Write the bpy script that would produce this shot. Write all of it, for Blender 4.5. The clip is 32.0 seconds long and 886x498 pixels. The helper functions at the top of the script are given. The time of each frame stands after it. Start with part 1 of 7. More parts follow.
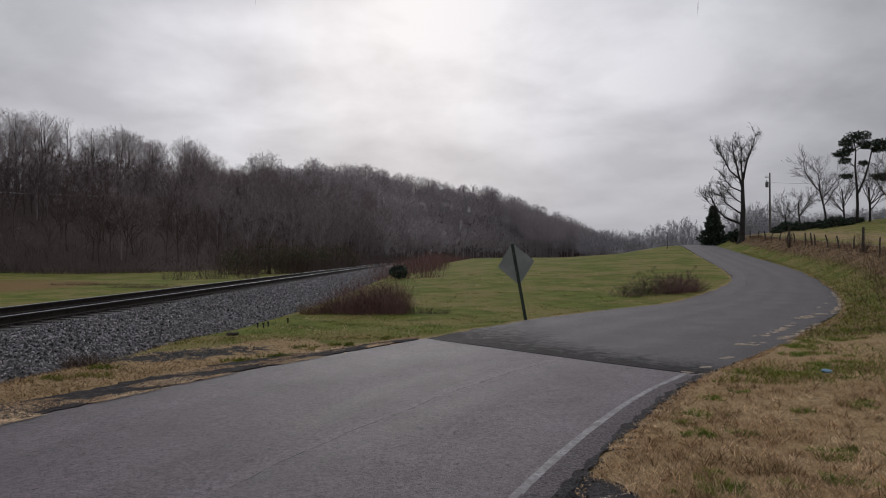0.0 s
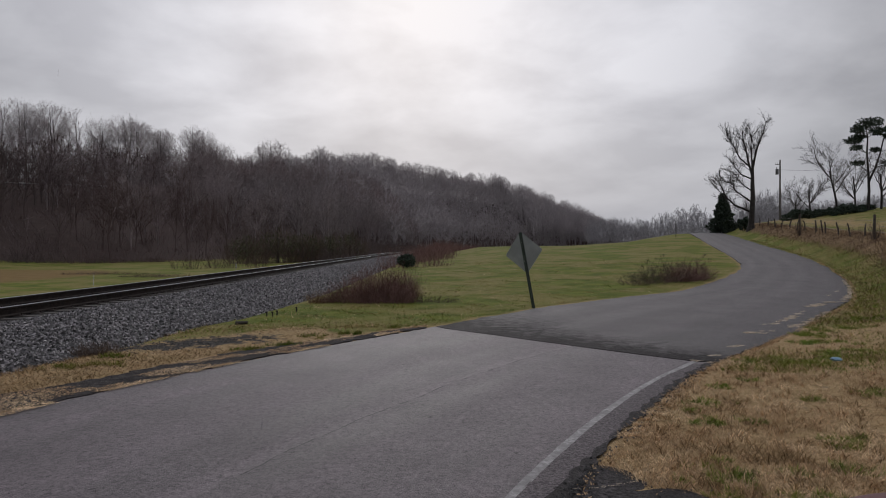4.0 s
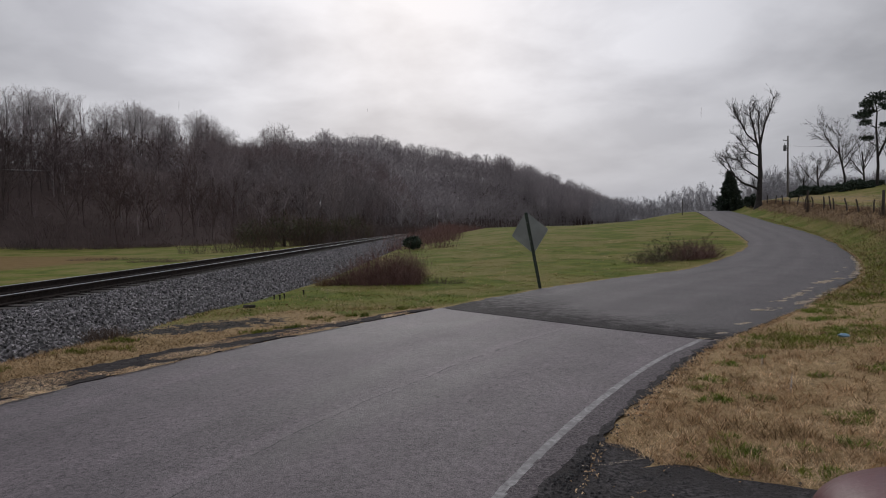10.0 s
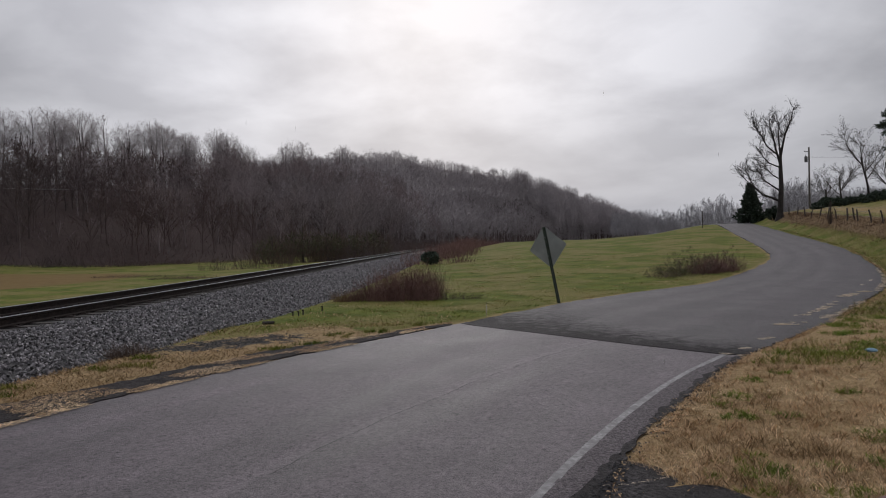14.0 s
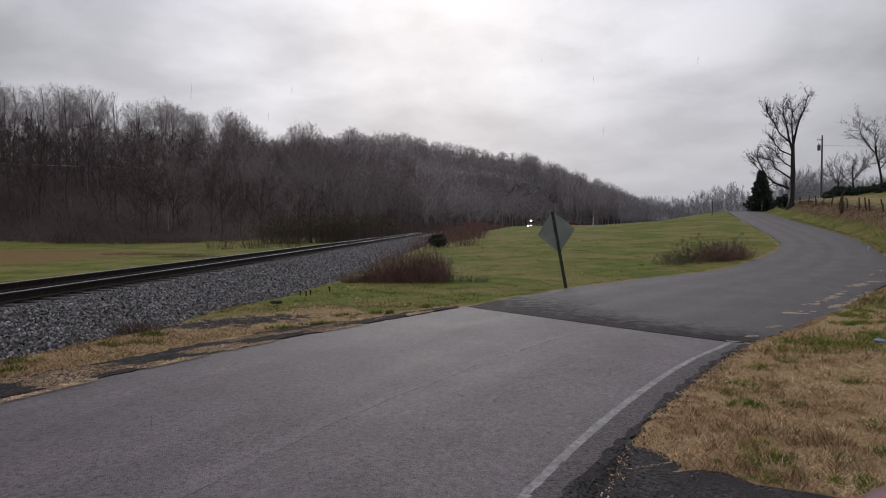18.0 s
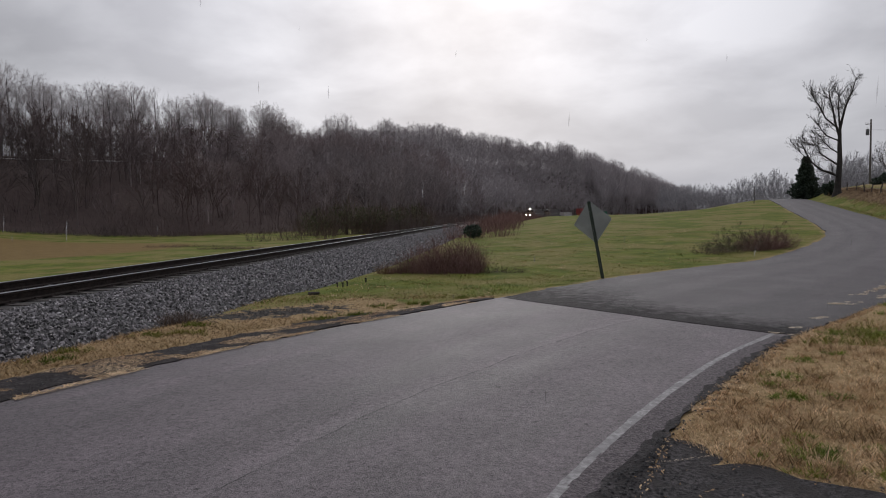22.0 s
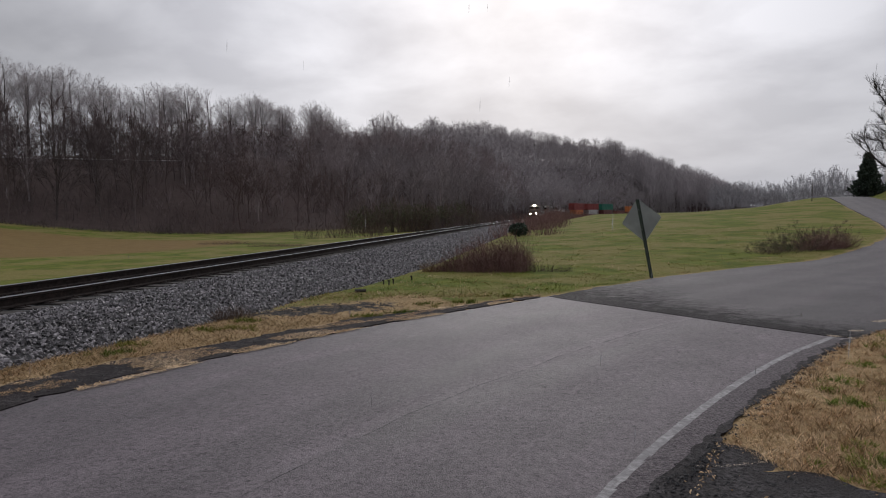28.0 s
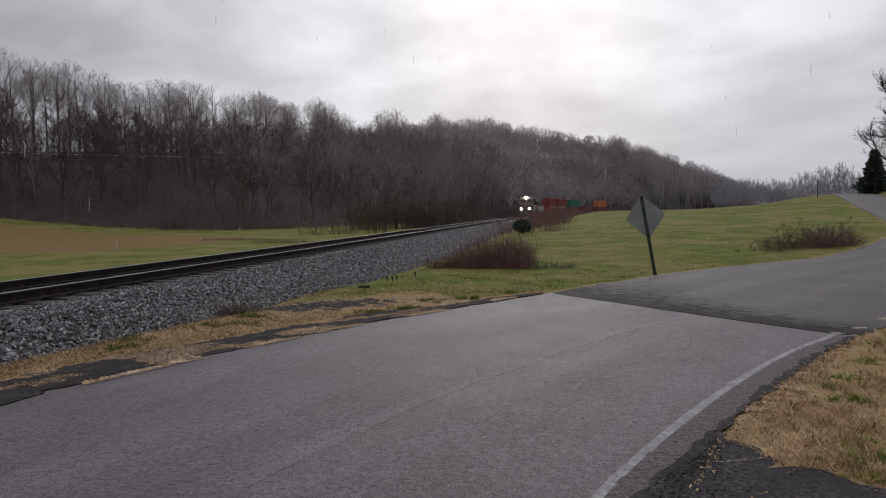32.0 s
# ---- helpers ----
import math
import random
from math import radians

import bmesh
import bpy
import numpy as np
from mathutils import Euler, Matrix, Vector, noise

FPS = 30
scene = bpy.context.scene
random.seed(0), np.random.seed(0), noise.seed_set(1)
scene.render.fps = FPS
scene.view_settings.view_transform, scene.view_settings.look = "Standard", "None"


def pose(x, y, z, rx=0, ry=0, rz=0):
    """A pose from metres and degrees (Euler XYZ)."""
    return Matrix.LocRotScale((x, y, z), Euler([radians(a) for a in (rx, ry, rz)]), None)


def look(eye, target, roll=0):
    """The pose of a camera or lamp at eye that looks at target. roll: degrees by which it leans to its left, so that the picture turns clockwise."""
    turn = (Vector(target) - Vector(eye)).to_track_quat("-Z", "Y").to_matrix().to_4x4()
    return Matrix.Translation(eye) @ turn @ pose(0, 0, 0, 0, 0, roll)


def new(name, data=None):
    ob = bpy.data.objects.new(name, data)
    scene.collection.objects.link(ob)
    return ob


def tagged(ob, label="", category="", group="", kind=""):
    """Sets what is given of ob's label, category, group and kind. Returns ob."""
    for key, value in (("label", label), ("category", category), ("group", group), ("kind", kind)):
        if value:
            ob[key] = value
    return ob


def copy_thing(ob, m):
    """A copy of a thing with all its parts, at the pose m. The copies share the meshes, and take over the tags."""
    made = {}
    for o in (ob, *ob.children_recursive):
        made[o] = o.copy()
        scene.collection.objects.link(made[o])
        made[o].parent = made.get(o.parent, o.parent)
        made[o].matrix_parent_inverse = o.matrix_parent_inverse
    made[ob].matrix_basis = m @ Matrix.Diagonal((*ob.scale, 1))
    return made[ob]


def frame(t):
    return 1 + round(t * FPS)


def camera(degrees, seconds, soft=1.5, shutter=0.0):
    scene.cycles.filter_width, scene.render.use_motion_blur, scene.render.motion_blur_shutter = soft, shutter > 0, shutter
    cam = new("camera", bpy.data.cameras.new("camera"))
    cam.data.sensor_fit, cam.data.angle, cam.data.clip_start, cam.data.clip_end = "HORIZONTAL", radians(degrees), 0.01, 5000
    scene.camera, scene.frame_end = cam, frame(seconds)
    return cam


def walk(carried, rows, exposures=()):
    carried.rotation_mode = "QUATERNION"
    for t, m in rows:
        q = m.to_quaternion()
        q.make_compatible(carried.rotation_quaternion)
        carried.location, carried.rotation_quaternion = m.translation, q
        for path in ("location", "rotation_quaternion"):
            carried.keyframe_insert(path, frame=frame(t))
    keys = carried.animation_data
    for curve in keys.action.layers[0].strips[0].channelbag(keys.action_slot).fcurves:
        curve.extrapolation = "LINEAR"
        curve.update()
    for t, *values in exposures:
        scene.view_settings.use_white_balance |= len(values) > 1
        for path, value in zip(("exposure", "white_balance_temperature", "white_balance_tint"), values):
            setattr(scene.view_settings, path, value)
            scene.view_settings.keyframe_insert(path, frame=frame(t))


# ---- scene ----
# ---- camera and its walk ----
cam = camera(68.75, 32.0, soft=1.0)


def aim(x, y, z, yaw, pitch, roll):
    """Camera pose: yaw to the left of +y, pitch up, roll to its left."""
    return pose(x, y, z, 90 + pitch, 0, yaw) @ pose(0, 0, 0, 0, 0, roll)


PATH = [
    (0, aim(0.006, -0.002, 1.645, -0.00, 0.45, 0.00)),
    (0.5, aim(0.007, 0.002, 1.639, -0.39, -0.45, -0.05)),
    (1, aim(0.008, 0.009, 1.644, 0.21, -0.13, 0.43)),
    (1.5, aim(-0.000, -0.011, 1.647, -0.13, 0.39, -0.03)),
    (2, aim(0.002, 0.006, 1.641, 0.21, 0.09, -0.02)),
    (2.5, aim(-0.001, 0.004, 1.645, 0.42, -0.01, 0.05)),
    (4.5, aim(0.003, -0.003, 1.647, 1.01, -0.82, -0.42)),
    (5, aim(0.002, -0.008, 1.648, 1.60, -1.06, -0.43)),
    (5.5, aim(0.002, 0.005, 1.645, 1.28, -1.19, -0.19)),
    (6, aim(-0.006, 0.001, 1.649, 0.84, -0.84, -0.13)),
    (6.5, aim(-0.001, -0.004, 1.647, 0.20, -0.01, 0.14)),
    (7, aim(0.003, -0.007, 1.651, 0.36, -0.24, -0.52)),
    (7.5, aim(0.005, -0.016, 1.646, 1.01, -0.29, -0.37)),
    (8, aim(0.008, -0.007, 1.647, 1.49, -1.02, -0.60)),
    (8.5, aim(0.006, -0.004, 1.644, 1.04, -1.99, -0.84)),
    (9, aim(0.003, -0.005, 1.644, 1.30, -2.23, -0.84)),
    (9.5, aim(0.006, 0.002, 1.644, 1.30, -2.25, -0.92)),
    (10, aim(0.006, 0.002, 1.641, 1.23, -2.18, -0.91)),
    (10.5, aim(0.007, -0.004, 1.645, 1.00, -2.53, -0.78)),
    (11, aim(0.006, -0.013, 1.646, 1.76, -2.10, -1.00)),
    (11.5, aim(0.005, -0.010, 1.651, 1.65, -2.04, -0.91)),
    (12, aim(0.017, 0.000, 1.649, 1.18, -1.29, -1.01)),
    (12.5, aim(0.011, -0.012, 1.650, 1.83, -0.80, -1.37)),
    (13, aim(0.017, 0.012, 1.657, 1.84, -1.17, -1.44)),
    (13.5, aim(0.014, 0.019, 1.659, 2.47, -1.07, -1.57)),
    (14, aim(0.005, 0.016, 1.653, 2.77, -0.84, -1.37)),
    (14.5, aim(0.006, 0.023, 1.650, 2.74, -1.33, -0.97)),
    (16.5, aim(-0.002, 0.021, 1.647, 2.70, -1.75, -0.47)),
    (17, aim(0.002, 0.013, 1.648, 3.15, -1.57, -0.69)),
    (17.5, aim(0.006, 0.013, 1.648, 3.17, -1.78, -0.63)),
    (18, aim(-0.003, 0.018, 1.648, 3.45, -2.34, -0.39)),
    (18.5, aim(-0.007, 0.020, 1.644, 4.12, -2.12, -0.21)),
    (19, aim(-0.011, 0.009, 1.646, 5.04, -2.19, -0.56)),
    (19.5, aim(-0.015, 0.008, 1.645, 5.60, -2.59, -0.33)),
    (20, aim(-0.020, 0.011, 1.644, 6.04, -2.56, -0.23)),
    (20.5, aim(-0.019, 0.014, 1.647, 6.27, -2.53, -0.36)),
    (21, aim(-0.017, 0.012, 1.641, 6.44, -2.73, -0.55)),
    (21.5, aim(-0.015, 0.003, 1.650, 7.02, -3.08, -0.64)),
    (22, aim(-0.010, 0.007, 1.655, 6.55, -3.13, -0.87)),
    (22.5, aim(-0.008, 0.026, 1.652, 6.70, -2.52, -1.38)),
    (23, aim(-0.002, 0.010, 1.653, 7.76, -2.28, -0.92)),
    (23.5, aim(0.004, 0.005, 1.653, 8.29, -2.44, -1.15)),
    (24, aim(-0.003, -0.010, 1.658, 8.75, -2.46, -0.92)),
    (24.5, aim(-0.004, -0.009, 1.657, 8.86, -2.47, -1.06)),
    (25, aim(-0.009, -0.030, 1.662, 10.10, -2.13, -1.27)),
    (25.5, aim(-0.005, -0.022, 1.657, 10.79, -2.23, -1.49)),
    (27.5, aim(-0.014, -0.012, 1.661, 10.71, -3.03, -0.96)),
    (28, aim(-0.017, -0.004, 1.663, 10.55, -3.25, -0.85)),
    (28.5, aim(-0.013, 0.001, 1.664, 10.82, -3.43, -1.09)),
    (29, aim(-0.003, -0.009, 1.658, 10.94, -2.93, -0.95)),
    (29.5, aim(-0.002, -0.005, 1.656, 10.62, -3.64, -1.01)),
    (30, aim(-0.007, -0.003, 1.663, 10.24, -4.27, -0.91)),
    (30.5, aim(-0.011, -0.010, 1.667, 10.33, -3.94, -1.00)),
    (31, aim(-0.004, -0.012, 1.662, 10.30, -3.62, -0.79)),
    (31.5, aim(-0.002, -0.024, 1.666, 10.83, -3.56, -0.89)),
    (32, aim(-0.001, -0.028, 1.660, 10.91, -3.55, -0.74)),
]
walk(cam, PATH, exposures=[(0.0, -0.05), (8.0, -0.02), (20.0, 0.1), (32.0, 0.17)])

# ---- world, sun, exposure ----
SUN_AZ, SUN_EL = -4.0, 24.0      # degrees to the right of +y, and up: the bright place behind the cloud
sun_dir = Vector((math.sin(radians(SUN_AZ)) * math.cos(radians(SUN_EL)), math.cos(radians(SUN_AZ)) * math.cos(radians(SUN_EL)), math.sin(radians(SUN_EL))))


def build_world():
    w = bpy.data.worlds.new("overcast")
    scene.world = w
    w.use_nodes = True
    nt = w.node_tree
    nt.nodes.clear()
    N, L = nt.nodes.new, nt.links.new
    out = N("ShaderNodeOutputWorld")
    add = N("ShaderNodeAddShader")
    sky = N("ShaderNodeTexSky")
    sky.sky_type, sky.sun_disc = "NISHITA", False
    sky.sun_elevation, sky.sun_rotation = radians(SUN_EL), radians(SUN_AZ)
    sky.air_density, sky.dust_density = 1.5, 4.0
    b1 = N("ShaderNodeBackground")
    b1.inputs["Strength"].default_value = 0.003
    L(sky.outputs[0], b1.inputs[0])
    tc = N("ShaderNodeTexCoord")
    sep = N("ShaderNodeSeparateXYZ")
    L(tc.outputs["Generated"], sep.inputs[0])
    # cloud layer seen on a flat ceiling: direction divided by its height
    up = N("ShaderNodeMath"); up.operation = "MAXIMUM"; up.inputs[1].default_value = 0.0
    L(sep.outputs[2], up.inputs[0])
    den = N("ShaderNodeMath"); den.operation = "ADD"; den.inputs[1].default_value = 0.28
    L(up.outputs[0], den.inputs[0])
    div = N("ShaderNodeVectorMath"); div.operation = "DIVIDE"
    comb = N("ShaderNodeCombineXYZ")
    for i in range(3):
        L(den.outputs[0], comb.inputs[i])
    L(tc.outputs["Generated"], div.inputs[0]); L(comb.outputs[0], div.inputs[1])
    n1 = N("ShaderNodeTexNoise"); n1.inputs["Scale"].default_value = 2.4; n1.inputs["Detail"].default_value = 7; n1.inputs["Roughness"].default_value = 0.5; n1.inputs["Distortion"].default_value = 0.15
    L(div.outputs[0], n1.inputs["Vector"])
    ramp = N("ShaderNodeValToRGB")
    ramp.color_ramp.elements[0].position, ramp.color_ramp.elements[1].position = 0.36, 0.62
    ramp.color_ramp.elements[0].color = (0.53, 0.537, 0.595, 1)
    ramp.color_ramp.elements[1].color = (0.735, 0.742, 0.805, 1)
    L(n1.outputs["Fac"], ramp.inputs[0])
    # thin cloud before the hidden sun is brighter
    dot = N("ShaderNodeVectorMath"); dot.operation = "DOT_PRODUCT"; dot.inputs[1].default_value = sun_dir
    L(tc.outputs["Generated"], dot.inputs[0])
    glow = N("ShaderNodeMapRange"); glow.inputs["From Min"].default_value = 0.74; glow.inputs["From Max"].default_value = 1.0; glow.inputs["To Min"].default_value = 0.5; glow.inputs["To Max"].default_value = 1.07
    glow.interpolation_type = "SMOOTHSTEP"
    L(dot.outputs["Value"], glow.inputs["Value"])
    # an overcast sky is brightest overhead
    zen = N("ShaderNodeMapRange"); zen.inputs["From Min"].default_value = 0.42; zen.inputs["From Max"].default_value = 1.0; zen.inputs["To Min"].default_value = 1.0; zen.inputs["To Max"].default_value = 1.85
    L(up.outputs[0], zen.inputs["Value"])
    both = N("ShaderNodeMath"); both.operation = "MULTIPLY"
    L(glow.outputs[0], both.inputs[0]); L(zen.outputs[0], both.inputs[1])
    mul = N("ShaderNodeVectorMath"); mul.operation = "SCALE"
    L(ramp.outputs[0], mul.inputs[0]); L(both.outputs[0], mul.inputs["Scale"])
    # haze towards the horizon evens the cloud out
    hz = N("ShaderNodeMapRange"); hz.inputs["From Min"].default_value = 0.0; hz.inputs["From Max"].default_value = 0.22; hz.inputs["To Min"].default_value = 0.85; hz.inputs["To Max"].default_value = 0.0
    L(up.outputs[0], hz.inputs["Value"])
    mix = N("ShaderNodeMix"); mix.data_type = "RGBA"
    L(hz.outputs[0], mix.inputs[0]); L(mul.outputs[0], mix.inputs[6]); mix.inputs[7].default_value = (0.42, 0.435, 0.485, 1)
    b2 = N("ShaderNodeBackground")
    b2.inputs["Strength"].default_value = 1.0
    L(mix.outputs[2], b2.inputs[0])
    L(b1.outputs[0], add.inputs[0]); L(b2.outputs[0], add.inputs[1]); L(add.outputs[0], out.inputs[0])


build_world()
sun = new("sun", bpy.data.lights.new("sun", "SUN"))
sun.data.energy, sun.data.angle, sun.data.color = 0.6, radians(25), (1.0, 0.97, 0.93)
sun.matrix_world = look((0, 0, 60), Vector((0, 0, 60)) - sun_dir)

# ---- materials ----


def material(name, a, b, scale=4.0, rough=0.8, bump=0.0, bump_scale=None, metal=0.0, c=None, c_scale=0.6, spec=None, coat=0.0, lo=0.35, hi=0.65, island=0.0, stretch=None):
    """Two colours mixed by noise in world space, a third by coarser noise, and fine relief."""
    m = bpy.data.materials.new(name)
    m.use_nodes = True
    nt = m.node_tree
    N, L = nt.nodes.new, nt.links.new
    bsdf = nt.nodes["Principled BSDF"]
    geo = N("ShaderNodeNewGeometry")
    src = geo.outputs["Position"]
    if stretch:
        mp = N("ShaderNodeMapping"); mp.inputs["Scale"].default_value = stretch
        tc = N("ShaderNodeTexCoord")
        L(tc.outputs["Object"], mp.inputs[0])
        src = mp.outputs[0]
    n = N("ShaderNodeTexNoise"); n.inputs["Scale"].default_value = scale; n.inputs["Detail"].default_value = 6; n.inputs["Roughness"].default_value = 0.6
    L(src, n.inputs["Vector"])
    r = N("ShaderNodeValToRGB")
    r.color_ramp.elements[0].position, r.color_ramp.elements[1].position = lo, hi
    r.color_ramp.elements[0].color, r.color_ramp.elements[1].color = (*a, 1), (*b, 1)
    L(n.outputs["Fac"], r.inputs[0])
    col = r.outputs[0]
    if c:
        n2 = N("ShaderNodeTexNoise"); n2.inputs["Scale"].default_value = c_scale; n2.inputs["Detail"].default_value = 4
        L(src, n2.inputs["Vector"])
        mr = N("ShaderNodeMapRange"); mr.inputs["From Min"].default_value = 0.42; mr.inputs["From Max"].default_value = 0.62
        L(n2.outputs["Fac"], mr.inputs["Value"])
        mx = N("ShaderNodeMix"); mx.data_type = "RGBA"
        L(mr.outputs[0], mx.inputs[0]); L(col, mx.inputs[6]); mx.inputs[7].default_value = (*c, 1)
        col = mx.outputs[2]
    if island:
        hs = N("ShaderNodeHueSaturation")
        mr = N("ShaderNodeMapRange"); mr.inputs["To Min"].default_value = 1 - island; mr.inputs["To Max"].default_value = 1 + island
        L(geo.outputs["Random Per Island"], mr.inputs["Value"]); L(mr.outputs[0], hs.inputs["Value"]); L(col, hs.inputs["Color"])
        col = hs.outputs[0]
    L(col, bsdf.inputs["Base Color"])
    bsdf.inputs["Roughness"].default_value = rough
    bsdf.inputs["Metallic"].default_value = metal
    if spec is not None:
        bsdf.inputs["Specular IOR Level"].default_value = spec
    if coat:
        bsdf.inputs["Coat Weight"].default_value = coat
        bsdf.inputs["Coat Roughness"].default_value = 0.06
    if bump:
        n3 = N("ShaderNodeTexNoise"); n3.inputs["Scale"].default_value = bump_scale or scale * 4; n3.inputs["Detail"].default_value = 5
        L(src, n3.inputs["Vector"])
        bp = N("ShaderNodeBump"); bp.inputs["Strength"].default_value = bump; bp.inputs["Distance"].default_value = 0.03
        L(n3.outputs["Fac"], bp.inputs["Height"]); L(bp.outputs[0], bsdf.inputs["Normal"])
    return m


def glowing(name, color, strength):
    m = bpy.data.materials.new(name)
    m.use_nodes = True
    b = m.node_tree.nodes["Principled BSDF"]
    b.inputs["Base Color"].default_value = (*color, 1)
    b.inputs["Emission Color"].default_value = (*color, 1)
    b.inputs["Emission Strength"].default_value = strength
    return m




def paved(name, dark, light, track, rough, seed, joint=0.0, edge_wear=0.0):
    """Asphalt: aggregate speckle, streaks drawn out along the road, paler wheel tracks, damp blotches."""
    m = bpy.data.materials.new(name)
    m.use_nodes = True
    nt = m.node_tree
    N, L = nt.nodes.new, nt.links.new
    bsdf = nt.nodes["Principled BSDF"]
    geo = N("ShaderNodeNewGeometry")
    across, along = N("ShaderNodeAttribute"), N("ShaderNodeAttribute")
    across.attribute_name, along.attribute_name = "across", "along"

    def noise_of(src, scale, detail=5, rough_=0.6):
        n = N("ShaderNodeTexNoise"); n.inputs["Scale"].default_value = scale; n.inputs["Detail"].default_value = detail; n.inputs["Roughness"].default_value = rough_
        L(src, n.inputs["Vector"])
        return n.outputs["Fac"]

    def span(src, a, b, lo=0.0, hi=1.0):
        r = N("ShaderNodeMapRange"); r.inputs["From Min"].default_value = a; r.inputs["From Max"].default_value = b; r.inputs["To Min"].default_value = lo; r.inputs["To Max"].default_value = hi
        L(src, r.inputs["Value"])
        return r.outputs[0]

    def math_(op, a, b):
        k = N("ShaderNodeMath"); k.operation = op
        for i, q in enumerate((a, b)):
            if isinstance(q, (int, float)):
                k.inputs[i].default_value = q
            else:
                L(q, k.inputs[i])
        return k.outputs[0]

    comb = N("ShaderNodeCombineXYZ")
    L(math_("MULTIPLY", across.outputs["Fac"], 5.6), comb.inputs[0]); L(math_("MULTIPLY", along.outputs["Fac"], 0.10), comb.inputs[1]); comb.inputs[2].default_value = seed
    streak = noise_of(comb.outputs[0], 2.6, 4)
    speck = noise_of(geo.outputs["Position"], 70, 3, 0.7)
    blotch = noise_of(geo.outputs["Position"], 0.9, 5)
    base = N("ShaderNodeMix"); base.data_type = "RGBA"
    grit = noise_of(geo.outputs["Position"], 24, 6, 0.75)
    L(math_("ADD", math_("MULTIPLY", span(speck, 0.43, 0.57), 0.5), math_("MULTIPLY", span(grit, 0.4, 0.6), 0.5)), base.inputs[0]); base.inputs[6].default_value = (*dark, 1); base.inputs[7].default_value = (*light, 1)
    # wheel tracks: two to a lane
    wave_ = N("ShaderNodeMath"); wave_.operation = "COSINE"
    L(math_("MULTIPLY", math_("SUBTRACT", across.outputs["Fac"], 0.14), 25.13), wave_.inputs[0])
    worn = math_("ADD", math_("MULTIPLY", wave_.outputs[0], track), span(streak, 0.3, 0.7, 1 - 0.28, 1 + 0.28))
    worn = math_("MULTIPLY", worn, span(blotch, 0.3, 0.7, 0.8, 1.16))
    # paving joint between the two passes of the paver: a pale rubbed band and a fine crack beside it
    wob = math_("ADD", across.outputs["Fac"], span(noise_of(geo.outputs["Position"], 1.3, 5), 0.3, 0.7, -0.006, 0.006))
    band = math_("MULTIPLY", span(wob, 0.565, 0.598), math_("LESS_THAN", wob, 0.6))
    crack = math_("MULTIPLY", math_("LESS_THAN", math_("ABSOLUTE", math_("SUBTRACT", wob, 0.6012), 0), 0.0011), span(noise_of(geo.outputs["Position"], 2.2, 4), 0.42, 0.5))
    worn = math_("MULTIPLY", worn, math_("SUBTRACT", math_("ADD", 1.0, math_("MULTIPLY", band, joint)), math_("MULTIPLY", crack, joint * 4)))
    # coarse dark stone where the newer layer begins, and unworn asphalt along its edge
    fresh = N("ShaderNodeAttribute"); fresh.attribute_name = "fresh"
    coarse = span(math_("ADD", fresh.outputs["Fac"], span(noise_of(geo.outputs["Position"], 5.0, 6, 0.7), 0.3, 0.7, -0.35, 0.35)), 0.25, 0.8)
    worn = math_("MULTIPLY", worn, span(coarse, 0, 1, 1.0, 0.36))
    worn = math_("MULTIPLY", worn, span(wob, 0.80, 0.99, 1.0, 1.0 - edge_wear))
    # tar spots and dropped grit
    spot = span(noise_of(geo.outputs["Position"], 13, 2, 0.5), 0.69, 0.72, 1.0, 0.45)
    worn = math_("MULTIPLY", worn, spot)
    sc = N("ShaderNodeVectorMath"); sc.operation = "SCALE"
    L(base.outputs[2], sc.inputs[0]); L(worn, sc.inputs["Scale"])
    L(sc.outputs[0], bsdf.inputs["Base Color"])
    L(span(streak, 0.3, 0.7, rough - 0.06, rough + 0.08), bsdf.inputs["Roughness"])
    L(span(coarse, 0, 1, 0.4, 0.06), bsdf.inputs["Specular IOR Level"])
    bp = N("ShaderNodeBump"); bp.inputs["Strength"].default_value = 0.8; bp.inputs["Distance"].default_value = 0.012
    L(noise_of(geo.outputs["Position"], 110, 3, 0.7), bp.inputs["Height"]); L(bp.outputs[0], bsdf.inputs["Normal"])
    return m


ASPHALT_OLD = paved("asphalt_old", (0.049, 0.040, 0.045), (0.190, 0.158, 0.172), 0.055, 0.62, 1.0, 0.22)
ASPHALT_NEW = paved("asphalt_new", (0.040, 0.034, 0.037), (0.142, 0.124, 0.130), 0.10, 0.70, 4.0, 0.0, 0.3)
ASPHALT_DARK = material("asphalt_dark", (0.014, 0.0135, 0.0145), (0.11, 0.10, 0.102), 30, 0.9, 1.0, 60, c=(0.05, 0.045, 0.045), c_scale=3.5, spec=0.15)
ASPHALT_CRUMBLED = material("asphalt_crumbled", (0.010, 0.009, 0.0095), (0.085, 0.074, 0.075), 24, 0.9, 1.0, 50, c=(0.03, 0.026, 0.026), c_scale=4.5, spec=0.12)
LINE_PAINT = material("line_paint", (0.13, 0.118, 0.124), (0.34, 0.33, 0.33), 26, 0.7, 0.3, 90, c=(0.17, 0.16, 0.165), c_scale=7, lo=0.32, hi=0.6)
# near-black, so the colour gives the shade in the gaps between stones
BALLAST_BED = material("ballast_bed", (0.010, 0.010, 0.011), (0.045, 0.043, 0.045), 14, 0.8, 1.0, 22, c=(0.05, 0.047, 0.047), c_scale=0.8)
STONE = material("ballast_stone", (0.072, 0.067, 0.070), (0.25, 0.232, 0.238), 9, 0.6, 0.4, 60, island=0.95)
RAIL_STEEL = material("rail_side", (0.014, 0.010, 0.009), (0.035, 0.025, 0.021), 12, 0.85, 0.3, 60, spec=0.2)
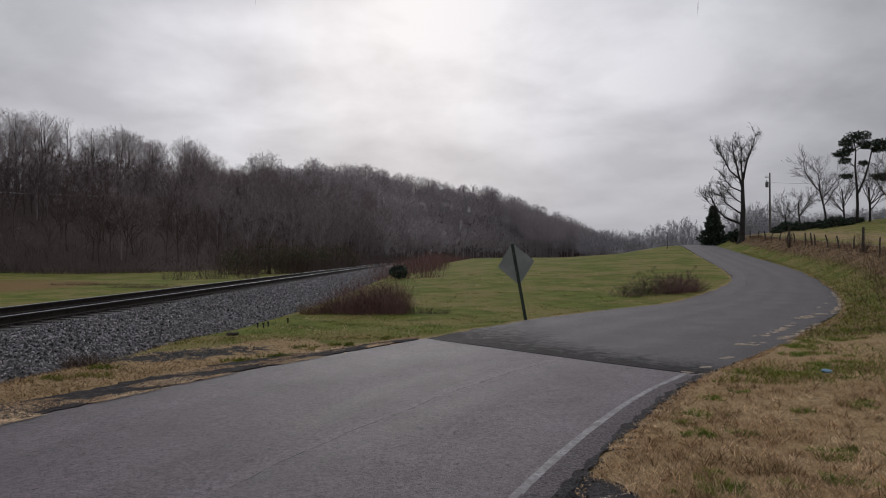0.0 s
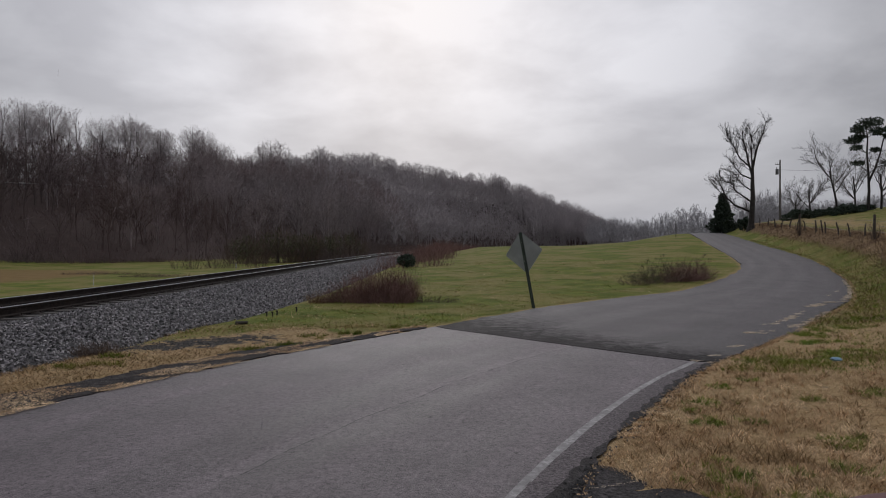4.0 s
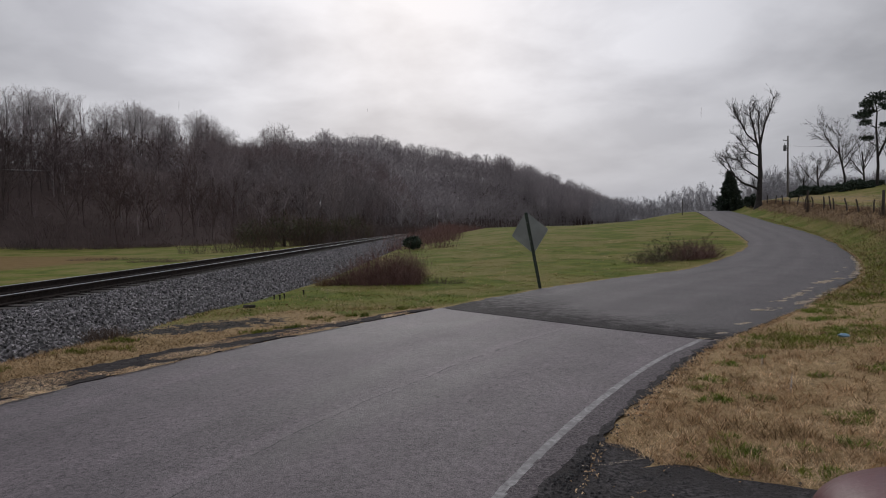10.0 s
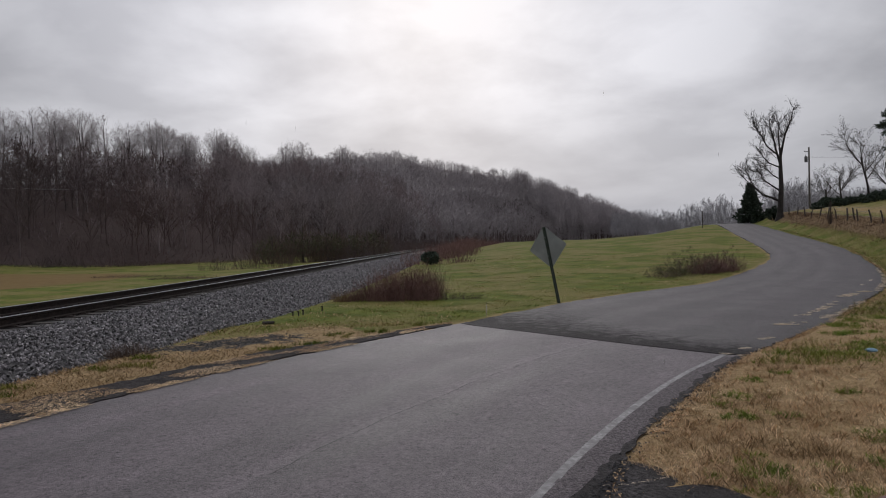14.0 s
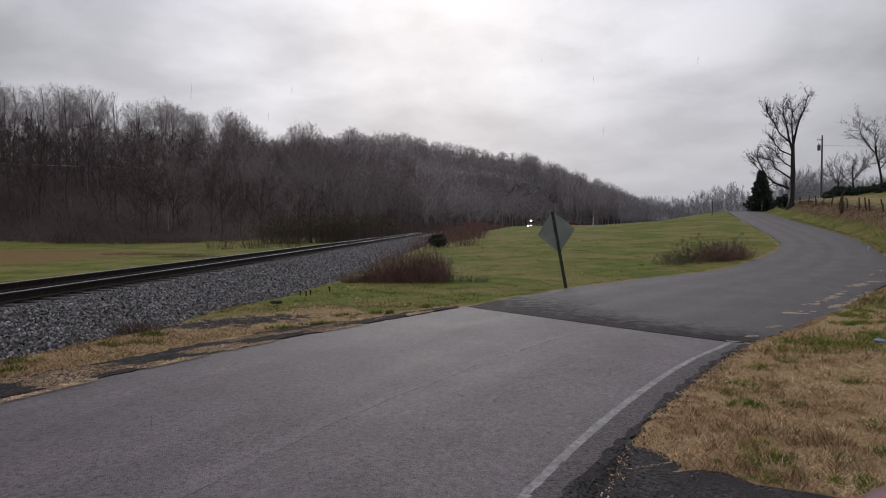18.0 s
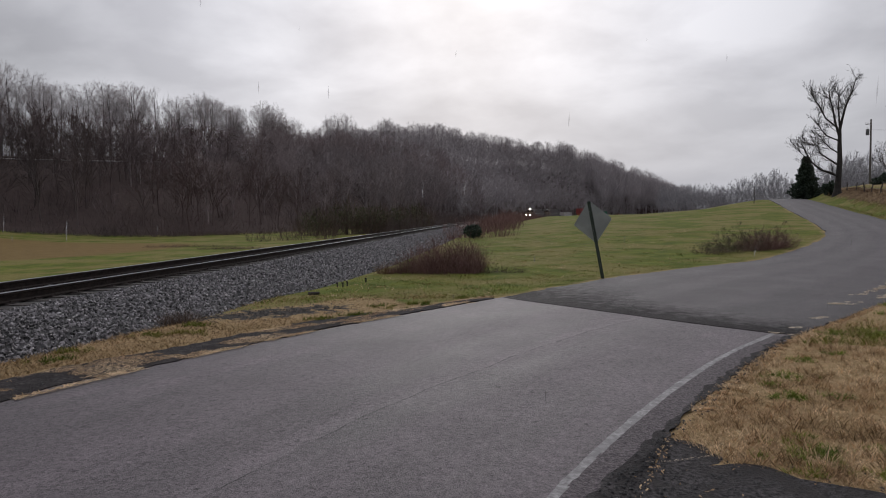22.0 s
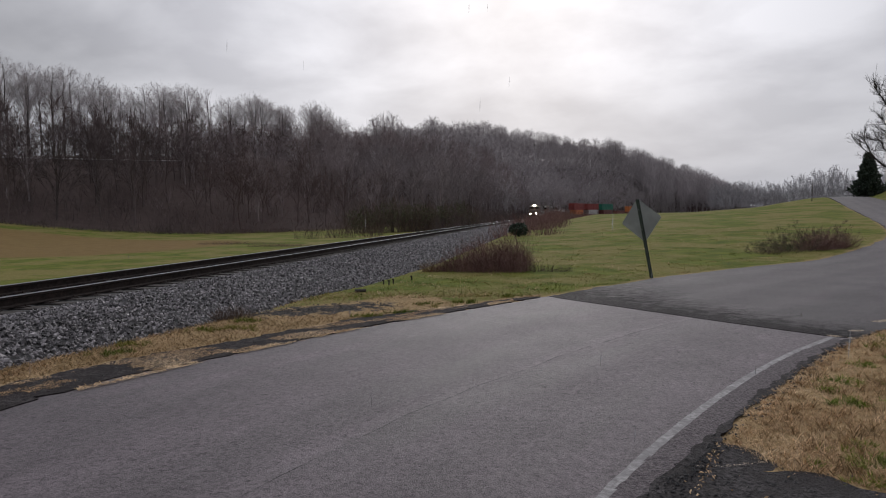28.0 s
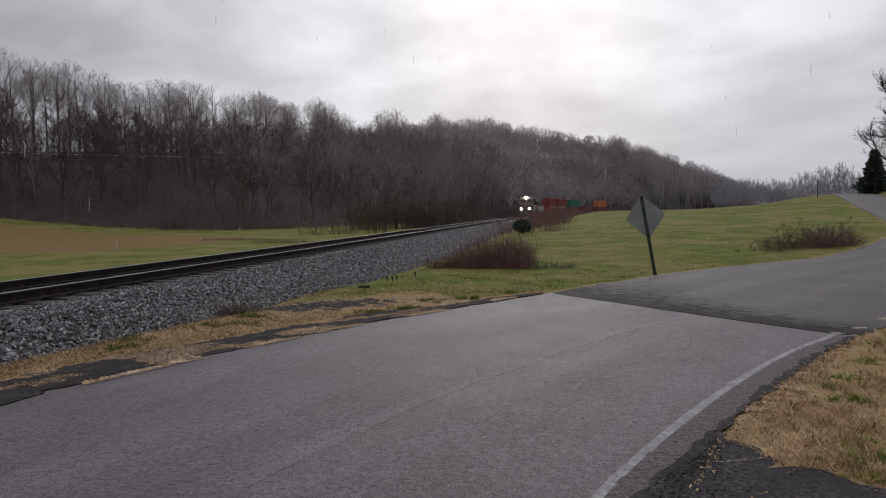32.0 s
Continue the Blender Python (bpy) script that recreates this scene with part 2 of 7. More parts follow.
RAIL_HEAD = material("rail_head", (0.30, 0.30, 0.32), (0.42, 0.42, 0.44), 20, 0.42, metal=1.0)
TIE_WOOD = material("tie_wood", (0.022, 0.018, 0.016), (0.06, 0.05, 0.045), 6, 0.9, 0.6, 30)
BARK = material("bark", (0.035, 0.03, 0.028), (0.085, 0.076, 0.07), 5, 0.95)
BARK_DARK = material("bark_dark", (0.018, 0.015, 0.014), (0.05, 0.043, 0.04), 3, 0.95, 0.5, 12)
# ridge crowns: colour lightened beyond bark to stand for rain haze
TWIG_HAZED = material("twig_hazed", (0.33, 0.295, 0.295), (0.46, 0.415, 0.415), 0.25, 0.95)
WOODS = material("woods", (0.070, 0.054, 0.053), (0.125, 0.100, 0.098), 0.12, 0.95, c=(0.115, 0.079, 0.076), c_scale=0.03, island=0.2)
# same woods further off, with the haze of distance mixed into the colour
WOODS_HAZED = material("woods_hazed", (0.20, 0.171, 0.172), (0.30, 0.261, 0.263), 0.12, 0.95, c=(0.27, 0.218, 0.216), c_scale=0.03, island=0.15)
# woods past the road crest, their colour paled to stand for haze
TWIG_HAZED_FAR = material("twig_hazed_far", (0.27, 0.263, 0.27), (0.37, 0.36, 0.37), 0.2, 0.95)
# far end of the hill: haze painted in as a paler base colour
TWIG_HAZED_MID = material("twig_hazed_mid", (0.36, 0.325, 0.33), (0.48, 0.44, 0.445), 0.1, 0.95, island=0.12)
BRUSH_RED = material("brush_red", (0.12, 0.062, 0.056), (0.24, 0.138, 0.124), 2, 0.95, island=0.35)
BRUSH_BROWN = material("brush_brown", (0.07, 0.05, 0.04), (0.15, 0.105, 0.08), 2, 0.95, island=0.35)
NEEDLES = material("needles", (0.018, 0.030, 0.021), (0.042, 0.06, 0.038), 3, 0.9, island=0.4)
LEAF_OLIVE = material("leaf_olive", (0.05, 0.055, 0.025), (0.10, 0.10, 0.045), 3, 0.8, island=0.4)
DRY_GRASS = material("dry_grass", (0.48, 0.33, 0.195), (0.77, 0.585, 0.38), 3, 0.9, c=(0.42, 0.275, 0.155), c_scale=1.3, island=0.55, spec=0.08)
STRIP_GRASS = material("strip_grass", (0.28, 0.18, 0.10), (0.50, 0.355, 0.21), 3, 0.9, c=(0.24, 0.165, 0.085), c_scale=1.6, island=0.5, spec=0.08)
STRAW_PALE = material("straw_pale", (0.50, 0.40, 0.30), (0.72, 0.61, 0.48), 5, 0.9, island=0.35, spec=0.08)
GREEN_GRASS = material("green_grass", (0.055, 0.09, 0.012), (0.185, 0.215, 0.032), 1.6, 0.85, c=(0.24, 0.20, 0.06), c_scale=0.8, island=0.3, spec=0.08)
VERGE_GREEN = material("verge_green", (0.075, 0.125, 0.02), (0.22, 0.29, 0.05), 5, 0.8, c=(0.24, 0.25, 0.06), c_scale=1.5, island=0.35, spec=0.08)
BANK_GRASS = material("bank_grass", (0.19, 0.125, 0.07), (0.46, 0.345, 0.21), 1.2, 0.95, c=(0.15, 0.092, 0.06), c_scale=0.45, island=0.4, spec=0.08)
SIGN_METAL = material("sign_metal", (0.27, 0.285, 0.29), (0.34, 0.355, 0.36), 3, 0.5, metal=0.3, c=(0.25, 0.265, 0.265), c_scale=2)
POST_STEEL = material("post_steel", (0.03, 0.045, 0.035), (0.07, 0.085, 0.07), 12, 0.6, metal=0.3)
POST_WOOD = material("post_wood", (0.045, 0.037, 0.033), (0.11, 0.09, 0.076), 8, 0.9, 0.4, 40)
POLE_WOOD = material("pole_wood", (0.10, 0.09, 0.08), (0.17, 0.155, 0.14), 5, 0.9)
GALV = material("galvanised", (0.32, 0.33, 0.34), (0.48, 0.49, 0.5), 10, 0.45, metal=0.6)
PALE_RAIL = material("pale_barrier", (0.5, 0.5, 0.5), (0.66, 0.66, 0.65), 1.5, 0.6)
CAR_PAINT = material("car_paint", (0.085, 0.02, 0.026), (0.11, 0.027, 0.034), 0.4, 0.45, metal=0.0, coat=0.06, spec=0.25, c=(0.10, 0.03, 0.036), c_scale=9, bump=0.12, bump_scale=45)
RUBBER = material("rubber", (0.012, 0.012, 0.012), (0.03, 0.03, 0.03), 20, 0.9)
GLASS_DARK = material("dark_glass", (0.01, 0.012, 0.014), (0.015, 0.018, 0.02), 1, 0.05, spec=0.8)
# black of the locomotives, lightened in the colour to stand for haze
BLACK_HAZED = material("loco_black_hazed", (0.055, 0.046, 0.042), (0.10, 0.085, 0.076), 1.5, 0.5)
# cab and nose: warm glare of the headlights put into the colour
FACE_GLARE = material("loco_face_glare", (0.11, 0.075, 0.058), (0.18, 0.125, 0.095), 1.5, 0.5)
WHITE_PAINT = material("white_paint", (0.55, 0.55, 0.54), (0.72, 0.72, 0.70), 2, 0.5)
GREY_STEEL = material("grey_steel", (0.09, 0.09, 0.095), (0.17, 0.17, 0.175), 2, 0.6)
WELL_STEEL = material("well_steel", (0.13, 0.05, 0.035), (0.2, 0.08, 0.055), 1.5, 0.7)
BOX_RED = material("container_red", (0.20, 0.035, 0.03), (0.27, 0.05, 0.042), 0.6, 0.6)
BOX_BROWN = material("container_brown", (0.13, 0.045, 0.04), (0.19, 0.065, 0.055), 0.6, 0.6)
BOX_GREEN = material("container_green", (0.015, 0.13, 0.085), (0.022, 0.18, 0.12), 0.6, 0.6)
BOX_ORANGE = material("container_orange", (0.48, 0.15, 0.045), (0.6, 0.2, 0.06), 0.6, 0.6)
BOX_GREY = material("container_grey", (0.38, 0.36, 0.35), (0.5, 0.48, 0.46), 0.6, 0.6)
LAMP = glowing("headlight_glow", (1.0, 0.86, 0.66), 22.0)
RAIN = material("rain_water", (0.9, 0.9, 0.92), (0.95, 0.95, 0.96), 1, 0.1)
rain_bsdf = RAIN.node_tree.nodes["Principled BSDF"]
rain_bsdf.inputs["Alpha"].default_value = 0.24
BLUE_LITTER = material("blue_plastic", (0.12, 0.24, 0.36), (0.2, 0.34, 0.46), 20, 0.5)


def ground_material():
    """Grass, dead grass, woodland litter and bare soil, mixed by the ground's own zones."""
    m = bpy.data.materials.new("ground_cover")
    m.use_nodes = True
    nt = m.node_tree
    N, L = nt.nodes.new, nt.links.new
    bsdf = nt.nodes["Principled BSDF"]
    bsdf.inputs["Roughness"].default_value = 0.95
    bsdf.inputs["Specular IOR Level"].default_value = 0.05
    geo = N("ShaderNodeNewGeometry")

    def noise_tex(scale, detail=5):
        n = N("ShaderNodeTexNoise"); n.inputs["Scale"].default_value = scale; n.inputs["Detail"].default_value = detail; n.inputs["Roughness"].default_value = 0.6
        L(geo.outputs["Position"], n.inputs["Vector"])
        return n.outputs["Fac"]

    def ramp(fac, a, b, lo=0.35, hi=0.65):
        r = N("ShaderNodeValToRGB")
        r.color_ramp.elements[0].position, r.color_ramp.elements[1].position = lo, hi
        r.color_ramp.elements[0].color, r.color_ramp.elements[1].color = (*a, 1), (*b, 1)
        L(fac, r.inputs[0])
        return r.outputs[0]

    def mixed(fac, a, b):
        x = N("ShaderNodeMix"); x.data_type = "RGBA"
        L(fac, x.inputs[0]); L(a, x.inputs[6]); L(b, x.inputs[7])
        return x.outputs[2]

    def zone(name, breakup, amount=0.5):
        at = N("ShaderNodeAttribute"); at.attribute_name = name
        n = N("ShaderNodeMath"); n.operation = "SUBTRACT"; n.inputs[1].default_value = 0.5
        L(breakup, n.inputs[0])
        k = N("ShaderNodeMath"); k.operation = "MULTIPLY_ADD"; k.inputs[1].default_value = amount
        L(n.outputs[0], k.inputs[0]); L(at.outputs["Fac"], k.inputs[2])
        mr = N("ShaderNodeMapRange"); mr.inputs["From Min"].default_value = 0.35; mr.inputs["From Max"].default_value = 0.65
        L(k.outputs[0], mr.inputs["Value"])
        return mr.outputs[0]

    big, mid, fine = noise_tex(0.12), noise_tex(1.1), noise_tex(14)
    crumbly = noise_tex(4.0, 8)
    grass = mixed(big, ramp(mid, (0.055, 0.09, 0.014), (0.155, 0.185, 0.034), 0.4, 0.6), ramp(fine, (0.085, 0.105, 0.02), (0.185, 0.18, 0.046)))
    patch = noise_tex(0.3, 8)
    lean = N("ShaderNodeMapRange"); lean.inputs["From Min"].default_value = 0.45; lean.inputs["From Max"].default_value = 0.56; lean.inputs["To Max"].default_value = 0.85
    L(patch, lean.inputs["Value"])
    grass = mixed(lean.outputs[0], grass, ramp(fine, (0.15, 0.128, 0.045), (0.27, 0.225, 0.09)))
    dry = mixed(mid, ramp(fine, (0.25, 0.165, 0.088), (0.47, 0.335, 0.19)), ramp(fine, (0.20, 0.145, 0.072), (0.38, 0.28, 0.145)))
    litter = mixed(big, ramp(mid, (0.05, 0.037, 0.034), (0.10, 0.076, 0.07)), ramp(fine, (0.055, 0.039, 0.036), (0.105, 0.075, 0.07)))
    soil = mixed(mid, ramp(fine, (0.022, 0.021, 0.022), (0.075, 0.071, 0.071)), ramp(fine, (0.05, 0.044, 0.04), (0.13, 0.112, 0.098)))
    bank = mixed(mid, ramp(fine, (0.16, 0.11, 0.06), (0.32, 0.235, 0.135)), ramp(fine, (0.10, 0.055, 0.035), (0.2, 0.13, 0.08)))
    straw = mixed(big, ramp(mid, (0.16, 0.10, 0.046), (0.23, 0.15, 0.066)), ramp(fine, (0.15, 0.11, 0.045), (0.23, 0.165, 0.07)))
    col = mixed(zone("dry", mid, 0.9), grass, dry)
    col = mixed(zone("straw", mid, 0.5), col, straw)
    col = mixed(zone("bank", mid, 0.6), col, bank)
    col = mixed(zone("soil", crumbly, 2.6), col, soil)
    col = mixed(zone("litter", mid, 0.4), col, litter)
    L(col, bsdf.inputs["Base Color"])
    bp = N("ShaderNodeBump"); bp.inputs["Strength"].default_value = 0.6; bp.inputs["Distance"].default_value = 0.05
    L(fine, bp.inputs["Height"]); L(bp.outputs[0], bsdf.inputs["Normal"])
    return m


GROUND = ground_material()

# ---- mesh helpers ----


def mesh_from(name, verts, faces, smooth=False):
    """A mesh from arrays; all faces have the same number of corners."""
    verts, faces = np.asarray(verts, np.float32), np.asarray(faces, np.int32)
    me = bpy.data.meshes.new(name)
    me.vertices.add(len(verts)); me.vertices.foreach_set("co", verts.ravel())
    me.loops.add(faces.size); me.loops.foreach_set("vertex_index", faces.ravel())
    me.polygons.add(len(faces)); me.polygons.foreach_set("loop_start", np.arange(0, faces.size, faces.shape[1], dtype=np.int32))
    me.update(calc_edges=True)
    me.validate()
    me.polygons.foreach_set("use_smooth", np.full(len(faces), bool(smooth)))
    return me


def part(name, data, mat, parent=None, label=""):
    """Links a bmesh or mesh as one object, under its thing."""
    if isinstance(data, bmesh.types.BMesh):
        me = bpy.data.meshes.new(name)
        data.normal_update()
        data.to_mesh(me)
        data.free()
        data = me
    if mat and not data.materials:
        data.materials.append(mat)
    ob = new(name, data)
    if parent:
        ob.parent = parent
    if label:
        ob["label"] = label
    return ob


def thing(name, label, category, group="", kind="", at=(0, 0, 0), turn=0):
    ob = new(name)
    ob.matrix_basis = pose(*at, 0, 0, turn)
    return tagged(ob, label, category, group, kind)


def box(bm, x0, x1, y0, y1, z0, z1, bevel=0.0, m=None):
    r = bmesh.ops.create_cube(bm, size=1.0)
    bmesh.ops.scale(bm, vec=(x1 - x0, y1 - y0, z1 - z0), verts=r["verts"])
    bmesh.ops.translate(bm, vec=((x0 + x1) / 2, (y0 + y1) / 2, (z0 + z1) / 2), verts=r["verts"])
    vs = r["verts"]
    if bevel:
        es = {e for v in vs for e in v.link_edges}
        vs = bmesh.ops.bevel(bm, geom=list(es), offset=bevel, segments=1, affect="EDGES")["verts"]
    if m is not None:
        bmesh.ops.transform(bm, matrix=m, verts=vs)
    return bm


def rod(bm, p, q, r0, r1=None, n=8, caps=True):
    p, q = Vector(p), Vector(q)
    d = q - p
    r = bmesh.ops.create_cone(bm, cap_ends=caps, segments=n, radius1=r0, radius2=r0 if r1 is None else r1, depth=d.length)
    bmesh.ops.transform(bm, matrix=Matrix.Translation((p + q) / 2) @ d.to_track_quat("Z", "Y").to_matrix().to_4x4(), verts=r["verts"])
    return bm


def nb():
    return bmesh.new()


def smooth01(a, b, x):
    t = np.clip((np.asarray(x, float) - a) / (b - a), 0, 1)
    return t * t * (3 - 2 * t)


def wave(x, y, k, seed=0.0):
    """Cheap smooth unevenness in -1..1."""
    return (np.sin(x * k + 1.7 * np.sin(y * k * 0.83 + seed) + seed) + np.sin(y * k * 1.13 + 1.3 * np.sin(x * k * 0.71 + 2.1 + seed))) / 2


# ---- the plan: road, railway, terrain ----
# Road stations: left edge x y, right edge x y, height
ROAD = np.array([
    (-5.2, -60, -1.4, -60, 0.0), (-5.1, -20, -1.3, -20, 0.0), (-5.1, -4, -1.2, -3, 0.0), (-5.0, 2, -0.35, 2, 0.0), (-4.82, 5, 0.93, 4.6, 0.0), (-3.97, 7, 1.81, 6.2, 0.0),
    (-2.9, 9, 3.3, 8.5, 0.0), (-1.45, 11.1, 4.85, 10.3, 0.0), (0.0, 13.1, 6.3, 12.05, 0.0), (2.2, 16.2, 8.5, 14.8, 0.0), (4.4, 18.55, 11.05, 18.1, 0.0),
    (8.0, 22.3, 14.2, 23.2, 0.0), (11.0, 26.9, 16.3, 27.0, 0.05), (14.0, 32.0, 18.4, 31.3, 0.12), (17.2, 38.6, 21.2, 37.1, 0.30), (21.2, 50, 25.6, 48.6, 0.72),
    (27.2, 69, 31.6, 67.3, 1.5), (36.4, 98.5, 40.8, 96.7, 2.85), (42, 115, 46.5, 113, 3.0), (52, 140, 57, 137, 2.2), (75, 185, 80, 182, 0.5), (140, 300, 145, 297, -2.0),
])


def resample(rows, step):
    """Catmull-Rom through the stations, at even steps of the mean line."""
    out = []
    p = np.vstack([rows[0], rows, rows[-1]])
    for i in range(1, len(p) - 2):
        a, b, c, d = p[i - 1], p[i], p[i + 1], p[i + 2]
        mid = lambda r: np.array([(r[0] + r[2]) / 2, (r[1] + r[3]) / 2])
        n = max(2, int(np.linalg.norm(mid(c) - mid(b)) / step))
        for k in range(n):
            t = k / n
            out.append(0.5 * (2 * b + (c - a) * t + (2 * a - 5 * b + 4 * c - d) * t * t + (3 * b - a - 3 * c + d) * t ** 3))
    out.append(p[-2])
    return np.array(out)


ROADS = resample(ROAD, 0.5)
TRACK_X, CURVE_Y, CURVE_R, CURVE_A = -9.05, 185.0, 340.0, 0.38
RAIL_Z = np.array([(-400, 0.6), (0, 0.53), (20, 0.43), (47, 0.33), (103, 0.14), (145, -0.3), (190, -0.9), (240, -1.2), (325, -1.5), (360, -2.3), (450, -6.0), (900, -9.0)])


def track(s):
    """Place, heading (to the right of +y, radians) and rail height at s metres along the line."""
    z = float(np.interp(s, RAIL_Z[:, 0], RAIL_Z[:, 1]))
    if s < CURVE_Y:
        return TRACK_X, s, z, 0.0
    a = (s - CURVE_Y) / CURVE_R
    if a < CURVE_A:
        return TRACK_X + CURVE_R * (1 - math.cos(a)), CURVE_Y + CURVE_R * math.sin(a), z, a
    d = s - CURVE_Y - CURVE_R * CURVE_A
    return (TRACK_X + CURVE_R * (1 - math.cos(CURVE_A)) + d * math.sin(CURVE_A), CURVE_Y + CURVE_R * math.sin(CURVE_A) + d * math.cos(CURVE_A), z, CURVE_A)


TR = np.array([track(s) for s in np.arange(-300, 900, 2.0)])
FOOT = np.array([(-80, -135), (0, -112), (40, -86), (62, -66), (70, -54), (88, -34), (120, -24), (180, -20), (260, -8), (330, 12), (400, 45), (450, 75), (520, 130), (700, 300)])   # y, x
RIDGE = np.array([(-80, -200), (0, -170), (60, -135), (106, -106), (160, -84), (213, -60), (300, -36), (380, 6), (450, 62), (520, 125), (700, 290)])
RIDGE_Z = np.array([(-80, 14), (60, 14), (106, 14.0), (130, 15), (160, 17), (213, 18), (290, 26), (380, 28), (450, 21), (500, 9), (530, 3), (700, 0)])


TOE = np.array([(-400, 2.6), (0, 2.65), (6, 2.8), (8.5, 3.35), (10.5, 3.75), (12.8, 3.95), (14.4, 4.45), (17, 4.7), (19, 4.85), (24, 4.9), (60, 4.6), (900, 4.4)])     # metres along the line, foot of the ballast to its right


def toe(s):
    return np.interp(s, TOE[:, 0], TOE[:, 1])


def ballast_foot(s):
    """Height of the foot of the ballast."""
    k = smooth01(14, 34, s)
    return -0.05 * (1 - k) + (np.minimum(-0.05, np.interp(s, RAIL_Z[:, 0], RAIL_Z[:, 1]) - 0.6) - 0.04) * k


EDGE = resample(ROAD, 0.6)


def beyond_edges(x, y):
    """Signed distances beyond the right and the left edge of the road, and the road's height near by."""
    found = []
    for side, flip in ((EDGE[:, 2:4], 1.0), (EDGE[:, :2], -1.0)):
        t = np.gradient(side, axis=0)
        t /= np.linalg.norm(t, axis=1)[:, None]
        dist, at = np.zeros_like(x), np.zeros(len(x), int)
        for k in range(0, len(x), 4096):
            c = slice(k, k + 4096)
            i = np.argmin((x[c, None] - side[:, 0]) ** 2 + (y[c, None] - side[:, 1]) ** 2, 1)
            dx, dy = x[c] - side[i, 0], y[c] - side[i, 1]
            cross = (dx * t[i, 1] - dy * t[i, 0]) * flip
            far = np.hypot(dx, dy)
            dist[c] = np.where(far > 1.0, np.sign(cross) * far, cross)
            at[c] = i
        found.append((dist, at))
    (right, i), (left, j) = found
    return right, left, np.where(right > left, EDGE[i, 4], EDGE[j, 4])


def terrain(x, y):
    """Height of the ground and its zones at arrays x, y."""
    x, y = np.asarray(x, float), np.asarray(y, float)
    shape = x.shape
    x, y = x.ravel(), y.ravel()
    right, left, z_r = beyond_edges(x, y)
    u = right - left
    # middle field
    ridge = np.interp(x, [-12, -4, 1, 4, 9, 16, 24, 30, 36, 60], [-0.3, 0.0, 0.55, 1.05, 1.15, 1.2, 1.7, 2.4, 2.8, 3.2])
    field = ridge * smooth01(14, 86, y) - np.clip(y - 88, 0, 150) * 0.032
    h = field + 0.03 * wave(x, y, 0.35)
    # right-hand side: verge, bank, pasture
    rise = 1.0 * smooth01(13, 30, y) * smooth01(0.4, 3.6, right) + 0.125 * np.clip(right - 0.6, 0, 26) * smooth01(2, 40, y) + 0.05 * np.clip(right - 0.4, 0, 30) * (1 - smooth01(2, 40, y)) * smooth01(3.6, 8, y)
    hr = z_r + rise - 0.04 * np.clip(right - 30, 0, 120) * 0.4 + 0.05 * wave(x, y, 0.9, 1.0) * smooth01(0.3, 2, right) * smooth01(4.2, 7, y)
    k = smooth01(-1.0, 1.0, right)
    h = h * (1 - k) + hr * k
    # close to the road the ground takes its height
    near = np.where(u > 0, 1 - smooth01(0.0, 0.8, right), 1 - smooth01(0.2, 9.0, left))
    h = h * (1 - near) + z_r * near
    # the far side of the railway
    tx = np.interp(y, TR[:, 1], TR[:, 0])
    tz = np.interp(y, TR[:, 1], TR[:, 2])
    over = tx - x
    west = -0.75 + 5.2 * smooth01(40, 82, -x) * smooth01(98, 40, y) * (1 - smooth01(110, 200, -x)) - 0.35 * smooth01(90, 220, y)
    k = smooth01(-3.0, 4.0, over)
    h = h * (1 - k) + west * k
    # railway embankment under the ballast
    away = np.abs(x - tx)
    k = 1 - smooth01(3.2, 6.5, away)
    beside = toe(y) * np.where(x > tx, 1.0, 0.9)
    k = np.where(y > 60, k, 1 - smooth01(beside - 0.7, beside + 0.35, away))
    h = h * (1 - k) + np.where(y > 60, tz - 0.75, np.minimum(h, ballast_foot(y) - 0.10)) * k
    # wooded hill
    fx, rx, rz = np.interp(y, FOOT[:, 0], FOOT[:, 1]), np.interp(y, RIDGE[:, 0], RIDGE[:, 1]), np.interp(y, RIDGE_Z[:, 0], RIDGE_Z[:, 1])
    f = (fx - x) / (fx - rx)
    up = np.where(f < 1, np.sin(np.clip(f, 0, 1) * math.pi / 2) ** 1.25, 1 - 0.25 * smooth01(1, 3, f))
    hill = (rz - h) * up
    h = h + hill * (f > 0) + 0.6 * wave(x, y, 0.09) * smooth01(0.1, 0.5, f)
    # the road and driveway bed
    on = (right < 0) & (left < 0)
    bed = smooth01(0.05, -0.25, np.maximum(right, left))
    h = h - 0.10 * bed
    zones = {
        "dry": np.clip(1.1 * smooth01(1.2, 0.6, np.hypot((x + 3.0) / 0.75, (y - 11.8) / 0.9)) + (1 - smooth01(6.0, 14.0, right)) * (right > -0.5) * (1 - 0.42 * smooth01(8, 14, y) - 0.25 * smooth01(14, 22, y)) * 0.95 + (left > -1.0) * (x < 2) * (1 - smooth01(2.2, 3.2, left)) * (1 - smooth01(10.5, 13.0, y)) + 0.55 * (left > -0.5) * (1 - smooth01(0.1, 0.5, left)) + 0.34 * smooth01(5, 8, right), 0, 1),
        "bank": smooth01(1.5, 2.5, right) * (1 - smooth01(4.4, 6.5, right)) * smooth01(19, 28, y) * (y < 100),
        "straw": smooth01(22, 32, -x) * smooth01(6, 3.2, np.hypot((x + 44) / 5.0, (y - 46) / 2.9)) * (f < 0),
        "soil": 0.8 * smooth01(1.6, 0.3, np.hypot(((x + 4.15) * 0.8 + (y - 10.65) * 0.6) / 1.35, ((y - 10.65) * 0.8 - (x + 4.15) * 0.6) / 0.62)),
        "litter": np.maximum(smooth01(-0.04, 0.06, f), smooth01(140, 170, y) * smooth01(2, 12, np.abs(x - tx))),
    }
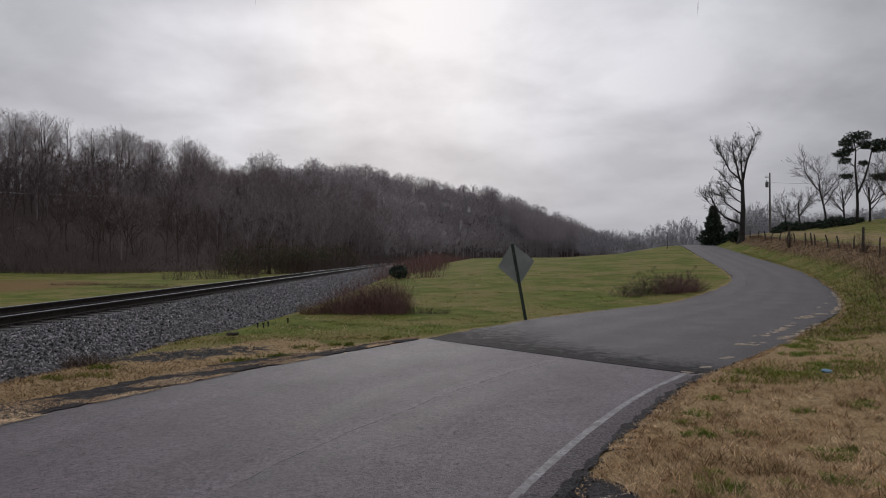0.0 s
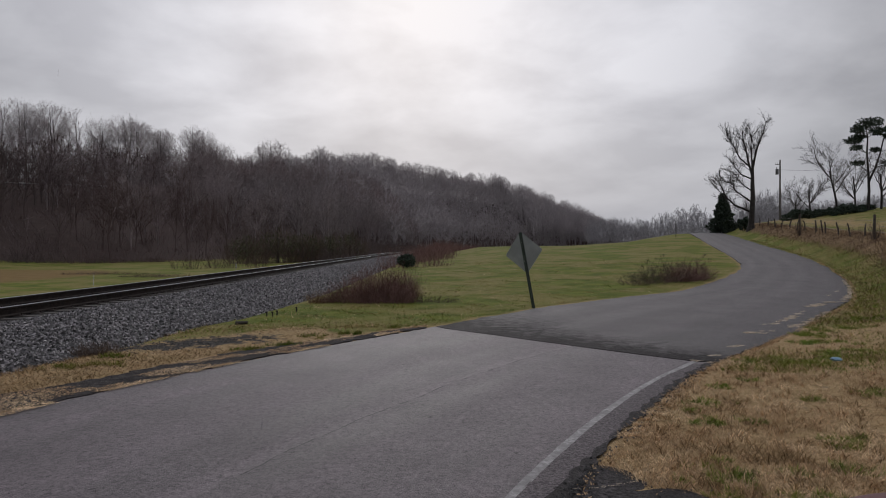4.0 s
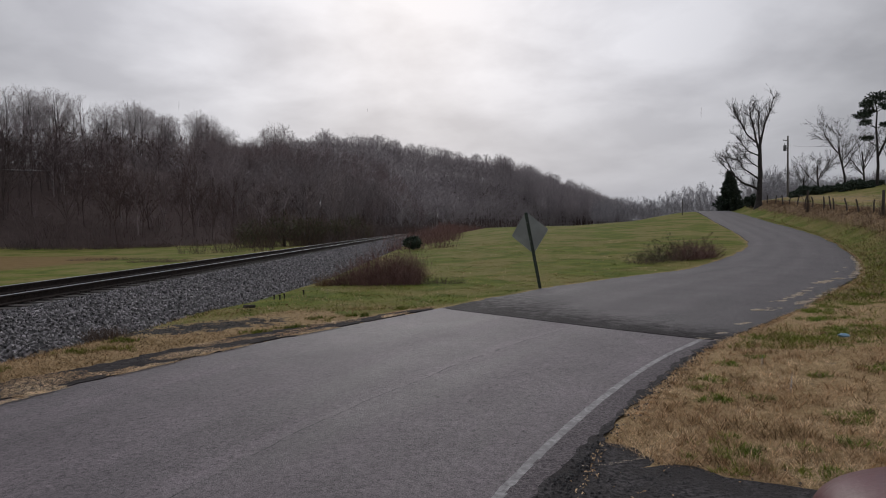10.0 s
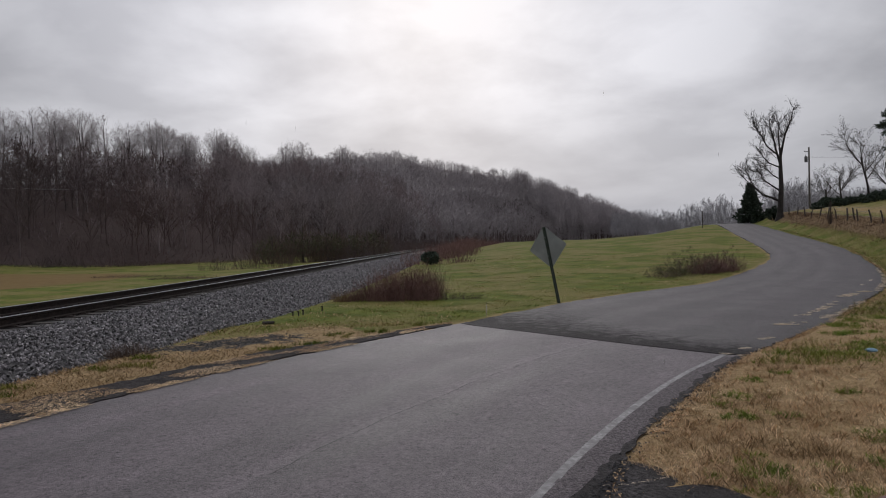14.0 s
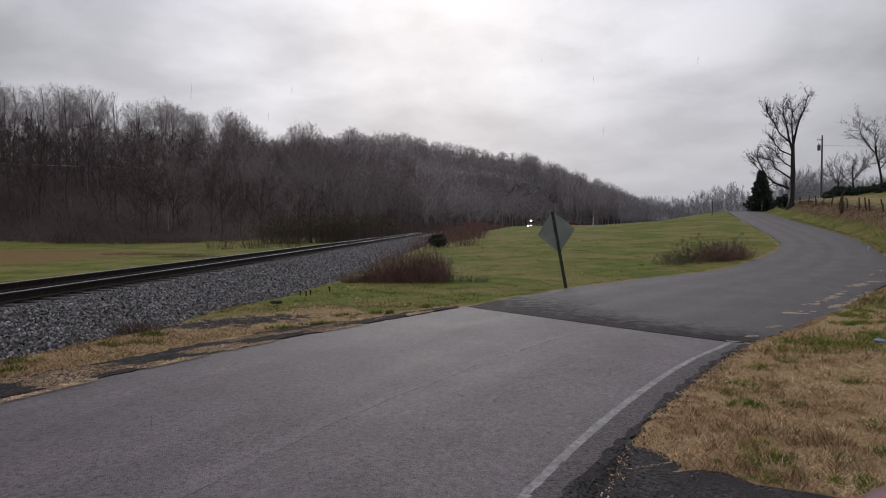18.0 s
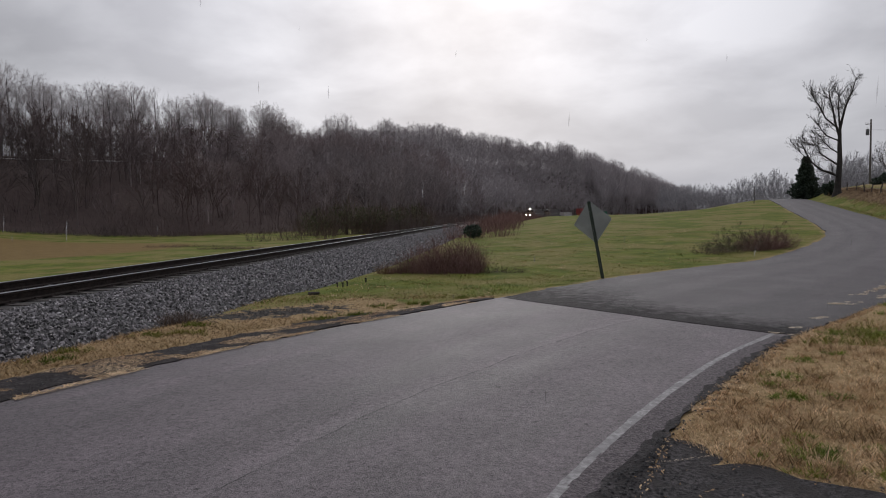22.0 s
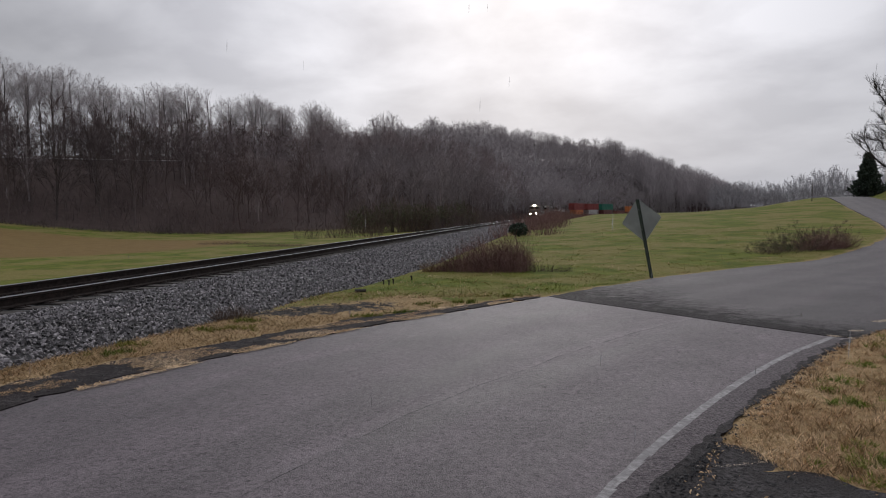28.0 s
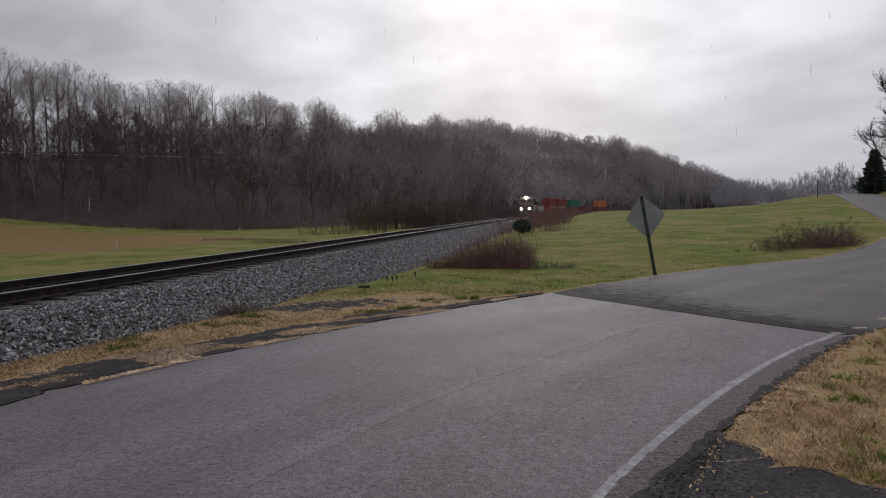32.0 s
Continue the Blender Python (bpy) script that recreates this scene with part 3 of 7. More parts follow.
    return h.reshape(shape), {n: v.reshape(shape) for n, v in zones.items()}


def height(x, y):
    return float(terrain(np.array([x]), np.array([y]))[0][0])


def lines_of(lo, hi, a, b, fine_step, grow, most, mid):
    """Grid lines: even between a and b, then wider by the factor grow, up to most metres within mid of the middle, and on to lo and hi."""
    out = list(np.arange(a, b + 1e-6, fine_step))
    for sign, end in ((1, hi), (-1, lo)):
        p, step, side = (b if sign > 0 else a), fine_step, []
        while (end - p) * sign > 0:
            step = min(step * grow, most) if abs(p) < mid else step * 1.6
            p += sign * step
            side.append(p)
        out += side
    return np.array(sorted(out))


def build_ground():
    xs, ys = lines_of(-3000, 3000, -11, 18, 0.25, 1.045, 6.0, 260), lines_of(-3000, 3000, 2, 30, 0.25, 1.045, 6.0, 560)
    gx, gy = np.meshgrid(xs, ys)
    h, zones = terrain(gx, gy)
    far = smooth01(600, 1500, np.hypot(gx, gy))
    h = h * (1 - far) + 0 * far
    v = np.stack([gx, gy, h], -1).reshape(-1, 3)
    n = len(xs)
    i = np.arange(n - 1)
    a = (np.arange(len(ys) - 1)[:, None] * n + i[None]).ravel()
    me = mesh_from("ground", v, np.stack([a, a + 1, a + n + 1, a + n], 1), True)
    for name, z in zones.items():
        at = me.attributes.new(name, "FLOAT", "POINT")
        at.data.foreach_set("value", z.ravel().astype(np.float32))
    return tagged(part("ground", me, GROUND), "winter grass field with dry verges and wooded slopes", "ground", kind="structure")


build_ground()


def strip(stations, across, lift, edge=0.0, seed=0):
    """A ribbon along road stations between two fractions of its width (0 left edge, 1 right edge), with a frayed edge and a skirt."""
    rng = np.random.default_rng(seed)
    s = np.asarray(stations)
    L_, R_ = s[:, :2], s[:, 2:4]
    cols = []
    m = len(across)
    for j, f in enumerate(across):
        p = L_ + (R_ - L_) * f
        if edge and j in (0, m - 1):
            d = (R_ - L_) / np.linalg.norm(R_ - L_, axis=1)[:, None]
            q = rng.normal(0, edge, len(s)) + np.convolve(rng.normal(0, edge * 1.6, len(s) + 8), np.ones(9) / 3, "valid")
            p = p + d * q[:, None]
        crown = 0.035 * (1 - (2 * f - 1) ** 2)
        cols.append(np.column_stack([p, s[:, 4] + lift + crown]))
    first, last = cols[0].copy(), cols[-1].copy()
    first[:, 2] -= 0.09; last[:, 2] -= 0.09
    cols = [first] + cols + [last]
    v = np.stack(cols, 1).reshape(-1, 3)
    m = len(cols)
    a = (np.arange(len(s) - 1)[:, None] * m + np.arange(m - 1)[None]).ravel()
    return v, np.stack([a, a + 1, a + m + 1, a + m], 1)


def road_coords(me, rows):
    """Gives each vertex its place across (0 to 1) and along (metres) the road."""
    fr = np.array([0] + FR + [1], np.float32)
    for name, val in (("across", np.tile(fr, rows)), ("along", np.repeat(np.arange(rows) * 0.2, len(fr)))):
        at = me.attributes.new(name, "FLOAT", "POINT")
        at.data.foreach_set("value", val.astype(np.float32))
    return me


FR = [0, 0.06, 0.15, 0.3, 0.5, 0.7, 0.85, 0.94, 1]
fine = resample(ROAD, 0.2)
seam_at = int(np.argmin(np.hypot(fine[:, 0] + 0.3, fine[:, 1] - 12.6)))     # where the seam meets the left edge
seam_right = int(np.argmin(np.hypot(fine[:, 2] - 3.45, fine[:, 3] - 8.8)))   # and the right edge
v, f = strip(fine[: seam_at + 2], FR, 0.0, 0.02, 1)
tagged(part("road", road_coords(mesh_from("road", v, f), seam_at + 2), ASPHALT_OLD), "worn grey asphalt country road with faint tyre tracks", "road", kind="structure")


def resurfaced():
    """The newer layer begins on a slanting seam: rows near it shift along the road with the place across it."""
    s = fine[seam_right:]
    v, f = strip(s, FR, 0.007, 0.03, 2)
    m = len(FR) + 2
    grid = v.reshape(len(s), m, 3)
    out = grid.copy()
    gap = seam_at - seam_right
    rows = np.arange(len(s), dtype=float)
    fr = [0] + FR + [1]
    for j in range(m):
        start = gap * (1 - fr[j]) ** 1.15
        k = start + rows * (len(s) - 1 - start) / (len(s) - 1)
        for c in range(3):
            out[:, j, c] = np.interp(k, rows, grid[:, j, c])
    low = out[:1].copy()
    low[:, :, 2] -= 0.05
    v = np.concatenate([low, out]).reshape(-1, 3)
    a = (np.arange(len(s))[:, None] * m + np.arange(m - 1)[None]).ravel()
    me = road_coords(mesh_from("road_resurfaced", v, np.stack([a, a + 1, a + m + 1, a + m], 1)), len(s) + 1)
    beyond = (np.maximum(np.arange(len(s) + 1) - 1, 0) * 0.2)[:, None]
    reach = np.interp(np.array(fr), [0, 0.25, 0.6, 1.0], [4.2, 3.0, 1.9, 1.4])[None]
    at = me.attributes.new("fresh", "FLOAT", "POINT")
    at.data.foreach_set("value", np.clip(1 - beyond / reach, 0, 1).ravel().astype(np.float32))
    return me


tagged(part("road_resurfaced", resurfaced(), ASPHALT_NEW), "darker resurfaced asphalt road winding uphill", "road", kind="structure")


def road_top(x, y):
    """Height of the paved surface."""
    p = np.array([x, y])
    a, d = fine[:, :2], fine[:, 2:4] - fine[:, :2]
    t = ((p - a) * d).sum(1) / (d * d).sum(1)
    gap = np.hypot(*(a + d * np.clip(t, -0.3, 1.3)[:, None] - p).T)
    i = int(np.argmin(gap))
    t = float(np.clip(t[i], 0, 1))
    crown = [0.035 * (1 - (2 * q - 1) ** 2) for q in FR]
    return fine[i, 4] + float(np.interp(t, FR, crown))


def paved_height(x, y):
    """Heights of the paved surface at arrays x, y."""
    out = np.zeros(len(x))
    a, d = fine[:, :2], fine[:, 2:4] - fine[:, :2]
    for k in range(0, len(x), 1024):
        c = slice(k, k + 1024)
        p = np.stack([x[c], y[c]], 1)[:, None]
        t = ((p - a) * d).sum(2) / (d * d).sum(1)
        off = a + d * np.clip(t, -0.3, 1.3)[:, :, None] - p
        i = np.argmin((off ** 2).sum(2), 1)
        t = np.clip(t[np.arange(len(i)), i], 0, 1)
        out[c] = fine[i, 4] + np.interp(t, FR, [0.035 * (1 - (2 * q - 1) ** 2) for q in FR])
    return out


def ribbon(points, width, lift, top=None):
    """A flat band along points, on the paved surface, 4 mm thick."""
    p = np.array(points, float)
    t = np.gradient(p, axis=0)
    n = np.stack([t[:, 1], -t[:, 0]], 1) / np.linalg.norm(t, axis=1)[:, None]
    w = width if np.ndim(width) else np.full(len(p), width)
    a, b = p - n * w[:, None] / 2, p + n * w[:, None] / 2
    top = top or road_top
    va = np.array([(x, y, top(x, y) + lift) for x, y in a])
    vb = np.array([(x, y, top(x, y) + lift) for x, y in b])
    lo_a, lo_b = va - (0, 0, 0.008), vb - (0, 0, 0.008)
    v = np.stack([lo_a, va, vb, lo_b], 1).reshape(-1, 3)
    k = (np.arange(len(p) - 1)[:, None] * 4 + np.arange(3)[None]).ravel()
    return v, np.stack([k, k + 1, k + 5, k + 4], 1)


def curve_through(points, step):
    rows = np.array([(x, y, x, y, 0) for x, y in points], float)
    return resample(rows, step)[:, :2]


line = curve_through([(-1.15, -20), (-1.05, -3), (-0.75, 1), (-0.3, 2.5), (0.17, 3.68), (0.55, 4.5), (1.07, 5.5), (1.70, 6.6), (2.45, 7.75), (3.36, 8.93)], 0.12)
rng = np.random.default_rng(5)
v, f = ribbon(line, 0.070 + rng.normal(0, 0.005, len(line)), 0.003)
tagged(part("edge_line", mesh_from("edge_line", v, f), LINE_PAINT), "worn white painted edge line on asphalt", "road marking", kind="structure")


def frayed_patch(name, outline, z, mat, label, category, n_edge=10, rough=0.03, seed=0, thick=0.06):
    """A thin slab with a ragged outline."""
    rng = np.random.default_rng(seed)
    pts = []
    for i, p in enumerate(outline):
        q = outline[(i + 1) % len(outline)]
        k = max(1, int(math.dist(p, q) / 0.12)) if n_edge else 1
        for j in range(k):
            t = j / k
            pts.append((p[0] + (q[0] - p[0]) * t + rng.normal(0, rough), p[1] + (q[1] - p[1]) * t + rng.normal(0, rough)))
    bm = nb()
    vs = [bm.verts.new((x, y, z)) for x, y in pts]
    face = bm.faces.new(vs)
    if face.normal.z < 0:
        face.normal_flip()
    r = bmesh.ops.extrude_face_region(bm, geom=[face])
    bmesh.ops.translate(bm, vec=(0, 0, -thick), verts=[g for g in r["geom"] if isinstance(g, bmesh.types.BMVert)])
    bmesh.ops.recalc_face_normals(bm, faces=bm.faces)
    bmesh.ops.triangulate(bm, faces=bm.faces)
    return tagged(part(name, bm, mat), label, category, kind="structure")


frayed_patch("driveway", [(0.12, 3.3), (0.40, 3.74), (0.62, 4.10), (0.82, 4.10), (0.99, 4.20), (1.25, 4.28), (1.43, 4.32), (1.54, 4.29), (1.62, 4.2), (1.70, 4.1), (1.84, 4.02), (2.1, 3.92), (2.8, 3.7), (4.5, 3.3), (7, 2.8), (7, -9), (-1.3, -9), (-1.3, -0.5), (-0.72, 1.95)],
             0.007, ASPHALT_DARK, "dark broken asphalt driveway with a frayed grassy edge", "driveway", rough=0.012, seed=3)
frayed_patch("driveway_apron", [(0.40, 3.75), (0.56, 4.1), (0.70, 4.35), (0.88, 4.68), (1.02, 4.82), (1.19, 4.74), (1.28, 4.64), (1.28, 4.5), (1.35, 4.44), (1.27, 4.33), (1.12, 4.24), (0.95, 4.15), (0.80, 3.98), (0.62, 3.68)],
             0.004, ASPHALT_DARK, "crumbled dark asphalt scrap beside the road edge", "driveway", rough=0.010, seed=4)
frayed_patch("old_shoulder", [(-4.8, 5.0), (-4.5, 6.0), (-3.95, 7.0), (-2.95, 8.9), (-1.7, 10.75), (-0.5, 12.5), (-0.75, 12.55), (-1.95, 11.15), (-2.75, 10.3), (-3.4, 9.45), (-3.92, 8.54), (-4.33, 7.70), (-4.78, 7.13), (-5.1, 6.54), (-5.3, 5.94), (-5.52, 5.46), (-5.8, 4.4), (-5.9, -10), (-5.05, -10), (-4.98, 2)],
             0.012, ASPHALT_CRUMBLED, "crumbling dark asphalt shoulder strewn with dead grass", "road", rough=0.04, seed=6)
margin = fine[(fine[:, 3] > 1.0) & (fine[:, 3] < 8.7)]
m_in = np.array([line[np.argmin(np.hypot(line[:, 0] - q[2], line[:, 1] - q[3]))] for q in margin])
mid_ = m_in * 0.48 + margin[:, 2:4] * 0.52
wide = np.linalg.norm(margin[:, 2:4] - m_in, axis=1)
v, f = ribbon(mid_[::2], np.clip(wide[::2] * 0.84 * (1 + 0.04 * np.sin(np.arange(len(mid_[::2])) * 1.9) + 0.03 * np.sin(np.arange(len(mid_[::2])) * 0.77)), 0.02, 1), 0.002)
tagged(part("road_margin", mesh_from("road_margin", v, f), material("asphalt_margin", (0.046, 0.038, 0.042), (0.180, 0.151, 0.162), 45, 0.75, 0.9, 70, spec=0.3)), "darker asphalt margin outside the edge line", "road", kind="structure")
# dark ribbon for the crumbled asphalt and the painted-in shadow line of its step
rng = np.random.default_rng(19)
crumble = resample(ROAD, 0.05)
crumble = crumble[(crumble[:, 3] > 4.3) & (crumble[:, 3] < 12)]
across_ = (crumble[:, 2:4] - crumble[:, :2]) / np.linalg.norm(crumble[:, 2:4] - crumble[:, :2], axis=1)[:, None]
v, f = ribbon(crumble[:, 2:4] - across_ * 0.02, np.clip(0.075 + np.convolve(rng.normal(0, 0.045, len(crumble) + 2), np.ones(3) / 2, "valid"), 0.02, 0.16), 0.005)
tagged(part("broken_edge_shadow", mesh_from("broken_edge_shadow", v, f), ASPHALT_DARK), "dark crumbling broken edge of the asphalt, its shadow line painted in", "road", kind="structure")

# ---- ballast and railway ----


def ballast_profile(s):
    """Offset to the right of the centre line and height, across the bed."""
    z = float(np.interp(s, RAIL_Z[:, 0], RAIL_Z[:, 1]))
    t = toe(s)
    foot = float(ballast_foot(s))
    return [(-5.0, z - 1.6), (-1.95, z - 0.26), (-1.45, z - 0.215), (0, z - 0.215), (1.4, z - 0.205), (1.95, z - 0.24), (1.95 + (t - 1.95) * 0.5, z - 0.24 + (foot - z + 0.24) * 0.47), (t, foot), (t + 0.6, foot - 0.35)]


def on_track(s, off):
    x, y, z, a = track(s)
    return x + off * math.cos(a), y - off * math.sin(a)


def build_ballast():
    v, m = [], 9
    ss = list(np.arange(-60, 90, 1.0)) + list(np.arange(90, 560, 4.0))
    for s in ss:
        for off, z in ballast_profile(s):
            v.append((*on_track(s, off), z))
    v = np.array(v)
    v[:, 2] += 0.01 * wave(v[:, 0], v[:, 1], 2.3)
    a = (np.arange(len(ss) - 1)[:, None] * m + np.arange(m - 1)[None]).ravel()
    bed = tagged(part("ballast_bed", mesh_from("ballast_bed", v, np.stack([a, a + 1, a + m + 1, a + m], 1), True), BALLAST_BED), "crushed stone railway ballast embankment, coloured dark for shade between stones", "ballast", kind="structure")
    # loose stones over its near face
    rng = np.random.default_rng(11)
    n = 48000
    s = 3.0 + 75 * rng.random(n) ** 1.9
    tt = toe(s)
    off = 1.28 + (tt + 0.05 + 0.12 * np.sin(s * 3.1) * np.sin(s * 1.3) - 1.28) * rng.random(n)
    strayed = (rng.random(n) < 0.05) & (s < 22)
    off[strayed] = tt[strayed] + np.abs(rng.normal(0, 0.35, strayed.sum()))
    inner = rng.random(n) < 0.09
    off[inner] = rng.uniform(-1.3, 0.6, inner.sum())
    rz = np.interp(s, RAIL_Z[:, 0], RAIL_Z[:, 1])
    foot = ballast_foot(s)
    mid = 1.95 + (tt - 1.95) * 0.5
    zm = rz - 0.24 + (foot - rz + 0.24) * 0.47
    z = np.where(off < 1.4, rz - 0.215, np.where(off < 1.95, rz - 0.205 - 0.065 * (off - 1.4), np.where(off < mid, rz - 0.24 + (zm - rz + 0.24) * (off - 1.95) / (mid - 1.95), np.maximum(zm + (foot - zm) * (off - mid) / (tt - mid), foot - 0.02))))
    z += 0.01 * wave(TRACK_X + off, s, 2.3)
    base = np.array([(1, 0, 0), (0, 1, 0), (-1, 0, 0), (0, -1, 0), (0, 0, 1), (0, 0, -1)], float)
    faces = np.array([(0, 1, 4), (1, 2, 4), (2, 3, 4), (3, 0, 4), (1, 0, 5), (2, 1, 5), (3, 2, 5), (0, 3, 5)])
    size = rng.uniform(0.019, 0.044, n)[:, None, None] * (1 + 0.6 * smooth01(15, 70, s))[:, None, None]
    shape = (base[None] + rng.normal(0, 0.22, (n, 6, 3))) * rng.uniform(0.55, 1.0, (n, 1, 3)) * size
    q = rng.normal(size=(n, 4)); q /= np.linalg.norm(q, axis=1)[:, None]
    w, x, y, zz = q.T
    R = np.stack([1 - 2 * (y * y + zz * zz), 2 * (x * y - w * zz), 2 * (x * zz + w * y), 2 * (x * y + w * zz), 1 - 2 * (x * x + zz * zz), 2 * (y * zz - w * x), 2 * (x * zz - w * y), 2 * (y * zz + w * x), 1 - 2 * (x * x + y * y)], 1).reshape(n, 3, 3)
    v = np.einsum("nij,nkj->nki", R, shape) + np.stack([TRACK_X + off, s, z + 0.018], 1)[:, None]
    f = (faces[None] + 6 * np.arange(n)[:, None, None]).reshape(-1, 3)
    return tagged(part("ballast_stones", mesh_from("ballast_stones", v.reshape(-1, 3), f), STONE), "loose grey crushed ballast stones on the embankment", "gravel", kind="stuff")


build_ballast()


def build_railway():
    line = thing("railway_track", "single railway line with worn steel rails on dark wooden ties", "railway track", kind="structure")
    ss = list(np.arange(-60, 180, 4.0)) + list(np.arange(180, 560, 5.0))
    prof = [(-0.07, -0.172), (-0.07, -0.155), (-0.012, -0.135), (-0.012, -0.05), (-0.036, -0.04), (-0.036, -0.008), (0.036, -0.008), (0.036, -0.04), (0.012, -0.05), (0.012, -0.135), (0.07, -0.155), (0.07, -0.172)]
    head = [(-0.024, -0.0075), (-0.022, 0.002), (0.022, 0.002), (0.024, -0.0075)]
    for side in (-0.755, 0.755):
        made = None
        for name, pr, mat, lab in (("rail", prof, RAIL_STEEL, "rusty brown steel rail"), ("running_surface", head, RAIL_HEAD, "polished bright rail head")):
            v = [(*on_track(s, side + o), track(s)[2] + dz) for s in ss for o, dz in pr]
            m = len(pr)
            a = (np.arange(len(ss) - 1)[:, None] * m + np.arange(m - 1)[None]).ravel()
            made = part(name, mesh_from(name, v, np.stack([a, a + 1, a + m + 1, a + m], 1)), mat, made or line, lab)
    # ties: a shared mesh near by, one joined part further off
    bm = nb(); box(bm, -1.3, 1.3, -0.115, 0.115, -0.17, 0.0, 0.012)
    tie = bpy.data.meshes.new("tie"); bm.to_mesh(tie); bm.free(); tie.materials.append(TIE_WOOD)
    rng = np.random.default_rng(3)
    bm = nb()
    for side in (-0.755, 0.755):
        box(bm, side - 0.17, side + 0.17, -0.09, 0.09, 0.0, 0.012)
        for k in (-0.11, 0.11):
            rod(bm, (side + k, 0.04, 0.01), (side + k, 0.04, 0.04), 0.016, n=5)
    plates = bpy.data.meshes.new("tie_plates"); bm.to_mesh(plates); bm.free(); plates.materials.append(RAIL_STEEL)
    for i in range(290):
        s = -6 + 0.52 * i
        x, y, z, a = track(s)
        o = part("tie", tie, None, line)
        o.matrix_basis = pose(x + rng.normal(0, 0.03), y, z - 0.185, 0, 0, -math.degrees(a) + rng.normal(0, 0.6))
        if i < 60:
            p = part("tie_plate", plates, None, o)
    v, f = [], []
    cube = np.array([(a, b, c) for a in (-1.3, 1.3) for b in (-0.115, 0.115) for c in (-0.15, 0.0)])
    quad = np.array([(0, 1, 3, 2), (4, 6, 7, 5), (0, 4, 5, 1), (2, 3, 7, 6), (0, 2, 6, 4), (1, 5, 7, 3)])
    for i, s in enumerate(np.arange(145.5, 420, 0.55)):
        x, y, z, a = track(s)
        c, d = math.cos(a), math.sin(a)
        v.append(np.stack([x + cube[:, 0] * c + cube[:, 1] * d, y - cube[:, 0] * d + cube[:, 1] * c, z - 0.185 + cube[:, 2]], 1))
        f.append(quad + 8 * i)
    tagged(part("far_ties", mesh_from("far_ties", np.concatenate(v), np.concatenate(f)), TIE_WOOD, line), kind="stuff")


build_railway()

# ---- trees ----


def norm(v):
    return v / (np.linalg.norm(v) + 1e-9)


def limb(out, rng, p, d, length, r, level, top, n, gnarl, up, kids, start=0.3, taper=0.8, angle=(0.6, 1.0), shrink=(0.38, 0.6)):
    """Grows one limb and, from it, its branches; out takes (p, q, r at p, r at q, level)."""
    step = length / n
    for i in range(n):
        d = norm(d + rng.normal(0, gnarl, 3) + np.array([0, 0, up]))
        q = p + d * step
        ra, rb = r * (1 - taper * i / n), r * (1 - taper * (i + 1) / n)
        out.append((p, q, ra, rb, level))
        if level < top and (i + 1) / n > start:
            k = kids[level]
            for _ in range(int(k) + (rng.random() < k % 1)):
                side = norm(np.cross(d, rng.normal(0, 1, 3)))
                t = rng.uniform(*angle)
                e = norm(d * math.cos(t) + side * math.sin(t) + np.array([0, 0, 0.15]))
                m = p + (q - p) * rng.random()
                limb(out, rng, m, e, length * rng.uniform(*shrink) * (1.15 - 0.45 * i / n), max(rb * 0.5, 0.008), level + 1, top, max(2, n - 2 - level // 2), gnarl * 1.25, up * 0.8, kids, 0.2, taper, angle, shrink)
        p = q


def tubes(segs, sides):
    """Tapered tubes for segments, all with the same number of sides."""
    P, Q = np.array([s[0] for s in segs]), np.array([s[1] for s in segs])
    ra, rb = np.array([s[2] for s in segs]), np.array([s[3] for s in segs])
    d = Q - P
    d /= np.linalg.norm(d, axis=1)[:, None] + 1e-9
    ref = np.where(np.abs(d[:, 2:]) < 0.9, np.array([[0, 0, 1.0]]), np.array([[1.0, 0, 0]]))
    u = np.cross(d, ref); u /= np.linalg.norm(u, axis=1)[:, None]
    w = np.cross(d, u)
    a = np.arange(sides) * 2 * math.pi / sides
    ring = u[:, None] * np.cos(a)[None, :, None] + w[:, None] * np.sin(a)[None, :, None]
    v = np.stack([P[:, None] + ring * ra[:, None, None], Q[:, None] + ring * rb[:, None, None]], 1)
    n = len(segs)
    j = np.arange(sides); k = (j + 1) % sides
    f = np.stack([j, k, sides + k, sides + j], 1)[None] + (2 * sides * np.arange(n))[:, None, None]
    return v.reshape(-1, 3), f.reshape(-1, 4)


def joined(pieces):
    v, f, base = [], [], 0
    for a, b in pieces:
        v.append(a); f.append(b + base); base += len(a)
    return np.concatenate(v), np.concatenate(f)


def tri(v, f):
    """Quads to triangles."""
    return v, np.concatenate([f[:, [0, 1, 2]], f[:, [0, 2, 3]]])


def cones(P, Q, r):
    """Three-sided twigs that run out to a point."""
    d = Q - P
    u = np.cross(d, np.array([0.31, 0.52, 0.79])); u /= np.linalg.norm(u, axis=1)[:, None] + 1e-9
    w = np.cross(d, u); w /= np.linalg.norm(w, axis=1)[:, None] + 1e-9
    r = np.broadcast_to(r, (len(P),))[:, None]
    v = np.stack([P + u * r, P + (-0.5 * u + 0.87 * w) * r, P + (-0.5 * u - 0.87 * w) * r, Q], 1)
    f = np.array([(0, 1, 3), (1, 2, 3), (2, 0, 3)])
    return v.reshape(-1, 3), (f[None] + 4 * np.arange(len(P))[:, None, None]).reshape(-1, 3)


def slivers(rng, P, Q, r):
    """The finest twigs: one narrow triangle each, turned at random."""
    d = Q - P
    u = np.cross(d, rng.normal(size=d.shape)); u /= np.linalg.norm(u, axis=1)[:, None] + 1e-9
    r = np.broadcast_to(r, (len(P),))[:, None]
    return np.stack([P + u * r, P - u * r, Q], 1).reshape(-1, 3), np.arange(3 * len(P)).reshape(-1, 3)


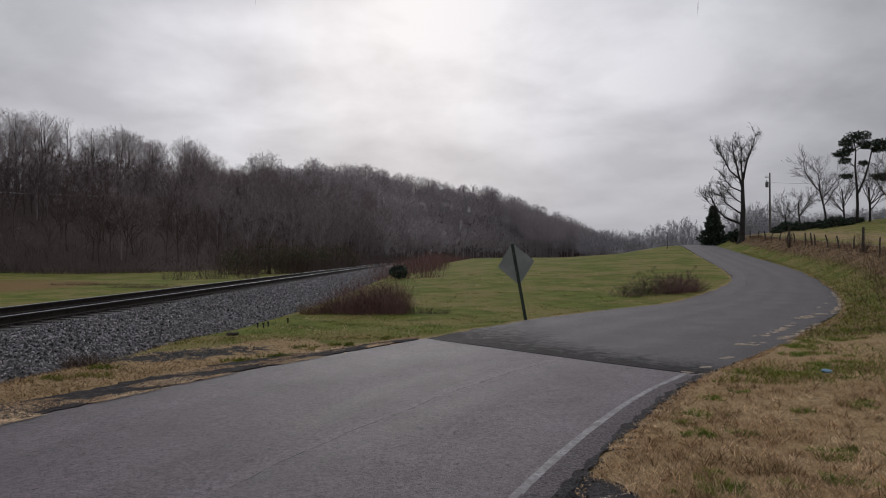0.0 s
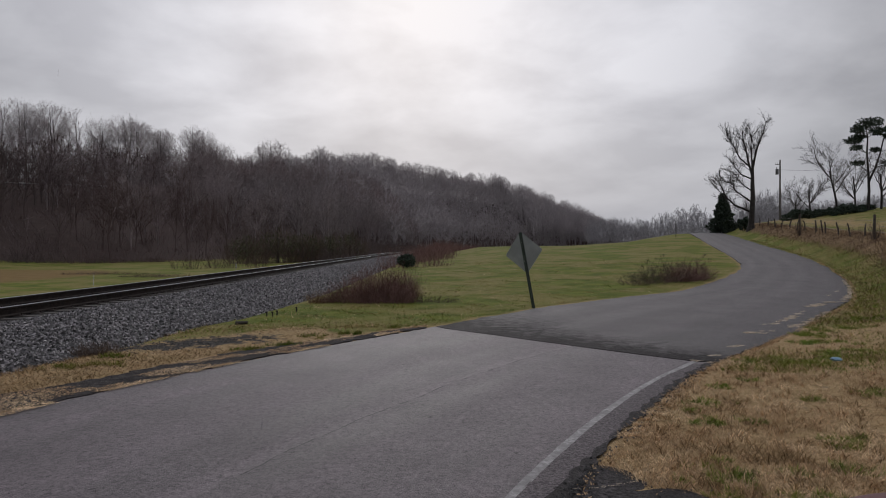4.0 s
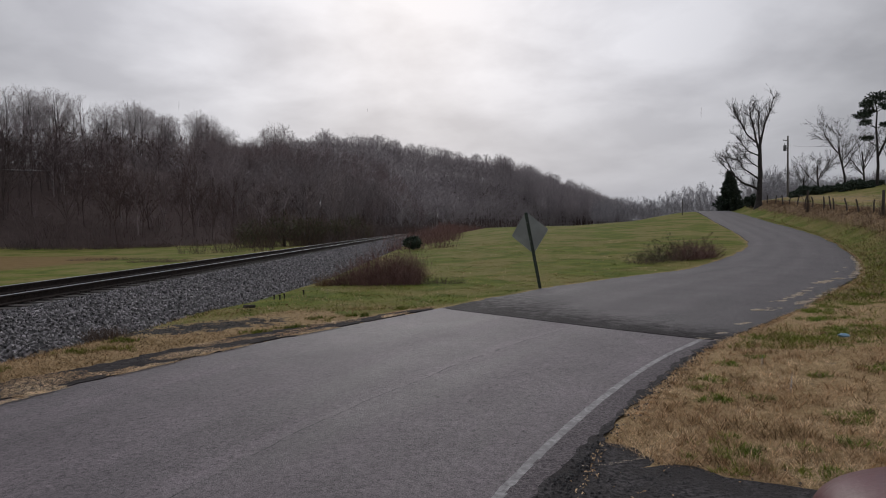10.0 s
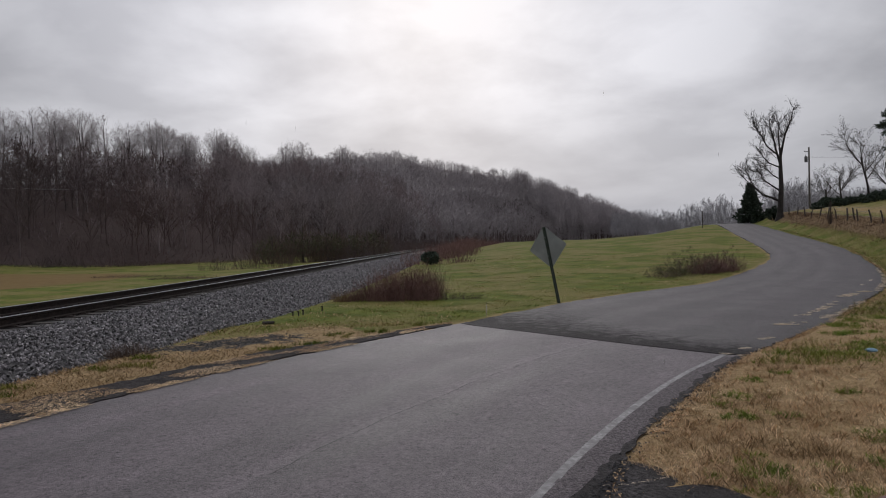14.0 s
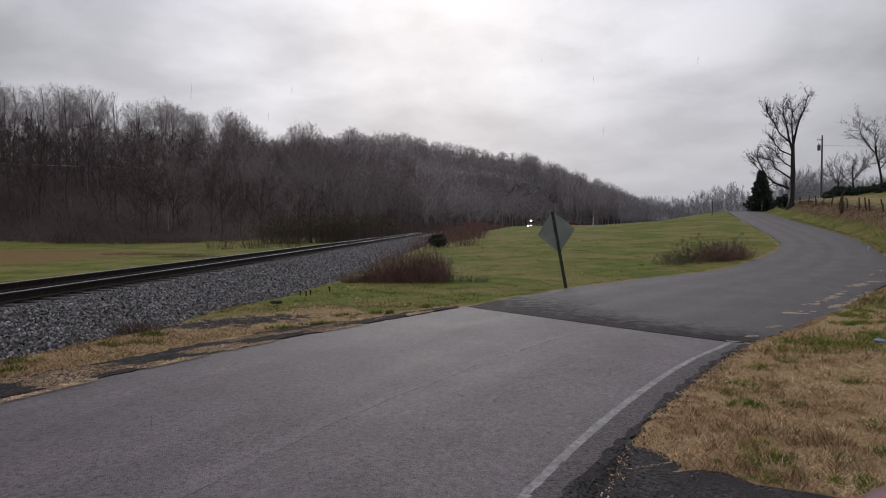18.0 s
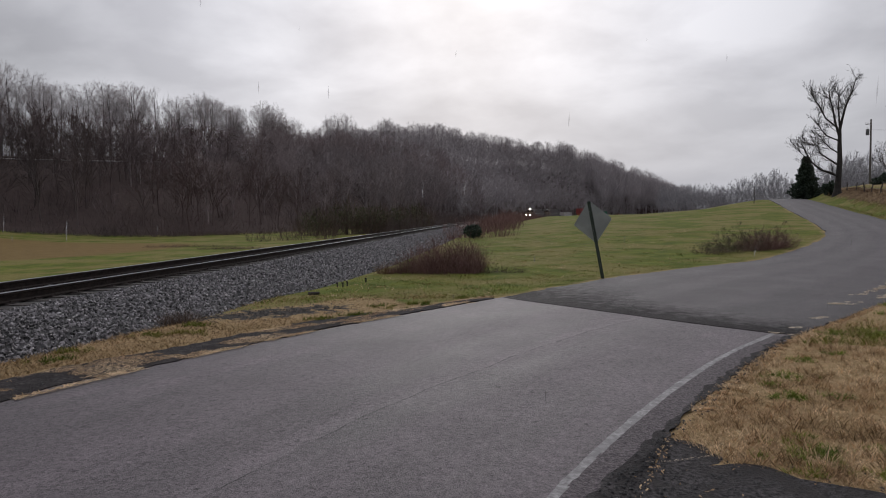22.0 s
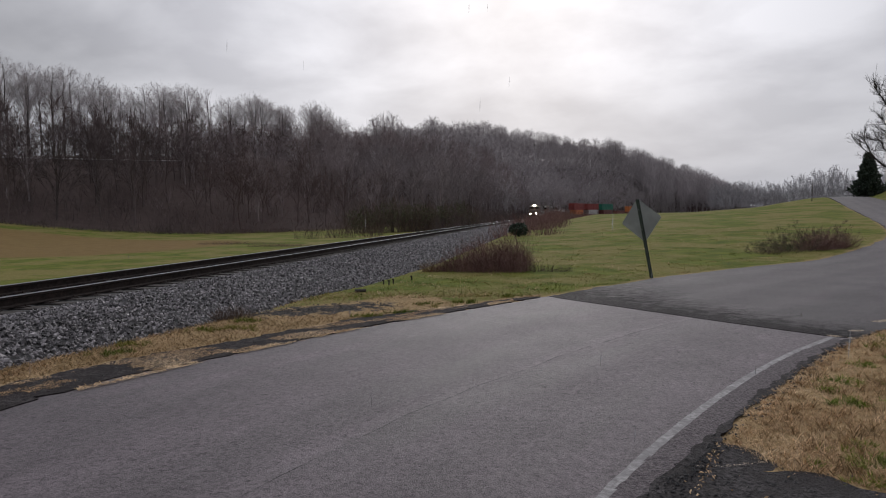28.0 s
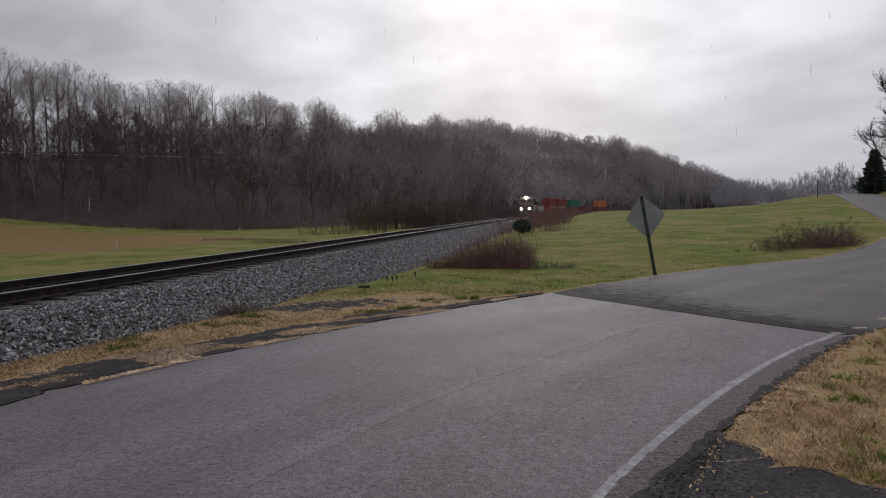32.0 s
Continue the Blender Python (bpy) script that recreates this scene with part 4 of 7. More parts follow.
def forest_tree(seed, H=15.0, limbs=14, twigs=7, fine=4, crown=0.42, r=0.17, tip=0.014, wide=0.23):
    """A tall bare woodland tree: trunk and crown as arrays. Limbs rise from the trunk to a rounded crown and split into ever finer twigs."""
    rng = np.random.default_rng(seed)
    lean = rng.normal(0, 0.025, 2)
    zs = np.array([0, 0.25, 0.5, 0.72, 0.92]) * H
    axis = np.column_stack([lean[0] * zs + rng.normal(0, 0.15, 5), lean[1] * zs + rng.normal(0, 0.15, 5), zs])
    axis[0, :2] = 0
    rad = r * np.array([1.25, 0.85, 0.62, 0.38, 0.12])
    trunk = tri(*tubes([(axis[i], axis[i + 1], rad[i], rad[i + 1], 0) for i in range(4)], 5))
    mid = np.array([axis[3, 0], axis[3, 1], H * (1 + crown) / 2])
    radii = np.array([H * wide, H * wide, H * (1 - crown) / 2])

    # limbs
    k = np.arange(limbs)
    up = -0.55 + 1.5 * (k + rng.random(limbs)) / limbs
    a = k * 2.4 + rng.normal(0, 0.4, limbs)
    flat = np.sqrt(np.clip(1 - np.clip(up, -1, 1) ** 2, 0.02, 1))
    d = np.column_stack([np.cos(a) * flat, np.sin(a) * flat, up]); d /= np.linalg.norm(d, axis=1)[:, None]
    q = mid + d * radii * rng.uniform(0.6, 0.9, limbs)[:, None]
    reach = np.hypot(q[:, 0] - mid[0], q[:, 1] - mid[1])
    z0 = np.clip(q[:, 2] - 1.5 * reach - 0.04 * H, 0.3 * crown * H + 0.1 * H, 0.9 * H)
    p = np.column_stack([np.interp(z0, zs, axis[:, 0]), np.interp(z0, zs, axis[:, 1]), z0])
    m = p + (q - p) * np.array([0.45, 0.45, 0.6]) + rng.normal(0, 0.02 * H, (limbs, 3))
    lr = np.clip(r * 0.6 * (1.1 - z0 / H), 0.02, 1)
    segs = [(p[i], m[i], lr[i], lr[i] * 0.65, 1) for i in range(limbs)] + [(m[i], q[i], lr[i] * 0.65, lr[i] * 0.3, 1) for i in range(limbs)]
    # twigs to the skin of the crown
    k = np.repeat(np.arange(limbs), twigs)
    g = rng.uniform(0.2, 1.0, len(k))
    b = np.where((g < 0.5)[:, None], p[k] + (m[k] - p[k]) * (g * 2)[:, None], m[k] + (q[k] - m[k]) * (g * 2 - 1)[:, None])
    e = d[k] + rng.normal(0, 0.42, (len(k), 3)) + np.array([0, 0, 0.1]); e /= np.linalg.norm(e, axis=1)[:, None]
    c = mid + e * radii * rng.uniform(0.7, 1.0, len(k))[:, None]
    c = b + (c - b) * np.minimum(1.0, 0.26 * H / (np.linalg.norm(c - b, axis=1) + 1e-6))[:, None]
    pieces = [tri(*tubes(segs, 3)), cones(b, c, tip * 1.6)]
    if fine:
        k2 = np.repeat(np.arange(len(b)), fine)
        b2 = b[k2] + (c[k2] - b[k2]) * rng.uniform(0.25, 0.95, len(k2))[:, None]
        w = c[k2] - b[k2]
        L = np.linalg.norm(w, axis=1)
        e2 = w / (L[:, None] + 1e-6) + rng.normal(0, 0.55, (len(k2), 3)) + (b2 - mid) / radii * 0.4 + np.array([0, 0, 0.1])
        e2 /= np.linalg.norm(e2, axis=1)[:, None]
        tips = b2 + e2 * np.clip(L * rng.uniform(0.3, 0.7, len(k2)), 0.25, 0.085 * H)[:, None]
        over = np.linalg.norm((tips - mid) / radii, axis=1)
        tips = mid + (tips - mid) * np.minimum(1.0, rng.uniform(0.97, 1.06, len(k2)) / over)[:, None]
        pieces.append(slivers(rng, b2, tips, tip * 1.25))
    v, f = joined(pieces)
    s = H / max(v[:, 2].max(), trunk[0][:, 2].max())
    return (trunk[0] * (1, 1, s), trunk[1]), (v * (1, 1, s), f)


def shrub(rng, n, rx, ry, h, r=0.006, lean=0.35, sub=2, tilt_out=0.3):
    """Thin upright stems with side twigs over an elliptical patch."""
    segs = []
    for _ in range(n):
        a, q = rng.uniform(0, 6.283), math.sqrt(rng.random())
        x, y = rx * q * math.cos(a), ry * q * math.sin(a)
        top = h * (1 - 0.45 * q * q) * rng.uniform(0.55, 1.05)
        d = norm(np.array([math.cos(a) * q * tilt_out + rng.normal(0, lean * 0.5), math.sin(a) * q * tilt_out + rng.normal(0, lean * 0.5), 1.0]))
        p = np.array([x, y, -0.03])
        m = p + d * top * 0.55
        e = m + norm(d + rng.normal(0, 0.25, 3)) * top * 0.5
        segs += [(p, m, r, r * 0.75, 0), (m, e, r * 0.75, r * 0.3, 1)]
        for _ in range(sub):
            t = rng.uniform(0.25, 1)
            b = p + (m - p) * t if rng.random() < 0.5 else m + (e - m) * t
            segs.append((b, b + norm(d + rng.normal(0, 0.6, 3)) * top * rng.uniform(0.15, 0.35), r * 0.6, r * 0.25, 2))
    return segs


# skyline of the woods: degrees to the right of +y, degrees up
SKY = np.array([(-60, 12.5), (-44.7, 11.7), (-40.1, 11.4), (-37.5, 10.2), (-34.5, 10.7), (-31.2, 10.6), (-29, 10.2), (-27.6, 9.4), (-26.4, 10.0), (-25, 9.1), (-22.9, 9.1), (-21.4, 9.7), (-20, 8.6), (-18.5, 8.0), (-16.7, 7.5), (-15.6, 8.8), (-14.6, 7.7), (-13, 7.5), (-11.3, 8.3), (-10.3, 7.6), (-7.2, 7.9), (-4.2, 7.4), (0.8, 6.2), (3.8, 6.1), (8.2, 4.4), (10.7, 3.4), (13.1, 2.4), (15.4, 1.7), (22, 1.2)])


# the tallest crowns: degrees to the right of +y, degrees up
PEAKS = [(-42.3, 11.0), (-40.0, 11.3), (-38.7, 11.0), (-34.2, 10.7), (-31.7, 10.6), (-29.7, 10.3), (-26.6, 10.2), (-21.5, 9.7), (-15.6, 8.9), (-14.7, 8.7), (-11.3, 8.4), (-8.9, 8.0), (-6.6, 7.9), (-3.9, 7.2), (3.5, 6.2)]


def sky_z(x, y):
    az, d = np.degrees(np.arctan2(x, y)), np.hypot(x, y)
    return 1.65 + d * np.tan(np.radians(np.interp(az, SKY[:, 0], SKY[:, 1])))


def build_woods():
    rng = np.random.default_rng(21)
    kinds = {False: [], True: []}
    for i in range(10):
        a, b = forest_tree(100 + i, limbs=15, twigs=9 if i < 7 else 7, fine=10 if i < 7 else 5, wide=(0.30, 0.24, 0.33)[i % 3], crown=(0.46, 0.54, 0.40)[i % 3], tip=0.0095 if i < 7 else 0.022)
        t = thing("bare_tree", "tall bare grey-brown winter tree on the wooded hill, twigs lightened for haze" if i < 7 else "bare winter tree on the distant ridge, paled for haze", "tree", "trees along the ridge")
        part("trunk", mesh_from("trunk", *a, True), BARK, t); part("crown", mesh_from("crown", *b), TWIG_HAZED if i < 7 else TWIG_HAZED_MID, t, "fine bare twigs")
        kinds[i >= 7].append(t)
    count = {False: 0, True: 0}
    spots = []
    for i in range(200):
        y = 60 + 442 * (i / 199) ** 1.35
        spots.append((float(np.interp(y, RIDGE[:, 0], RIDGE[:, 1])) + rng.uniform(-7, 7), y + rng.normal(0, 1.5), 0.0))
    # the tallest crowns, each in its direction
    for az, el in PEAKS:
        line = np.array([(np.interp(y, RIDGE[:, 0], RIDGE[:, 1]), y) for y in np.arange(60, 460, 2.0)])
        x, y = line[np.argmin(np.abs(np.degrees(np.arctan2(line[:, 0], line[:, 1])) - az))]
        spots.append((float(x), float(y), el))
    for x, y, el in spots:
        z = height(x, y)
        want = float(sky_z(x, y)) - z
        H = want * (rng.uniform(0.97, 1.08) if rng.random() < 0.6 else rng.uniform(0.75, 0.95))
        if el:
            H = (1.65 + math.hypot(x, y) * math.tan(radians(el)) - z) * 1.04
        if H < 4 or math.degrees(math.atan2(x, y)) < -50:
            continue
        H = min(H, 25)
        m = pose(x, y, z - 0.2, 0, 0, rng.uniform(0, 360))
        # beyond this the crowns carry more haze in their colour
        far_off = y > 230
        k = kinds[far_off][count[far_off] % len(kinds[far_off])]
        fresh = count[far_off] < len(kinds[far_off])
        count[far_off] += 1
        s = H / 15.0
        o = k if fresh else copy_thing(k, m)
        o.matrix_basis = m @ Matrix.Diagonal((s * 0.5 + 0.5, s * 0.5 + 0.5, s, 1))
    # the slope's trees, joined: the upper slope and the ground behind the ridge are densest
    lib = [joined(forest_tree(300 + i, 13.0, 10, 7, 8, 0.24, 0.10, 0.020, 0.26)) for i in range(9)]
    plain = [joined(forest_tree(400 + i, 13.0, 8, 6, 6, 0.22, 0.08, 0.036, 0.30)) for i in range(6)]

    def planted(x, y, z, H, kind, wide):
        v, fc = kind[rng.integers(len(kind))]
        a = rng.uniform(0, 6.28)
        c, s_ = math.cos(a), math.sin(a)
        return np.stack([x + wide * (v[:, 0] * c - v[:, 1] * s_), y + wide * (v[:, 0] * s_ + v[:, 1] * c), z - 0.2 + v[:, 2] * H / 13], 1), fc

    def slope_place(f, y):
        fx, rx = np.interp(y, FOOT[:, 0], FOOT[:, 1]), np.interp(y, RIDGE[:, 0], RIDGE[:, 1])
        return fx + (rx - fx) * f

    pieces, grey, n = [], [], 0
    while n < 1080:
        y = 25 + 225 * rng.random() ** 1.2
        n += 1
        f = rng.uniform(0.02, 0.6) if n < 430 else (rng.uniform(0.6, 1.05) if n < 930 else rng.uniform(1.05, 1.6))
        x = slope_place(f, y)
        if math.degrees(math.atan2(x, y)) < -52 or (y < 170 and f > 0.7 and rng.random() < 0.6):
            continue
        z = height(x, y)
        H = min(rng.uniform(9, 17), (float(sky_z(x, y)) - z) * (rng.uniform(0.6, 0.92) if y > 165 else rng.uniform(0.5, 0.78) if f < 0.7 else rng.uniform(0.28, 0.52)))
        if H > 3:
            # trees further off and higher up take the haze-paled colour
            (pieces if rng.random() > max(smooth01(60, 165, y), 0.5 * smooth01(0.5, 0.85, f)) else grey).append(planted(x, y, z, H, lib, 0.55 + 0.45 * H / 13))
    tagged(part("middle_hill_woods", mesh_from("middle_hill_woods", *joined(grey)), WOODS_HAZED), "bare winter woods along the railway, paled for haze", "woods", kind="stuff")
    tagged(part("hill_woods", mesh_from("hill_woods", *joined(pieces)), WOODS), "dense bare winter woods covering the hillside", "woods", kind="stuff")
    pieces = []
    for n in range(860):
        y = 200 + 330 * ((n * 0.61803) % 1.0)
        x = slope_place(1.3 * ((n * 0.75488) % 1.0), y)
        z = height(x, y)
        H = min(rng.uniform(9, 16), (float(sky_z(x, y)) - z) * rng.uniform(0.7, 1.0))
        if H > 2:
            pieces.append(planted(x, y, z, H, plain, 1.3))
    for n in range(260):
        y = rng.uniform(400, 545)
        x = float(np.interp(y, RIDGE[:, 0], RIDGE[:, 1])) + rng.uniform(-22, 30)
        z = height(x, y)
        pieces.append(planted(x, y, z, max(3.0, (float(sky_z(x, y)) - z) * rng.uniform(0.75, 1.0)), plain, 1.2))
    for n in range(520):
        y = 190 + 300 * ((n * 0.61803) % 1.0)
        x = slope_place(0.92 * ((n * 0.75488) % 1.0) - 0.02, y)
        if x > np.interp(y, TR[:, 1], TR[:, 0]) - 6 and y < 330:
            continue
        seg = shrub(rng, 10, rng.uniform(2.0, 4.0), rng.uniform(2.0, 4.0), rng.uniform(3.0, 7.0), 0.05, 0.5, 4)
        v, f = slivers(rng, np.array([q[0] for q in seg]), np.array([q[1] for q in seg]), np.array([q[2] for q in seg]))
        pieces.append((v + (x, y, height(x, y)), f))
    tagged(part("distant_hill_woods", mesh_from("distant_hill_woods", *joined(pieces)), TWIG_HAZED_MID), "bare woods on the distant end of the hill, paled for haze", "woods", kind="stuff")
    # far woods beyond the crest of the road
    pieces = []
    FAR = np.array([(12.5, 2.3), (14.5, 2.25), (16.8, 2.3), (18.2, 2.7), (20, 3.3), (20.7, 3.4), (21.8, 2.5), (23.5, 2.4), (24.6, 4.1), (26.4, 4.6), (27.5, 3.6), (29, 3.3), (33, 3.6), (40, 4.0)])
    for i in range(360):
        az = 12 + 27 * ((i * 0.61803) % 1.0)
        d = rng.uniform(330, 440) if az < 24 else rng.uniform(190, 260)
        x, y = d * math.sin(radians(az)), d * math.cos(radians(az))
        z = height(x, y)
        H = (1.65 + d * math.tan(radians(float(np.interp(az, FAR[:, 0], FAR[:, 1])))) - z) * (rng.uniform(0.8, 1.02) if i % 3 else rng.uniform(0.4, 0.75))
        pieces.append(planted(x, y, z, H, plain, 0.9))
    tagged(part("far_woods", mesh_from("far_woods", *joined(pieces)), TWIG_HAZED_FAR), "bare woods beyond the road crest, paled for haze", "woods", kind="stuff")


build_woods()


def place_shrub(name, label, x, y, segs, mat, category="bush", group="", turn=0):
    t = thing(name, label, category, group, at=(x, y, height(x, y)), turn=turn)
    part("branch_mass", mesh_from("branch_mass", *tubes(segs, 3)), mat, t)["kind"] = "stuff"
    return t


rng = np.random.default_rng(31)


def moved(segs, x, y):
    k = np.array([x, y, 0.0])
    return [(p + k, q + k, a, b, l) for p, q, a, b, l in segs]


stems = []
for x, y, n, rx, ry, h in [(-0.55, 0.0, 300, 0.5, 0.5, 0.86), (0.05, 0.1, 330, 0.5, 0.55, 1.16), (0.6, 0.15, 320, 0.45, 0.5, 1.12), (0.9, -0.05, 160, 0.3, 0.4, 0.8), (-0.95, -0.15, 170, 0.45, 0.4, 0.58), (-1.35, -0.2, 90, 0.35, 0.3, 0.36), (0.3, -0.45, 160, 0.8, 0.2, 0.5)]:
    stems += moved(shrub(rng, n, rx, ry, h, 0.0036, 0.6, 6, 0.3), x, y)
place_shrub("red_thicket", "leafless reddish-brown thicket of thin upright stems", -2.1, 18.0, stems, BRUSH_RED)
place_shrub("straw_tuft", "pale dead grass tuft beside the red thicket", -3.65, 17.6, shrub(rng, 120, 0.18, 0.14, 0.42, 0.004, 0.7, 2, 0.9), BANK_GRASS, "grass tuft")
place_shrub("brown_weeds", "dark brown withered weeds at the foot of the ballast", -5.3, 9.62, shrub(rng, 240, 0.36, 0.16, 0.26, 0.003, 0.7, 3, 0.6), BRUSH_BROWN, "weeds")
place_shrub("grey_twigs", "sprawling low grey bramble twigs on the grass", -0.5, 17.9, shrub(rng, 150, 0.75, 0.3, 0.3, 0.004, 0.9, 3, 0.9), BRUSH_BROWN)


def leaf_cloud(rng, n, centre, radii, size, flat=0.0):
    """Small tilted leaves filling an ellipsoid, denser towards its skin: vertices and triangles."""
    d = rng.normal(size=(n, 3)); d /= np.linalg.norm(d, axis=1)[:, None]
    q = rng.random(n) ** 0.45
    p = np.asarray(centre) + d * q[:, None] * np.asarray(radii)
    return sprigs(rng, p, d, size)


def sprigs(rng, p, d, size):
    """Elongated three-sided sprigs at p, roughly along d."""
    n = len(p)
    e = d + rng.normal(0, 0.5, (n, 3)); e /= np.linalg.norm(e, axis=1)[:, None]
    u = np.cross(e, rng.normal(size=(n, 3))); u /= np.linalg.norm(u, axis=1)[:, None]
    w = np.cross(e, u)
    L = size * rng.uniform(0.6, 1.4, n)[:, None]
    k = 0.3
    v = np.stack([p - e * L * 0.5, p + u * L * k, p + (-0.5 * u + 0.87 * w) * L * k, p + (-0.5 * u - 0.87 * w) * L * k, p + e * L], 1)
    f = np.array([(0, 2, 1), (0, 3, 2), (0, 1, 3), (4, 1, 2), (4, 2, 3), (4, 3, 1)])
    return v.reshape(-1, 3), (f[None] + 5 * np.arange(n)[:, None, None]).reshape(-1, 3)


def evergreen(name, label, x, y, h, r, n, size, category="tree", conical=True, z=None, mat=None):
    t = thing(name, label, category, at=(x, y, height(x, y) if z is None else z))
    rng = np.random.default_rng(int(abs(x) * 100 + y))
    bm = nb(); rod(bm, (0, 0, -0.2), (0, 0, h * 0.9), max(0.05, r * 0.07), 0.02, 7)
    part("trunk", bm, BARK_DARK, t)
    if conical:
        # whorls of drooping boughs set with sprigs
        pts, way = [], []
        for k in range(130):
            zz = (k + rng.random()) / 130
            reach = r * (1.03 - zz) * (0.8 + 0.2 * min(1.0, zz * 8)) * rng.uniform(0.62, 1.15)
            az = k * 2.4 + rng.normal(0, 0.35)
            m = int(n / 130)
            u = rng.random(m) ** 0.6
            out = np.array([math.cos(az), math.sin(az), 0.0])
            p = out * (u * reach)[:, None] + np.array([0, 0, 1.0]) * (0.04 * h + zz * 0.95 * h + 0.35 * u * reach * (0.35 - 0.5 * u))[:, None]
            pts.append(p + rng.normal(0, 0.09 * r, (m, 3)) * (1.1 - 0.6 * u)[:, None])
            way.append(np.repeat((out + np.array([0, 0, 0.5]))[None], m, 0))
        v, f = sprigs(rng, np.concatenate(pts), np.concatenate(way), size)
    else:
        lobes = [(0, 0, h * 0.5, 0.8)] + [(r * 0.45 * math.cos(k * 1.9 + x), r * 0.45 * math.sin(k * 1.9 + x), h * rng.uniform(0.3, 0.6), rng.uniform(0.42, 0.62)) for k in range(4)]
        v, f = joined([leaf_cloud(rng, int(n * q / 2.6), (lx, ly, lz), (r * q, r * q, h * 0.5 * q * 1.1), size) for lx, ly, lz, q in lobes])
    part("crown", mesh_from("crown", v, f), mat or NEEDLES, t, "dense dark evergreen foliage")
    return t


evergreen("evergreen_bush", "small round dark evergreen bush beside the ballast", -2.8, 41.5, 1.0, 0.62, 900, 0.13, "bush", False)
evergreen("cedar_tree", "dark conical cedar beside the road crest", 42.3, 101.2, 5.9, 2.6, 6500, 0.30)
evergreen("evergreen_bush", "small dark evergreen bush at the foot of the bare oak", 40.6, 90.0, 2.1, 1.0, 500, 0.3, "bush", False)


def old_oak():
    """The large half-bare tree at the roadside crest."""
    rng = np.random.default_rng(8)
    x, y = 39.9, 86.6
    t = thing("bare_oak", "large old bare oak with a thick dark trunk", "tree", at=(x, y, height(x, y) - 0.1), turn=-24.7)
    t.scale = (0.86, 0.86, 0.93)
    segs = []

    def main(points, r0, r1, kids=7):
        bend = rng.normal(0, 0.25, len(points))
        pts = [np.array([p[0], 0.5 * bend[i] * i ** 0.5 if i else 0.0, p[1]]) for i, p in enumerate(points)]
        for i in range(len(pts) - 1):
            a, b = pts[i], pts[i + 1]
            ra, rb = r0 + (r1 - r0) * i / (len(pts) - 1), r0 + (r1 - r0) * (i + 1) / (len(pts) - 1)
            segs.append((a, b, ra, rb, 0))
            d = norm(b - a)
            for _ in range(kids if i else 2):
                side = norm(np.cross(d, rng.normal(0, 1, 3)))
                e = norm(d * 0.8 + side * 0.6 + np.array([0, 0, 0.1]))
                limb(segs, rng, a + (b - a) * rng.random(), e, rng.uniform(1.0, 2.3), max(0.035, rb * 0.36), 1, 3, 5, 0.17, 0.05, (0, 1.4, 1.4), 0.1, 0.8, (0.35, 0.8), (0.35, 0.6))

    trunk = [(0, 0, -0.3), (0.08, 0, 1.0), (0.18, 0, 2.8), (0.28, 0, 4.9), (0.22, 0, 6.6), (0.22, 0, 8.8)]
    bm = nb()
    rs = [0.72, 0.43, 0.37, 0.33, 0.29, 0.21]
    for i in range(5):
        rod(bm, trunk[i], trunk[i + 1], rs[i], rs[i + 1], 12)
    part("trunk", bm, BARK_DARK, t, "thick dark furrowed trunk")
    main([(0.22, 8.7), (0.5, 10.2), (0.9, 11.9), (1.3, 12.8), (1.7, 13.9), (2.1, 15.5)], 0.19, 0.035, 5)
    main([(0.2, 7.8), (-0.38, 9.9), (-0.7, 11.7), (-1.1, 13.1), (-1.26, 14.4)], 0.18, 0.035, 8)
    main([(-0.2, 9.2), (-1.6, 10.5), (-2.4, 12.2), (-3.0, 13.1), (-3.4, 13.7)], 0.13, 0.03, 8)
    main([(0.22, 8.4), (0.1, 10.4), (0.0, 12.4), (0.15, 14.3)], 0.14, 0.03, 7)
    main([(0.2, 7.3), (-1.4, 8.1), (-2.2, 9.1), (-2.6, 10.2)], 0.11, 0.03, 6)
    main([(0.15, 2.6), (-1.1, 3.2), (-2.2, 3.6), (-3.3, 4.7), (-4.1, 6.1), (-4.7, 7.6)], 0.19, 0.03, 6)
    main([(-3.3, 4.7), (-4.6, 5.9), (-5.5, 7.0)], 0.08, 0.03, 6)
    main([(0.22, 4.0), (-1.4, 5.2), (-2.2, 5.8), (-2.6, 6.9), (-4.0, 7.1)], 0.13, 0.03, 6)
    main([(0.25, 5.6), (-0.9, 6.4), (-1.8, 7.4), (-2.2, 8.2)], 0.1, 0.03, 6)
    pieces = [tubes([q for q in segs if q[4] == 0], 7), tubes([q for q in segs if q[4] == 1], 4)]
    part("limb_frame", mesh_from("limb_frame", *joined(pieces), True), BARK_DARK, t)
    part("twig_mass", mesh_from("twig_mass", *tubes([(p, q, max(a * 0.6, 0.009), max(b * 0.6, 0.006), l) for p, q, a, b, l in segs if l > 1], 3)), BARK_DARK, t, "fine bare twigs")


old_oak()


